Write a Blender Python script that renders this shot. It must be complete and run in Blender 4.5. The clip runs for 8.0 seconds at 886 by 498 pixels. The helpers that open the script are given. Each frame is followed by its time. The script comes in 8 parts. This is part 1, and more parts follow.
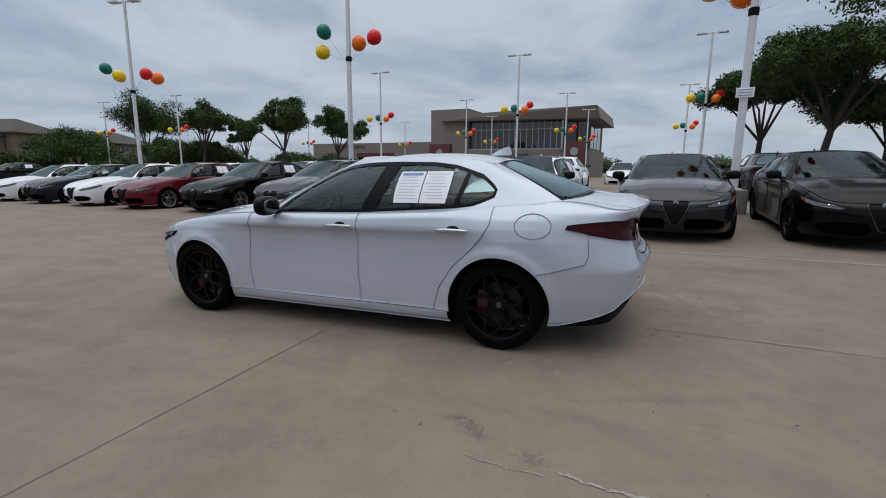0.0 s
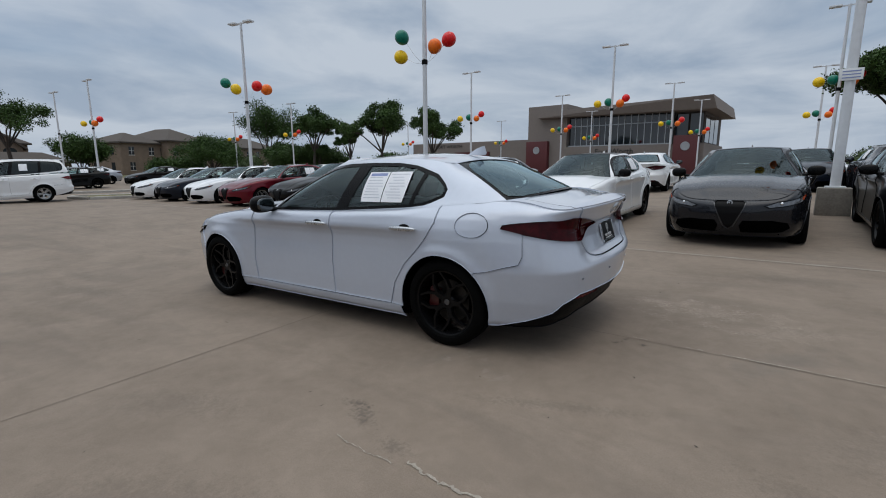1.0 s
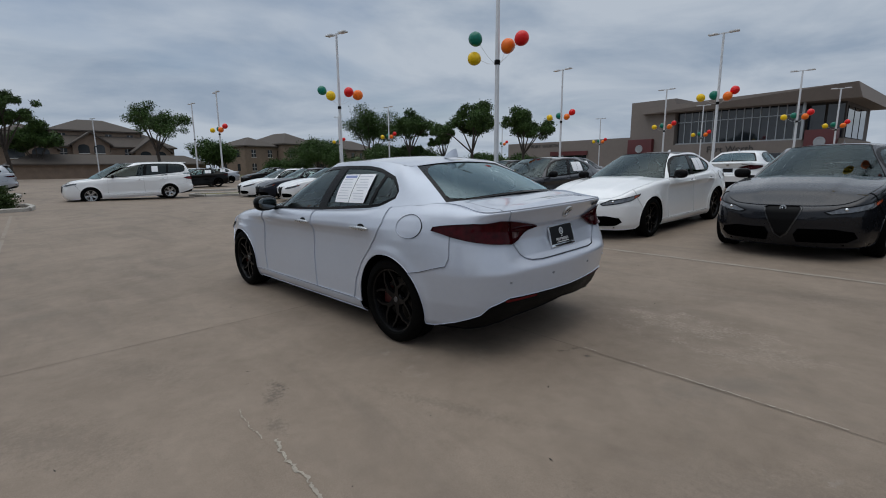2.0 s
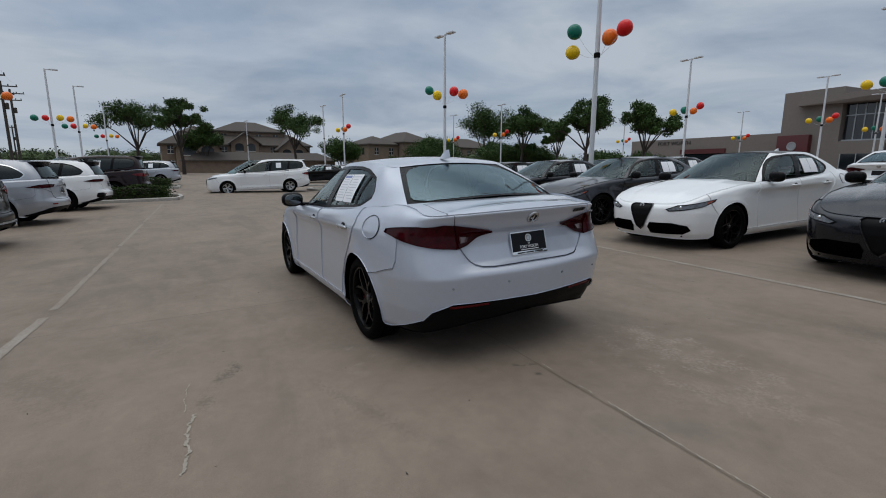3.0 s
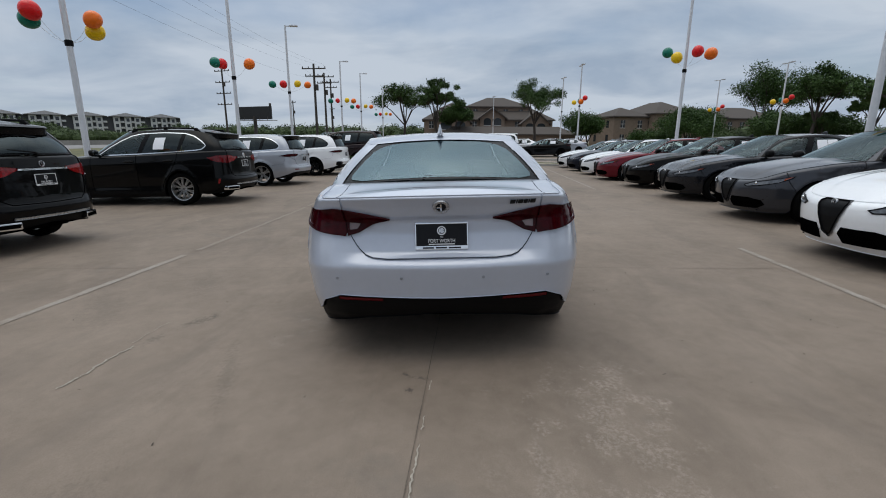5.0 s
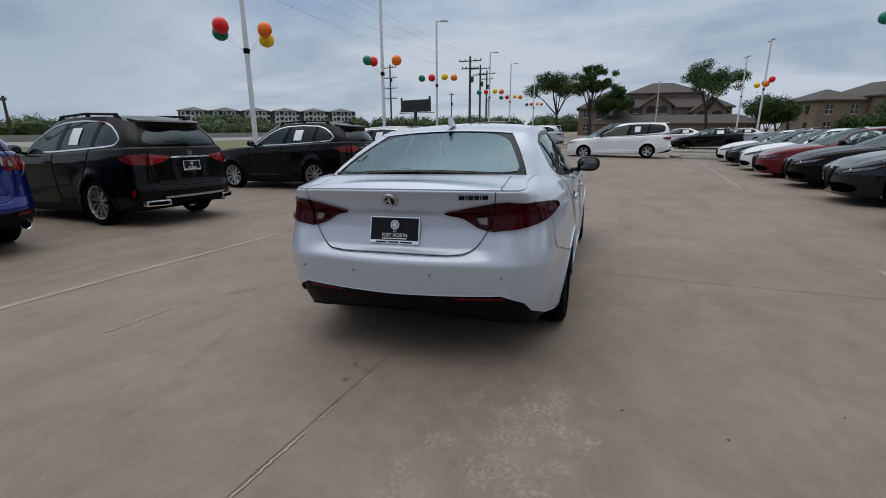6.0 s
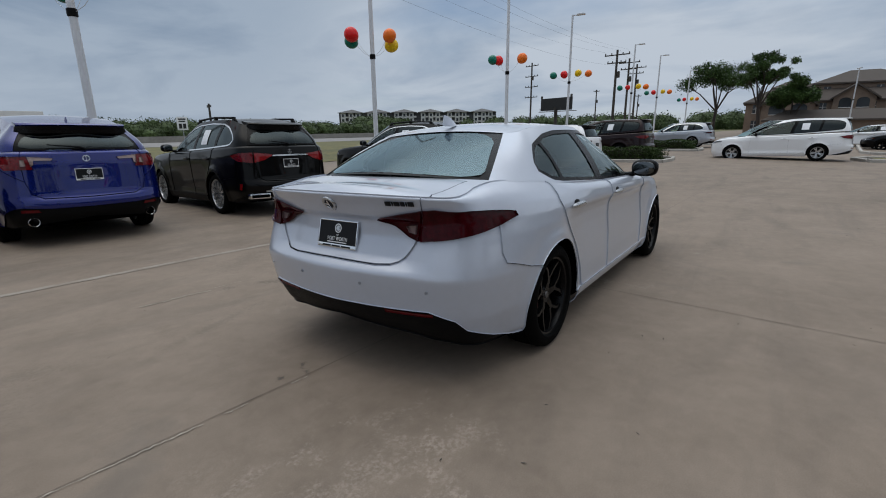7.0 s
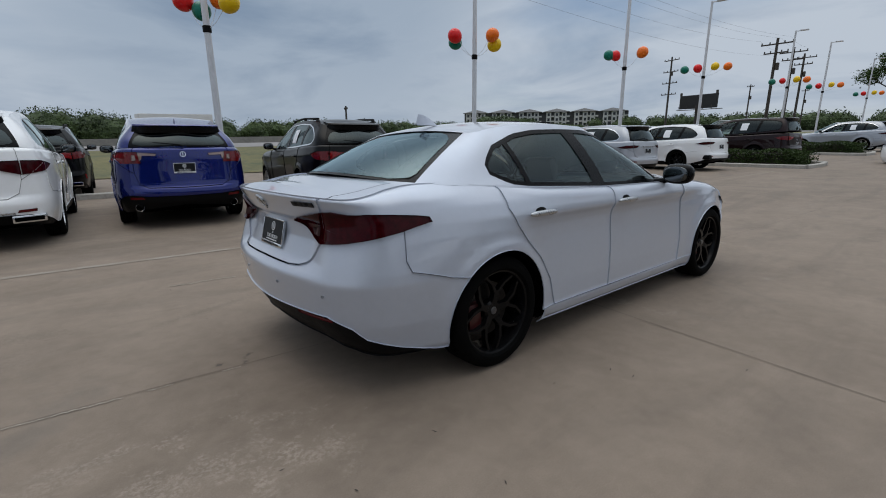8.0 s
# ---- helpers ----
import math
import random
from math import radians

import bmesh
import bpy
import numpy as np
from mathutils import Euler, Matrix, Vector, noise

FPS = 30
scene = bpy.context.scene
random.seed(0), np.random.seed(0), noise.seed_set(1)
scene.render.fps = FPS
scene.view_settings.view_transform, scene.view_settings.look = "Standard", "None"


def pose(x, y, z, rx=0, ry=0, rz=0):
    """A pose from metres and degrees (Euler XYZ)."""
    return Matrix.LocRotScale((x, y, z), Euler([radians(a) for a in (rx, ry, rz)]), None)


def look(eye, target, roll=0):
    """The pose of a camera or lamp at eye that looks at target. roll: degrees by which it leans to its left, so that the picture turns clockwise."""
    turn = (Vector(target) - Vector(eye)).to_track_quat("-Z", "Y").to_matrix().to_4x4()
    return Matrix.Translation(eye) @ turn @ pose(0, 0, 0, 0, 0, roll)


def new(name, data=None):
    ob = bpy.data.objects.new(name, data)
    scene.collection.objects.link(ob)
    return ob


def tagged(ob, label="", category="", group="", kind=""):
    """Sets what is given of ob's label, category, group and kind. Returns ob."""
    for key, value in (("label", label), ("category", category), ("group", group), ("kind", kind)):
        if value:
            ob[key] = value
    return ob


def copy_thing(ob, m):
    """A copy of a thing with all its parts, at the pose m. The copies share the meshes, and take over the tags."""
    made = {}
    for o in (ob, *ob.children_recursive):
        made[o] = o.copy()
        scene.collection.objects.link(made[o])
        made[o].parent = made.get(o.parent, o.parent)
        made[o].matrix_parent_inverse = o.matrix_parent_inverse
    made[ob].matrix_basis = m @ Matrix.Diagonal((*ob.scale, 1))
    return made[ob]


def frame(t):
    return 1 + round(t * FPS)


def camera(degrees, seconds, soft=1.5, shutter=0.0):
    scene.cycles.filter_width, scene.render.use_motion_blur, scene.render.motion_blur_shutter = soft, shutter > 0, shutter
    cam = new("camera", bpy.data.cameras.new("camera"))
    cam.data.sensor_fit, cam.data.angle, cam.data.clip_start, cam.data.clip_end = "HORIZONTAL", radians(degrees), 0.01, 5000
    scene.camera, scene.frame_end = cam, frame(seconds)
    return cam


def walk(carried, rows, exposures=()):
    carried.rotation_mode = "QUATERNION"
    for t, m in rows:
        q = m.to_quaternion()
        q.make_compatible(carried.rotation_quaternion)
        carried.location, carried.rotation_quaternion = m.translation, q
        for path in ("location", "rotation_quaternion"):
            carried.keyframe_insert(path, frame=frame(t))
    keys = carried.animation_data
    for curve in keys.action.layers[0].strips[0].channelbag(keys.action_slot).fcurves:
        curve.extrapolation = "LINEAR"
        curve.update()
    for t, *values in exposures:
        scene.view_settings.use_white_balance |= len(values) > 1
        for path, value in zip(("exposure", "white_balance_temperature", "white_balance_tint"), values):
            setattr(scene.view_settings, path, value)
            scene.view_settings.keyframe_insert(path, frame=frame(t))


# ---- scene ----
cam = camera(87.7, 8.0, soft=1.0)
# seconds, eye x y z, yaw pitch roll
ROWS = [
    (0.0, 0.798, -3.962, 1.359, 21.46, -10.91, -0.98),
    (0.5, 1.307, -3.848, 1.358, 27.26, -10.98, -1.43),
    (1.0, 1.812, -3.569, 1.346, 34.00, -10.76, -1.92),
    (1.5, 2.284, -3.299, 1.336, 39.74, -10.54, -2.19),
    (3.0, 3.354, -2.058, 1.320, 60.51, -10.11, -1.79),
    (3.5, 3.498, -1.578, 1.330, 67.63, -10.28, -1.46),
    (4.0, 3.588, -1.015, 1.326, 75.20, -10.90, -1.31),
    (5.5, 3.440, 0.542, 1.280, 99.00, -12.95, -1.24),
    (6.0, 3.272, 1.092, 1.278, 108.85, -13.13, -1.25),
    (6.5, 3.024, 1.535, 1.275, 117.29, -13.01, -1.48),
    (7.0, 2.626, 1.947, 1.268, 125.71, -12.86, -1.22),
    (7.5, 2.254, 2.286, 1.260, 132.82, -12.79, -1.01),
    (8.0, 1.811, 2.607, 1.251, 140.58, -12.59, -0.75),
]


def view_pose(x, y, z, yaw, pitch, roll):
    a, b = radians(yaw), radians(pitch)
    ahead = Vector((-math.sin(a) * math.cos(b), math.cos(a) * math.cos(b), math.sin(b)))
    eye = Vector((x, y, z))
    return look(eye, eye + ahead, roll)


EXPOSURE = -0.08
walk(cam, [(t, view_pose(*row)) for t, *row in ROWS], [(0.0, EXPOSURE), (1.0, EXPOSURE - 0.03), (1.5, EXPOSURE - 0.17), (3.0, EXPOSURE - 0.2), (3.6, EXPOSURE - 0.22), (4.0, EXPOSURE - 0.15), (5.5, EXPOSURE + 0.06), (6.5, EXPOSURE - 0.02), (8.0, EXPOSURE - 0.06)])

# ---- world and sun ----
world = bpy.data.worlds.new("sky")
scene.world = world
world.use_nodes = True


def build_sky():
    nt = world.node_tree
    nt.nodes.clear()
    n = nt.nodes.new
    ln = nt.links.new
    out, bg = n("ShaderNodeOutputWorld"), n("ShaderNodeBackground")
    tc, sep, comb = n("ShaderNodeTexCoord"), n("ShaderNodeSeparateXYZ"), n("ShaderNodeCombineXYZ")
    ln(tc.outputs["Generated"], sep.inputs[0])
    mx = n("ShaderNodeMath"); mx.operation = "MAXIMUM"; mx.inputs[1].default_value = 0.015
    ln(sep.outputs[2], mx.inputs[0])
    ln(sep.outputs[0], comb.inputs[0]); ln(sep.outputs[1], comb.inputs[1]); ln(mx.outputs[0], comb.inputs[2])
    sky = n("ShaderNodeTexSky")
    sky.sky_type, sky.sun_disc = "NISHITA", False
    sky.sun_elevation, sky.sun_rotation = radians(79), radians(236)
    ln(comb.outputs[0], sky.inputs[0])
    # cloud deck: direction divided by its height, as on a flat layer
    add = n("ShaderNodeMath"); add.operation = "ADD"; add.inputs[1].default_value = 0.14
    ln(mx.outputs[0], add.inputs[0])
    flat = n("ShaderNodeVectorMath"); flat.operation = "DIVIDE"
    c3 = n("ShaderNodeCombineXYZ")
    for i in range(3):
        ln(add.outputs[0], c3.inputs[i])
    ln(comb.outputs[0], flat.inputs[0]); ln(c3.outputs[0], flat.inputs[1])
    nz = n("ShaderNodeTexNoise"); nz.inputs["Scale"].default_value = 1.05; nz.inputs["Detail"].default_value = 7; nz.inputs["Roughness"].default_value = 0.55
    nz.inputs["Distortion"].default_value = 0.35
    mp = n("ShaderNodeMapping"); mp.inputs["Scale"].default_value = (0.9, 0.75, 1.0); mp.inputs["Location"].default_value = (3.1, 1.7, 0)
    ln(flat.outputs[0], mp.inputs[0]); ln(mp.outputs[0], nz.inputs["Vector"])
    shade = n("ShaderNodeValToRGB")
    e = shade.color_ramp.elements
    e[0].position, e[0].color = 0.37, (0.325, 0.42, 0.555, 1)
    e[1].position, e[1].color = 0.60, (0.59, 0.665, 0.765, 1)
    ln(nz.outputs[0], shade.inputs[0])
    nz2 = n("ShaderNodeTexNoise"); nz2.inputs["Scale"].default_value = 0.5; nz2.inputs["Detail"].default_value = 5
    mp2 = n("ShaderNodeMapping"); mp2.inputs["Location"].default_value = (7.7, 4.2, 0)
    ln(flat.outputs[0], mp2.inputs[0]); ln(mp2.outputs[0], nz2.inputs["Vector"])
    gap = n("ShaderNodeValToRGB")
    e = gap.color_ramp.elements
    e[0].position, e[0].color = 0.30, (0.45, 0.45, 0.45, 1)
    e[1].position, e[1].color = 0.44, (1, 1, 1, 1)
    ln(nz2.outputs[0], gap.inputs[0])
    gain = n("ShaderNodeVectorMath"); gain.operation = "SCALE"; gain.inputs["Scale"].default_value = 0.11
    ln(sky.outputs[0], gain.inputs[0])
    mix = n("ShaderNodeMixRGB")
    ln(gap.outputs[0], mix.inputs[0]); ln(gain.outputs[0], mix.inputs[1]); ln(shade.outputs[0], mix.inputs[2])
    # the cloud is brightest where the sun stands behind it
    lift = n("ShaderNodeMapRange"); lift.interpolation_type = "SMOOTHSTEP"
    for i, val in ((1, 0.62), (2, 1.0), (3, 0.0), (4, 1.0)):
        lift.inputs[i].default_value = val
    to_sun = n("ShaderNodeVectorMath"); to_sun.operation = "DOT_PRODUCT"; to_sun.inputs[1].default_value = Vector((-3.0, -2.0, 18.6)).normalized()
    ln(tc.outputs["Generated"], to_sun.inputs[0])
    ln(to_sun.outputs["Value"], lift.inputs[0])
    glow = n("ShaderNodeVectorMath"); glow.operation = "MULTIPLY"; glow.inputs[1].default_value = (5.5, 4.76, 3.98)
    ln(mix.outputs[0], glow.inputs[0])
    zen = n("ShaderNodeMixRGB")
    ln(lift.outputs[0], zen.inputs[0]); ln(mix.outputs[0], zen.inputs[1]); ln(glow.outputs[0], zen.inputs[2])
    # a blue-grey cloud bank low in the south
    toward = n("ShaderNodeVectorMath"); toward.operation = "DOT_PRODUCT"; toward.inputs[1].default_value = Vector((-0.34, -0.92, 0.24)).normalized()
    ln(tc.outputs["Generated"], toward.inputs[0])
    wave = n("ShaderNodeMath"); wave.operation = "MULTIPLY_ADD"; wave.inputs[1].default_value = 0.12
    ln(nz.outputs[0], wave.inputs[0]); ln(toward.outputs["Value"], wave.inputs[2])
    bank = n("ShaderNodeMapRange"); bank.interpolation_type = "SMOOTHSTEP"
    for i, val in ((1, 0.94), (2, 1.06), (3, 0.0), (4, 1.0)):
        bank.inputs[i].default_value = val
    ln(wave.outputs[0], bank.inputs[0])
    belly = n("ShaderNodeMixRGB"); belly.blend_type = "MULTIPLY"; belly.inputs[2].default_value = (0.66, 0.72, 0.78, 1)
    ln(bank.outputs[0], belly.inputs[0]); ln(zen.outputs[0], belly.inputs[1])
    # pale haze low over the horizon
    low_sky = n("ShaderNodeMapRange"); low_sky.interpolation_type = "SMOOTHSTEP"
    for i, val in ((1, 0.0), (2, 0.26), (3, 0.42), (4, 0.0)):
        low_sky.inputs[i].default_value = val
    ln(sep.outputs[2], low_sky.inputs[0])
    haze = n("ShaderNodeMixRGB"); haze.inputs[2].default_value = (0.575, 0.645, 0.73, 1)
    ln(low_sky.outputs[0], haze.inputs[0]); ln(belly.outputs[0], haze.inputs[1])
    ln(haze.outputs[0], bg.inputs[0])
    bg.inputs[1].default_value = 0.91
    ln(bg.outputs[0], out.inputs[0])


build_sky()
sun_data = bpy.data.lights.new("sun", "SUN")
sun_data.energy, sun_data.angle, sun_data.color = 0.5, radians(172), (1.0, 0.96, 0.9)
sun = new("sun", sun_data)
sun.matrix_world = look((0, 0, 30), (3.0, 2.0, 30 - 18.6))

# ---- materials ----


def material(name, color=(0.5, 0.5, 0.5), rough=0.5, metal=0.0, var=0.12, scale=6.0, bump=0.0, bscale=60.0, coat=0.0, spec=0.5, emit=None, strength=0.0, rvar=0.1, coat_ior=1.5, tint=None, per_piece=0.0):
    m = bpy.data.materials.new(name)
    m.use_nodes = True
    nt = m.node_tree
    b = nt.nodes["Principled BSDF"]
    n, ln = nt.nodes.new, nt.links.new
    b.inputs["Roughness"].default_value = rough
    b.inputs["Metallic"].default_value = metal
    b.inputs["Coat Weight"].default_value = coat
    b.inputs["Coat Roughness"].default_value = 0.04
    b.inputs["Coat IOR"].default_value = coat_ior
    b.inputs["Specular IOR Level"].default_value = spec
    b.inputs["Base Color"].default_value = (*color, 1)
    tc = n("ShaderNodeTexCoord")
    if var > 0 or rvar > 0:
        big, fine = n("ShaderNodeTexNoise"), n("ShaderNodeTexNoise")
        big.inputs["Scale"].default_value, big.inputs["Detail"].default_value = scale, 4
        fine.inputs["Scale"].default_value, fine.inputs["Detail"].default_value = scale * 9, 3
        ln(tc.outputs["Object"], big.inputs["Vector"]); ln(tc.outputs["Object"], fine.inputs["Vector"])
        av = n("ShaderNodeMath"); av.operation = "ADD"
        ln(big.outputs[0], av.inputs[0]); ln(fine.outputs[0], av.inputs[1])
        src = av.outputs[0]
        lo, hi = 0.7, 1.3
        if per_piece:
            oi = n("ShaderNodeObjectInfo")
            k = n("ShaderNodeMath"); k.operation = "MULTIPLY_ADD"; k.inputs[1].default_value = per_piece; k.inputs[2].default_value = -per_piece / 2
            ln(oi.outputs["Random"], k.inputs[0])
            a2 = n("ShaderNodeMath"); a2.operation = "ADD"
            ln(src, a2.inputs[0]); ln(k.outputs[0], a2.inputs[1])
            src = a2.outputs[0]
        mr = n("ShaderNodeMapRange"); mr.inputs[1].default_value, mr.inputs[2].default_value = lo, hi
        ln(src, mr.inputs[0])
        mix = n("ShaderNodeMixRGB")
        other = tint or tuple(c * (1 + var) for c in color)
        mix.inputs[1].default_value = (*[c * (1 - var) for c in color], 1)
        mix.inputs[2].default_value = (*other, 1)
        ln(mr.outputs[0], mix.inputs[0]); ln(mix.outputs[0], b.inputs["Base Color"])
        rr = n("ShaderNodeMapRange"); rr.inputs[1].default_value, rr.inputs[2].default_value = lo, hi
        rr.inputs[3].default_value, rr.inputs[4].default_value = max(0.02, rough * (1 - rvar)), min(1, rough * (1 + rvar))
        ln(src, rr.inputs[0]); ln(rr.outputs[0], b.inputs["Roughness"])
    if bump > 0:
        bn, bp = n("ShaderNodeTexNoise"), n("ShaderNodeBump")
        bn.inputs["Scale"].default_value, bn.inputs["Detail"].default_value = bscale, 4
        bp.inputs["Strength"].default_value, bp.inputs["Distance"].default_value = bump, 0.01
        ln(tc.outputs["Object"], bn.inputs["Vector"]); ln(bn.outputs[0], bp.inputs["Height"]); ln(bp.outputs[0], b.inputs["Normal"])
    if emit:
        b.inputs["Emission Color"].default_value, b.inputs["Emission Strength"].default_value = (*emit, 1), strength
    return m


def glass_material(name, tint, gloss=1.5, rough=0.0, shine=(0.86, 0.99, 1.0)):
    m = bpy.data.materials.new(name)
    m.use_nodes = True
    nt = m.node_tree
    nt.nodes.clear()
    n, ln = nt.nodes.new, nt.links.new
    out, mix, tr, gl, fr = n("ShaderNodeOutputMaterial"), n("ShaderNodeMixShader"), n("ShaderNodeBsdfTransparent"), n("ShaderNodeBsdfGlossy"), n("ShaderNodeFresnel")
    tr.inputs[0].default_value = (*tint, 1)
    gl.inputs["Roughness"].default_value = rough
    fr.inputs[0].default_value = gloss
    gl.inputs["Color"].default_value = (*shine, 1)
    ln(fr.outputs[0], mix.inputs[0]); ln(tr.outputs[0], mix.inputs[1]); ln(gl.outputs[0], mix.inputs[2]); ln(mix.outputs[0], out.inputs[0])
    return m


def paint(name, color, metal=0.0, rough=0.35, flake=0.02, coat=1.0, spec=0.5, coat_ior=1.5):
    return material("car_paint_" + name, color, rough, metal, var=flake, scale=3.0, coat=coat, rvar=0.03, spec=spec, coat_ior=coat_ior)


M = {
    "silver_white": paint("silver_white", (0.455, 0.49, 0.565), 0.20, 0.33),
    "white": paint("white", (0.78, 0.79, 0.80), 0.0, 0.35),
    "dark_grey": paint("dark_grey", (0.014, 0.015, 0.019), 0.5, 0.27, coat=0.8, spec=0.1, coat_ior=1.37),
    "grey": paint("grey", (0.042, 0.044, 0.052), 0.5, 0.28, coat=0.9, spec=0.1, coat_ior=1.33),
    "black": paint("black", (0.0018, 0.0018, 0.002), 0.0, 0.3, coat=0.5, spec=0.04, coat_ior=1.36),
    "navy": paint("navy", (0.007, 0.010, 0.018), 0.2, 0.3, coat=0.6, spec=0.1, coat_ior=1.33),
    "red": paint("red", (0.125, 0.006, 0.014), 0.3, 0.3, coat=0.9, spec=0.1, coat_ior=1.33),
    "blue": paint("blue", (0.002, 0.0095, 0.125), 0.5, 0.24, coat=1.0, spec=0.1, coat_ior=1.5),
    "maroon": paint("maroon", (0.012, 0.0035, 0.0045), 0.2, 0.3, coat=0.7, spec=0.1, coat_ior=1.37),
    "silver": paint("silver", (0.36, 0.38, 0.42), 0.4, 0.35),
}
M.update({
    "glass": glass_material("tinted_glass", (0.50, 0.60, 0.60), 1.5, shine=(0.74, 0.88, 0.9)),
    "glass_rear": glass_material("rear_window_glass", (0.66, 0.80, 0.80), 2.25, shine=(0.70, 0.91, 0.97)),
    "glass_side": glass_material("side_window_glass", (0.70, 0.82, 0.80), 1.55),
    "glass_dark": glass_material("dark_privacy_glass", (0.035, 0.037, 0.04), 1.5),
    "lens_red": material("dark_red_lens", (0.034, 0.0012, 0.003), 0.1, 0, 0.5, 26, coat=0.10, spec=0.08),
    "lens_bright": material("bright_red_lens", (0.21, 0.004, 0.006), 0.12, 0, 0.5, 30, coat=0.5, spec=0.25),
    "lens_mid": material("red_lens", (0.12, 0.003, 0.006), 0.1, 0, 0.5, 30, coat=0.4, spec=0.2),
    "reflector": material("dull_red_reflector", (0.10, 0.004, 0.006), 0.25, 0, 0.3, 30, coat=0.2, spec=0.2),
    "lens_clear": material("headlight_lens", (0.12, 0.125, 0.135), 0.12, 0.4, 0.6, 25, coat=0.8),
    "lens_grey": material("smoked_reversing_lens", (0.16, 0.10, 0.10), 0.15, 0.2, 0.15, 20, coat=1.0),
    "amber": material("amber_side_marker", (0.34, 0.05, 0.012), 0.15, 0, 0.2, 20, coat=0.5),
    "lens_pale": material("clear_pink_lens", (0.30, 0.22, 0.20), 0.12, 0.2, 0.2, 25, coat=0.6),
    "gloss_black": material("gloss_black_trim", (0.003, 0.003, 0.0034), 0.28, 0, 0.1, 8, coat=0.04, spec=0.1),
    "plastic": material("black_plastic", (0.0035, 0.0035, 0.004), 0.5, 0, 0.2, 14, 0.1, 300, spec=0.1),
    "liner": material("matt_black_liner", (0.0015, 0.0015, 0.0015), 0.9, 0, 0.2, 6, spec=0.0),
})
M.update({
    "chrome": material("chrome", (0.72, 0.73, 0.74), 0.12, 1.0, 0.05, 6),
    "alloy": material("silver_alloy", (0.48, 0.49, 0.50), 0.28, 0.9, 0.08, 12),
    "dark_alloy": material("dark_alloy", (0.004, 0.004, 0.0045), 0.25, 0.1, 0.2, 12, spec=0.16),
    "tyre": material("tyre_rubber", (0.0034, 0.0034, 0.0034), 0.75, 0, 0.25, 9, 0.25, 90, spec=0.035),
    "hub": material("dark_hub_cap", (0.10, 0.10, 0.105), 0.3, 0.6, 0.3, 30),
    "disc": material("brake_disc", (0.035, 0.034, 0.033), 0.4, 0.9, 0.25, 20),
    "caliper": material("red_caliper", (0.04, 0.004, 0.004), 0.35, 0, 0.1, 15),
    "cloth": material("dark_seat_cloth", (0.03, 0.03, 0.031), 0.8, 0, 0.2, 10, 0.3, 200),
})
M.update({
    "paper": material("white_paper", (0.80, 0.81, 0.84), 0.7, 0, 0.03, 5),
    "ink": material("printed_ink", (0.52, 0.54, 0.60), 0.7, 0, 0.1, 8),
    "ink_blue": material("blue_print", (0.22, 0.27, 0.48), 0.7, 0, 0.1, 8),
    "plate": material("dark_plate", (0.008, 0.0085, 0.010), 0.4, 0, 0.1, 20, spec=0.15),
    "plate_white": material("white_lettering", (0.72, 0.73, 0.74), 0.5, 0, 0.05, 10),
    "mirror": material("mirror_glass", (0.11, 0.12, 0.125), 0.03, 1.0, 0.03, 3),
    "pole": material("white_pole_paint", (0.60, 0.615, 0.64), 0.45, 0.1, 0.06, 1.2, 0.05, 40),
})

# ---- helpers for meshes ----


def mesh_object(name, verts, faces, mat, parent=None, label="", normals=None, smooth=True):
    me = bpy.data.meshes.new(name)
    me.from_pydata([tuple(v) for v in verts], [], [tuple(f) for f in faces])
    me.materials.append(mat)
    if smooth:
        me.polygons.foreach_set("use_smooth", [True] * len(me.polygons))
    me.update()
    if normals is not None:
        me.normals_split_custom_set_from_vertices([tuple(v) for v in normals])
    ob = new(name, me)
    if parent is not None:
        ob.parent = parent
    if label:
        tagged(ob, label)
    return ob


def part(name, bm, mat, parent=None, label="", smooth=True):
    me = bpy.data.meshes.new(name)
    bm.normal_update()
    bm.to_mesh(me)
    bm.free()
    me.materials.append(mat)
    if smooth:
        me.polygons.foreach_set("use_smooth", [True] * len(me.polygons))
        me.set_sharp_from_angle(angle=radians(38))
    ob = new(name, me)
    if parent is not None:
        ob.parent = parent
    if label:
        tagged(ob, label)
    return ob


def box_bm(bm, x0, x1, y0, y1, z0, z1, bevel=0.0, m=None):
    r = bmesh.ops.create_cube(bm, size=1.0)
    vs = r["verts"]
    for v in vs:
        v.co = Vector((x0 + (v.co.x + 0.5) * (x1 - x0), y0 + (v.co.y + 0.5) * (y1 - y0), z0 + (v.co.z + 0.5) * (z1 - z0)))
    if m is not None:
        bmesh.ops.transform(bm, matrix=m, verts=vs)
    if bevel > 0:
        edges = list({e for v in vs for e in v.link_edges})
        bmesh.ops.bevel(bm, geom=edges, offset=bevel, segments=2, affect="EDGES", profile=0.6)
    return bm


def box(x0, x1, y0, y1, z0, z1, bevel=0.0, m=None):
    return box_bm(bmesh.new(), x0, x1, y0, y1, z0, z1, bevel, m)


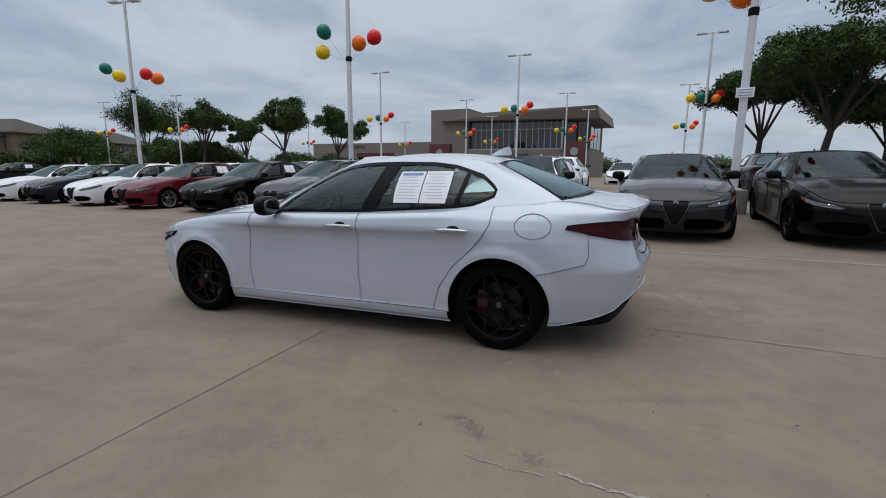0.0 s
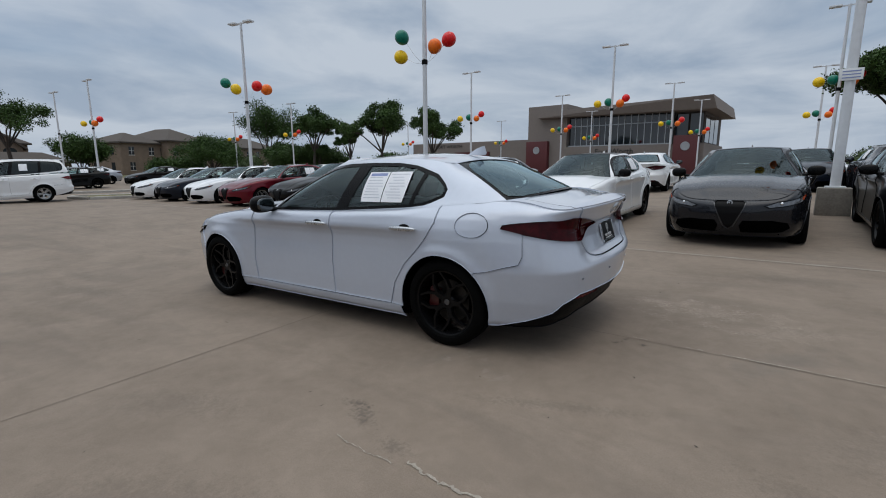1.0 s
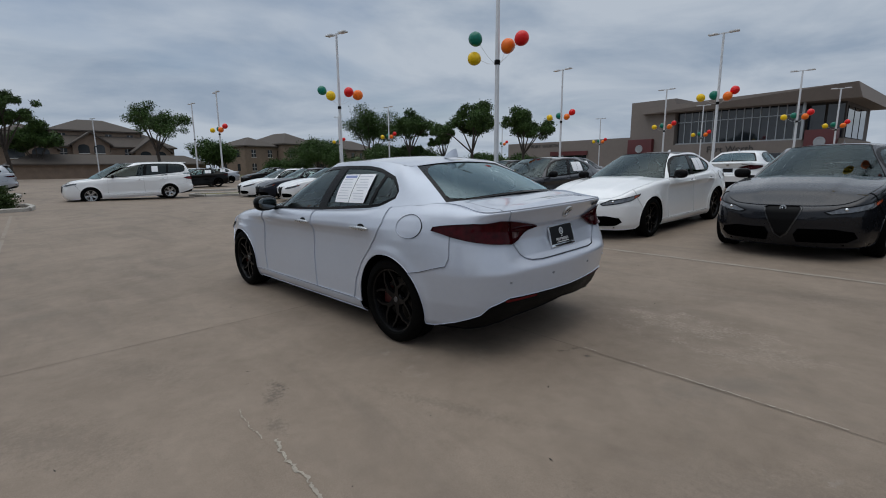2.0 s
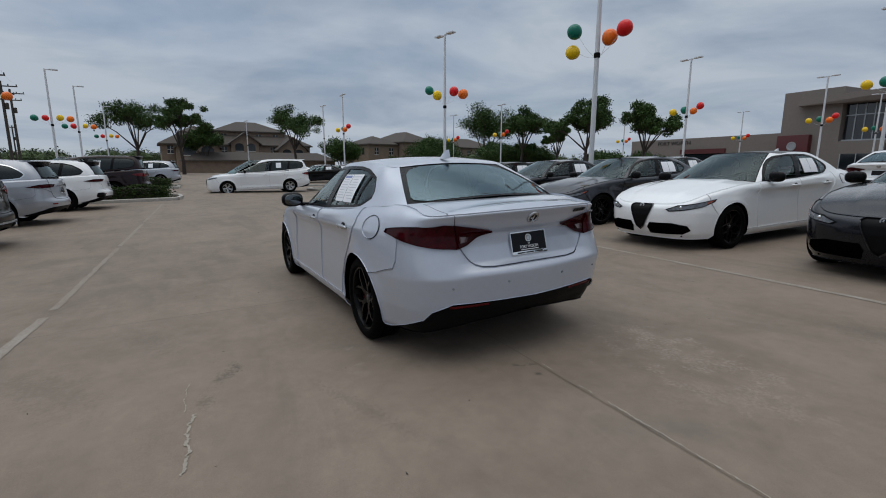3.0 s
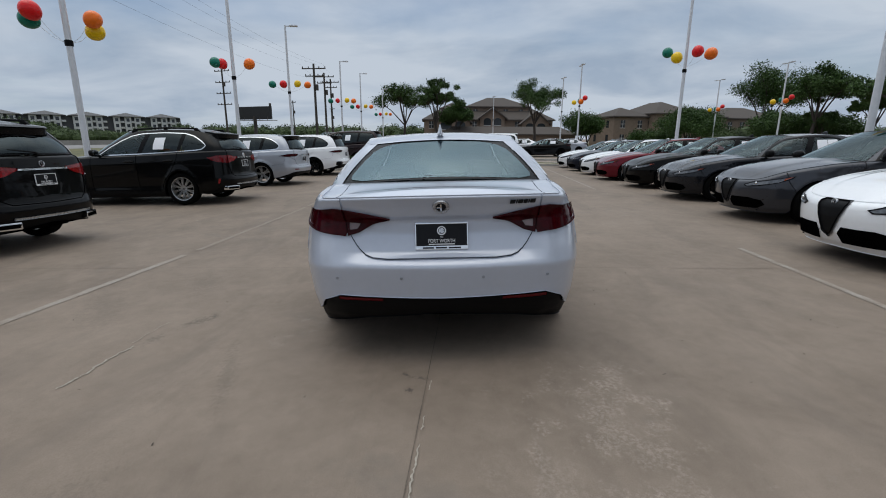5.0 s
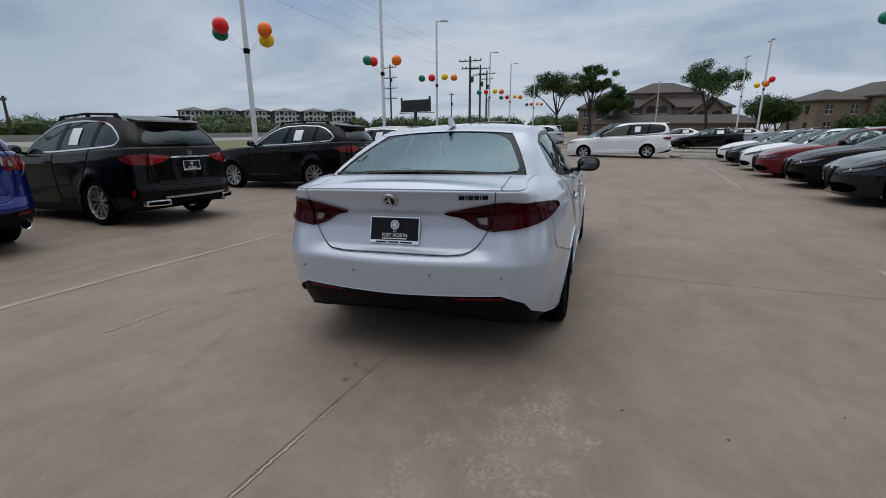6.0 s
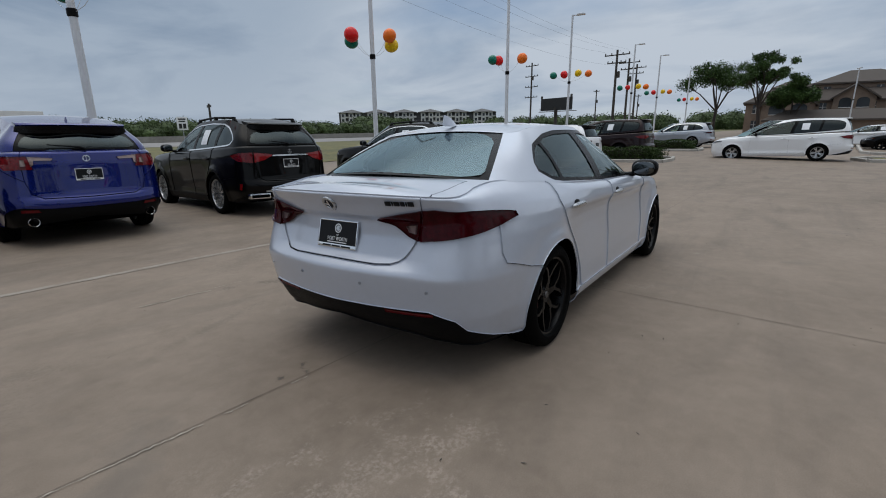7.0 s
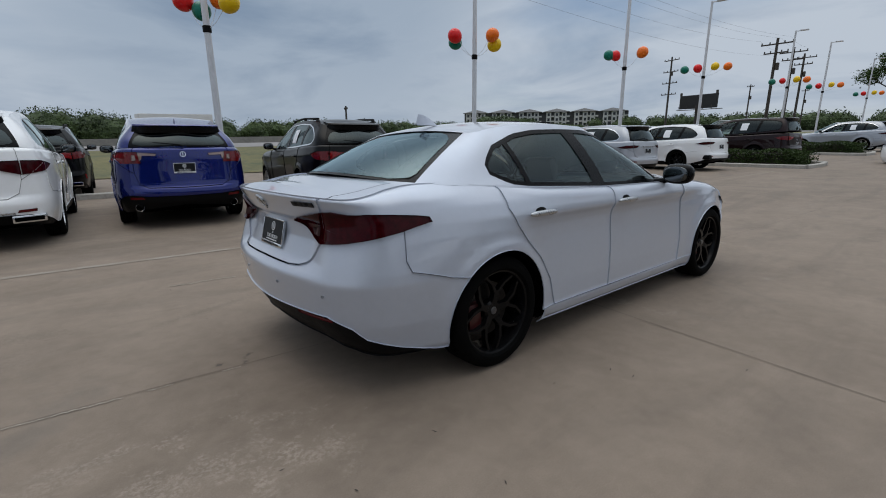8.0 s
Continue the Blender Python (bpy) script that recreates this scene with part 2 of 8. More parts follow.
def revolve_bm(bm, profile, axis_m=None, steps=32, closed=False):
    """Turns points (radius, height) round the z axis."""
    rings = []
    for k in range(steps):
        a = 2 * math.pi * k / steps
        ring = [bm.verts.new((r * math.cos(a), r * math.sin(a), h)) for r, h in profile]
        rings.append(ring)
    for k in range(steps):
        r0, r1 = rings[k], rings[(k + 1) % steps]
        for i in range(len(profile) - 1):
            bm.faces.new((r0[i], r1[i], r1[i + 1], r0[i + 1]))
    if closed:
        for i in (0, len(profile) - 1):
            if profile[i][0] > 1e-4:
                bm.faces.new([r[i] for r in rings][:: -1 if i == 0 else 1])
    if axis_m is not None:
        bmesh.ops.transform(bm, matrix=axis_m, verts=[v for r in rings for v in r])
    return bm


def tube_bm(bm, pts, radii, sides=8, caps=True):
    """A tube through points."""
    rings = []
    pts = [Vector(p) for p in pts]
    for i, p in enumerate(pts):
        d = (pts[min(i + 1, len(pts) - 1)] - pts[max(i - 1, 0)]).normalized()
        side = d.orthogonal().normalized() if i == 0 else (prev - d * prev.dot(d)).normalized()
        prev = side
        up = d.cross(side)
        r = radii[i] if isinstance(radii, (list, tuple)) else radii
        rings.append([bm.verts.new(p + (side * math.cos(2 * math.pi * k / sides) + up * math.sin(2 * math.pi * k / sides)) * r) for k in range(sides)])
    for a, b in zip(rings, rings[1:]):
        for k in range(sides):
            bm.faces.new((a[k], a[(k + 1) % sides], b[(k + 1) % sides], b[k]))
    if caps:
        bm.faces.new(rings[0][::-1])
        bm.faces.new(rings[-1])
    return bm


def ball_bm(bm, centre, size, seg=20, rings=12, power=1.0):
    r = bmesh.ops.create_uvsphere(bm, u_segments=seg, v_segments=rings, radius=1.0)
    for v in r["verts"]:
        c = v.co
        v.co = Vector((centre[0] + size[0] * math.copysign(abs(c.x) ** power, c.x), centre[1] + size[1] * math.copysign(abs(c.y) ** power, c.y), centre[2] + size[2] * math.copysign(abs(c.z) ** power, c.z)))
    return bm


def text_part(name, words, size, m, mat, parent, label="", depth=0.002, width=None, shear=0.0):
    cu = bpy.data.curves.new(name, "FONT")
    cu.body, cu.size, cu.extrude, cu.align_x, cu.align_y, cu.shear = words, size, depth, "CENTER", "CENTER", shear
    tmp = new(name + "_tmp", cu)
    bpy.context.view_layer.update()
    me = bpy.data.meshes.new_from_object(tmp.evaluated_get(bpy.context.evaluated_depsgraph_get()))
    bpy.data.objects.remove(tmp)
    if width:
        xs = [v.co.x for v in me.vertices]
        k = width / (max(xs) - min(xs))
        for v in me.vertices:
            v.co.x *= k
    me.transform(m)
    me.materials.clear()
    me.materials.append(mat)
    ob = new(name, me)
    ob.parent = parent
    if label:
        tagged(ob, label)
    return ob


def spline(pts, per=24):
    """A dense Catmull-Rom line through points, from middle plane to middle plane (y = 0), which it crosses squarely."""
    p = np.array(pts, float)
    flip = np.ones(p.shape[1])
    flip[1] = -1
    p = np.vstack([p[1] * flip, p, p[-2] * flip])
    out = []
    for i in range(1, len(p) - 2):
        t = np.linspace(0, 1, per, endpoint=False)[:, None]
        a, b, c, d = p[i - 1], p[i], p[i + 1], p[i + 2]
        out.append(0.5 * (2 * b + (c - a) * t + (2 * a - 5 * b + 4 * c - d) * t * t + (3 * b - a - 3 * c + d) * t ** 3))
    return np.vstack(out + [p[-2:-1]])


def smooth_table(table, grid, sigma):
    xs, ys = np.array(table, float).T
    step = grid[1] - grid[0]
    k = int(4 * sigma / step) + 1
    wide = np.arange(grid[0] - k * step, grid[-1] + (k + 0.5) * step, step)
    v = np.interp(wide, xs, ys)
    w = np.exp(-0.5 * (np.arange(-k, k + 1) * step / sigma) ** 2)
    return np.convolve(v, w / w.sum(), "valid")[: len(grid)]


# ---- car surfaces ----


class Lower:
    """The body side, wrapped from the nose's middle round to the tail's middle: u along the plan, v from sill to waist."""

    def __init__(self, s):
        self.s, self.z0 = s, s.get("z0", 0.14)
        p = spline(s["plan"], 40)
        ln = np.r_[0, np.cumsum(np.hypot(*np.diff(p, axis=0).T))]
        self.length = ln[-1]
        self.u = np.linspace(0, 1, 801)
        self.px, self.py = (np.interp(self.u * ln[-1], ln, p[:, i]) for i in (0, 1))
        # the plan goes on mirrored past both ends, so that the normals meet there
        ex = np.r_[self.px[20:0:-1], self.px, self.px[-2:-22:-1]]
        ey = np.r_[-self.py[20:0:-1], self.py, -self.py[-2:-22:-1]]
        tx, ty = np.gradient(ex), np.gradient(ey)
        k = np.ones(13) / 13
        tx, ty = (np.convolve(a, k, "same")[20:-20] for a in (tx, ty))
        nn = np.hypot(tx, ty)
        self.nx, self.ny = -ty / nn, tx / nn
        self.hx = np.linspace(-5, 3, 801)
        self.hz = smooth_table(s["top"], self.hx, 0.06)
        self.zg = np.linspace(0, 1.6, 401)
        keys = [k for k, _ in s["sections"]]
        secs = np.array([smooth_table(t, self.zg, s.get("soft", 0.014)) for _, t in s["sections"]])
        ku = [val if kind == "u" else self.u_of_x(val) for kind, val in keys]
        # smooth blend between sections along u
        idx = np.interp(self.u, ku, range(len(keys)))
        lo = np.clip(idx.astype(int), 0, len(keys) - 2)
        f = idx - lo
        f = f * f * (3 - 2 * f)
        self.d = secs[lo] * (1 - f)[:, None] + secs[lo + 1] * f[:, None]

    def top(self, x):
        return np.interp(x, self.hx, self.hz)

    def u_of_x(self, x):
        a, b = int(np.argmin(self.px)), int(np.argmax(self.px))
        return float(np.interp(x, self.px[a:b], self.u[a:b]))

    def u_rear(self, y):
        i = int(np.argmax(self.py))
        i = max(i, int(0.6 * 800))
        return float(np.interp(-y, -self.py[i:], self.u[i:]))

    def u_front(self, y):
        i = min(int(np.argmax(self.py)), 300)
        return float(np.interp(y, self.py[:i], self.u[:i]))

    def at(self, u, v, off=0.0):
        u, v = np.clip(u, 0, 1), np.asarray(v, float)
        x0, y0 = np.interp(u, self.u, self.px), np.interp(u, self.u, self.py)
        nx, ny = np.interp(u, self.u, self.nx), np.interp(u, self.u, self.ny)
        h = self.top(x0)
        z = self.z0 + v * (h - self.z0)
        iu, iz = np.clip(u * 800, 0, 799.999), np.clip(z / 1.6 * 400, 0, 399.999)
        a, b = iu.astype(int), iz.astype(int)
        fu, fz = iu - a, iz - b
        D = self.d
        d = (D[a, b] * (1 - fu) + D[a + 1, b] * fu) * (1 - fz) + (D[a, b + 1] * (1 - fu) + D[a + 1, b + 1] * fu) * fz
        for wx, wz, wr in self.s["arches"]:
            r = np.hypot(x0 - wx, z - wz)
            side = np.clip((ny - 0.3) / 0.5, 0, 1)
            side = side * side * (3 - 2 * side)
            d = d + side * self.s.get("flare", 0.018) * np.exp(-((r - wr - 0.01) / 0.05) ** 2)
        # the waist edge is round along the doors, rounder over the rear lamps and tight at the tail
        rr = np.interp(x0, *np.array(self.s.get("round", [(0, 0.05)]), float).T)
        t = np.clip((z - (h - rr)) / rr, 0, 1)
        d = d - rr * (1 - np.sqrt(np.maximum(0, 1 - t * t))) + off
        return np.stack([x0 + nx * d, y0 + ny * d, z], -1)

    def edge_y(self, x):
        if not hasattr(self, "ex"):
            e = self.at(self.u, np.ones(801))
            self.ex, self.ey = e[:, 0], np.maximum(e[:, 1], 0)
            i, j = int(np.argmin(self.ex)), int(np.argmax(self.ex))
            self.ei, self.ej = i, j
            self.ez = e[:, 2]
        return np.interp(x, np.maximum.accumulate(self.ex[self.ei:self.ej + 1]), self.ey[self.ei:self.ej + 1])


class Top:
    """Bonnet and boot lid: u is x, v is the share of the half width."""

    def __init__(self, low, crown):
        self.low, self.crown = low, crown

    def at(self, u, v, off=0.0):
        x, v = np.asarray(u, float), np.asarray(v, float)
        low = self.low
        e = low.edge_y(x)
        fx, bx = float(low.ex[low.ei]), float(low.ex[low.ej])
        edge_z = np.interp(x, np.maximum.accumulate(low.ex[low.ei:low.ej + 1]), low.ez[low.ei:low.ej + 1])
        fade = np.clip((x - fx) / 0.22, 0, 1) * np.clip((bx - x) / 0.10, 0, 1)
        c = np.interp(x, *np.array(self.crown, float).T) * np.sqrt(fade)
        # a raised middle panel with soft edges along the bonnet
        ridge = 0.016 * fade * np.clip((0.66 - np.abs(v)) / 0.14, 0, 1) * np.clip((-1.2 - x) / 0.5, 0, 1)
        z = edge_z + ridge + c * (1 - np.abs(v) ** 2.2) + off
        return np.stack([x, e * v, z], -1)


class House:
    """The glasshouse between the waist ring and the roof ring."""

    def __init__(self, s):
        self.n = len(s["ring_low"]) - 1
        self.b, self.t = spline(s["ring_low"], 40), spline(s["ring_top"], 40)
        self.g = np.linspace(0, 1, len(self.b))
        d = np.gradient(self.b[:, :2], axis=0)
        nn = np.hypot(d[:, 0], d[:, 1])
        self.nn = np.stack([-d[:, 1] / nn, d[:, 0] / nn], -1)
        self.nn[0], self.nn[-1] = (-1, 0), (1, 0)
        self.bulge = s.get("bulge", 0.03)
        self.k = s.get("roof_k", 0.1)

    def ring(self, a, u):
        return np.stack([np.interp(u, self.g, a[:, i]) for i in range(a.shape[1])], -1)

    def at(self, u, v, off=0.0):
        u, v = np.clip(u, 0, 1), np.asarray(v, float)
        b, t = self.ring(self.b, u), self.ring(self.t, u)
        p = b * (1 - v)[..., None] + t * v[..., None]
        n = self.ring(self.nn, u)
        k = self.bulge * 4 * v * (1 - v) + off
        p[..., :2] += n * k[..., None]
        p[..., 2] += np.where(np.asarray(off) != 0, 0.4 * off, 0)
        return p

    def find(self, x, z):
        """u, v of a place in the side view."""
        u, v = np.interp(x, self.b[:, 0], self.g), 0.4
        for _ in range(30):
            p = self.at(np.array(u), np.array(v))
            e = 1e-4
            pu, pv = (self.at(np.array(u + e), np.array(v)) - p) / e, (self.at(np.array(u), np.array(v + e)) - p) / e
            J = np.array([[pu[0], pv[0]], [pu[2], pv[2]]])
            du, dv = np.linalg.solve(J, [x - p[0], z - p[2]])
            u, v = float(np.clip(u + 0.7 * du, 0.02, 0.98)), float(np.clip(v + 0.7 * dv, -0.1, 1.1))
        return u, v


class Roof:
    def __init__(self, house):
        self.h = house

    def at(self, u, v, off=0.0):
        t = self.h.ring(self.h.t, np.clip(u, 0, 1))
        y = t[..., 1] * (1 - np.asarray(v, float))
        z = t[..., 2] + self.h.k * (t[..., 1] ** 2 - y ** 2) + off
        return np.stack([t[..., 0], y, z], -1)


def dense(poly, step):
    out = []
    for (a, b), (c, d) in zip(poly, poly[1:] + poly[:1]):
        n = max(1, int(math.ceil(max(abs(c - a) / step[0], abs(d - b) / step[1]))))
        out += [(a + (c - a) * k / n, b + (d - b) * k / n) for k in range(n)]
    return out


def surf_normals(surf, uv, off):
    u, v = uv[:, 0], uv[:, 1]
    e = 0.0015
    du = surf.at(np.clip(u + e, 0 if not isinstance(surf, Top) else -9, 1 if not isinstance(surf, Top) else 9), v, off) - surf.at(u - e if isinstance(surf, Top) else np.clip(u - e, 0, 1), v, off)
    dv = surf.at(u, np.minimum(v + e, 1), off) - surf.at(u, np.minimum(v + e, 1) - 2 * e, off)
    n = np.cross(du, dv)
    return n / np.maximum(np.linalg.norm(n, axis=1, keepdims=True), 1e-9)


def sheet(surf, poly, step, off=0.0, rim=0.012, flip=1, cuts=()):
    """Fills a polygon of a surface's own coordinates; returns vertices, faces, normals."""
    bm = bmesh.new()
    ring = dense(list(poly), step)
    vs = [bm.verts.new((a, b, 0)) for a, b in ring]
    bm.faces.new(vs)
    arr = np.array(ring)
    lo, hi = arr.min(0), arr.max(0)
    for axis in (0, 1):
        n = int((hi[axis] - lo[axis]) / step[axis]) + 1
        at = [lo[axis] + (hi[axis] - lo[axis]) * k / n for k in range(1, n)]
        if axis == 1:
            at += [c for c in cuts if lo[1] < c < hi[1]]
        for c in at:
            co = [0, 0, 0]; no = [0, 0, 0]
            co[axis], no[axis] = c, 1
            bmesh.ops.bisect_plane(bm, geom=bm.verts[:] + bm.edges[:] + bm.faces[:], plane_co=co, plane_no=no, dist=1e-7)
    bmesh.ops.triangulate(bm, faces=[f for f in bm.faces if len(f.verts) > 4])
    bm.verts.index_update()
    uv = np.array([v.co[:2] for v in bm.verts])
    faces = [[v.index for v in f.verts] for f in bm.faces]
    edges = [(l.vert.index, l.link_loop_next.vert.index) for f in bm.faces for l in f.loops if l.edge.is_boundary]
    bm.free()
    p = surf.at(uv[:, 0], uv[:, 1], off)
    n = surf_normals(surf, uv, off) * flip
    n[np.abs(p[:, 1]) < 1e-3, 1] = 0.0
    # winding from the first good face
    good = 0
    for f in faces[:60]:
        a, b, c = p[f[0]], p[f[1]], p[f[2]]
        good += np.sign(np.dot(np.cross(b - a, c - a), n[f[0]]))
    if good < 0:
        faces = [f[::-1] for f in faces]
        edges = [(b, a) for a, b in edges]
    if rim > 0:
        base = len(p)
        extra, en = [], []
        index = {}
        for a, b in edges:
            if abs(p[a][1]) < 1e-3 and abs(p[b][1]) < 1e-3:
                continue
            side = np.cross(p[b] - p[a], n[a])
            side /= max(np.linalg.norm(side), 1e-9)
            q = base + len(extra)
            extra += [p[a], p[b], p[b] - n[b] * rim, p[a] - n[a] * rim]
            en += [side] * 4
            faces.append([q + 1, q, q + 3, q + 2])
        p, n = np.vstack([p, extra]), np.vstack([n, en])
    return p, faces, n


def mirrored(p, faces, n):
    k = np.array([1, -1, 1])
    return p * k, [f[::-1] for f in faces], n * k


def joined(a, b):
    o = len(a[0])
    return np.vstack([a[0], b[0]]), a[1] + [[i + o for i in f] for f in b[1]], np.vstack([a[2], b[2]])


def ribbon(surf, outer, inner, rows, off=0.0, flip=1):
    """A band between two loops of as many points, in a surface's own coordinates."""
    n = len(outer)
    o, i = np.array(outer), np.array(inner)
    uv = np.vstack([o * (1 - k / rows) + i * k / rows for k in range(rows + 1)])
    faces = []
    for r in range(rows):
        for k in range(n):
            a, b = r * n + k, r * n + (k + 1) % n
            faces.append([a, b, b + n, a + n])
    p = surf.at(uv[:, 0], uv[:, 1], off)
    nn = surf_normals(surf, uv, off) * flip
    good = sum(np.sign(np.dot(np.cross(p[f[1]] - p[f[0]], p[f[2]] - p[f[0]]), nn[f[0]])) for f in faces[: 3 * n])
    if good < 0:
        faces = [f[::-1] for f in faces]
    return p, faces, nn


def resample(poly, n):
    p = np.array(poly, float)
    ln = np.r_[0, np.cumsum(np.hypot(*np.diff(p, axis=0).T))]
    t = np.linspace(0, ln[-1], n, endpoint=False)
    return [(float(np.interp(k, ln, p[:, 0])), float(np.interp(k, ln, p[:, 1]))) for k in t]


def shrink(poly, d, ratio):
    """A closed loop moved inwards by d; ratio: how many metres one unit of each coordinate is."""
    p = np.array(poly, float) * ratio
    area = 0.5 * np.sum(p[:, 0] * np.roll(p[:, 1], -1) - np.roll(p[:, 0], -1) * p[:, 1])
    t = np.roll(p, -1, 0) - np.roll(p, 1, 0)
    t /= np.maximum(np.linalg.norm(t, axis=1, keepdims=True), 1e-9)
    n = np.stack([-t[:, 1], t[:, 0]], -1) * np.sign(area)
    return [tuple(q) for q in (p + n * d) / ratio]


# ---- cars ----


def wheel_meshes(R, width, rim_r, style):
    """Meshes of one wheel with its axle along y, its face towards +y."""
    turn = Matrix.Rotation(radians(-90), 4, "X")
    w = width / 2
    out = {}
    bm = bmesh.new()
    prof = [(rim_r - 0.004, -w * 0.8), (rim_r + 0.012, -w * 0.97), ((R + rim_r) / 2, -w), (R - 0.022, -w * 0.93), (R - 0.006, -w * 0.8), (R, -w * 0.6)]
    groove = [(R, -w * 0.42), (R - 0.008, -w * 0.40), (R - 0.008, -w * 0.34), (R, -w * 0.32), (R, w * 0.32), (R - 0.008, w * 0.34), (R - 0.008, w * 0.40), (R, w * 0.42)]
    prof = prof + groove + [(r, -h) for r, h in reversed(prof)]
    revolve_bm(bm, prof, turn, 48)
    out["tyre"] = (bm, M["tyre"])
    bm = bmesh.new()
    lip = w * 0.86
    revolve_bm(bm, [(rim_r + 0.004, -lip), (rim_r - 0.01, -lip * 0.9), (rim_r - 0.03, -0.02), (rim_r - 0.025, lip * 0.55), (rim_r - 0.012, lip * 0.92), (rim_r + 0.006, lip), (rim_r + 0.012, lip * 0.93)], turn, 48)
    face = lip * 0.80

    def spoke(a0, r0, w0, d0, a1, r1, w1, d1):
        pts = []
        for a, r, ww, d in ((a0, r0, w0, d0), ((a0 + a1) / 2, (r0 + r1) / 2, (w0 + w1) / 2, (d0 + d1) / 2 + 0.004), (a1, r1, w1, d1)):
            c, s_ = math.cos(a), math.sin(a)
            mid = Vector((c * r, s_ * r, d))
            t = Vector((-s_, c, 0))
            pts.append([mid - t * ww * 1.25 - Vector((0, 0, 0.03)), mid - t * ww, mid + t * ww, mid + t * ww * 1.25 - Vector((0, 0, 0.03))])
        rows = [[bm.verts.new(turn @ p) for p in row] for row in pts]
        for p, q in zip(rows, rows[1:]):
            for k in range(4):
                bm.faces.new((p[k], p[(k + 1) % 4], q[(k + 1) % 4], q[k]))

    count = {"five_y": 5, "multi": 10, "five": 5}[style]
    for k in range(count):
        a = 2 * math.pi * k / count + math.pi / 2
        if style == "five_y":
            spoke(a, 0.045, 0.022, face * 0.75, a + 0.02, rim_r * 0.5, 0.015, face * 0.88)
            for sg in (-1, 1):
                spoke(a + 0.05 * sg, rim_r * 0.42, 0.011, face * 0.85, a + sg * 0.50, rim_r - 0.012, 0.009, face)
        elif style == "multi":
            for sg in (-1, 1):
                spoke(a + 0.05 * sg, 0.05, 0.010, face * 0.8, a + 0.10 * sg, rim_r - 0.012, 0.009, face)
        else:
            for sg in (-1, 1):
                spoke(a + 0.10 * sg, 0.05, 0.020, face * 0.8, a + 0.17 * sg, rim_r - 0.012, 0.017, face)
    revolve_bm(bm, [(0.001, face * 0.72), (0.05, face * 0.75), (0.062, face * 0.6), (0.062, face * 0.1)], turn, 20)
    out["rim"] = (bm, None)
    bm = bmesh.new()
    revolve_bm(bm, [(0.001, face * 0.80), (0.020, face * 0.79), (0.024, face * 0.70)], turn, 20)
    out["hub_cap"] = (bm, M["hub"])
    bm = bmesh.new()
    revolve_bm(bm, [(0.06, -0.012), (0.16, -0.012), (0.16, 0.008), (0.06, 0.008)], turn, 36)
    out["brake_disc"] = (bm, M["disc"])
    bm = box(0.085, 0.175, -0.035, 0.045, -0.075, 0.075, 0.012)
    out["caliper"] = (bm, M["caliper"])
    return out


WHEELS = {}


def add_wheel(parent, x, y, s):
    key = (s["tyre_r"], s["rim_r"], s["wheel"])
    if key not in WHEELS:
        proto = {}
        for name, (bm, mat) in wheel_meshes(s["tyre_r"], s.get("tyre_w", 0.235), s["rim_r"], s["wheel"]).items():
            if name == "rim":
                mat = M[s["rim_mat"]]
            ob = part(name, bm, mat)
            proto[name] = ob.data
            bpy.data.objects.remove(ob)
        WHEELS[key] = proto
    proto = WHEELS[key]
    wheel = new("wheel", proto["tyre"])
    wheel.parent = parent
    wheel.matrix_local = pose(x, y, s["tyre_r"], 0, 0, 0 if y > 0 else 180) @ pose(0, 0, 0, 0, random.uniform(0, 70), 0)
    fixed = pose(0, 0, 0, 0, 0, 0)
    for name in ("rim", "hub_cap", "brake_disc", "caliper"):
        if name == "caliper" and not s.get("calipers"):
            continue
        ob = new(name, proto[name])
        ob.parent = wheel
        if name == "caliper":
            # the caliper keeps its place behind the axle
            ob.matrix_local = wheel.matrix_local.to_3x3().to_4x4().inverted() @ (pose(0, 0, 0, 0, 0, 0 if y > 0 else 180) @ pose(0, 0, 0, 0, -25 if y > 0 else 205, 0))
            tagged(ob, "red painted brake caliper")
    return wheel


def arc(wx, wz, r, a0, a1, n=14):
    return [(wx + r * math.cos(radians(a0 + (a1 - a0) * k / n)), wz + r * math.sin(radians(a0 + (a1 - a0) * k / n))) for k in range(n + 1)]


def clip_poly(poly, a, b, c):
    """The part of a polygon where a x + b y + c >= 0."""
    out = []
    for p, q in zip(poly, poly[1:] + poly[:1]):
        fp, fq = a * p[0] + b * p[1] + c, a * q[0] + b * q[1] + c
        if fp >= 0:
            out.append(p)
        if (fp >= 0) != (fq >= 0):
            t = fp / (fp - fq)
            out.append((p[0] + (q[0] - p[0]) * t, p[1] + (q[1] - p[1]) * t))
    return out


def beside(p, q, keep):
    """Line through two places of the side view as a half plane; keep: -1 the front side, 1 the rear side."""
    (x0, z0), (x1, z1) = p, q
    a, b = (z1 - z0), -(x1 - x0)
    c = -(a * x0 + b * z0)
    return (a * keep, b * keep, c * keep)


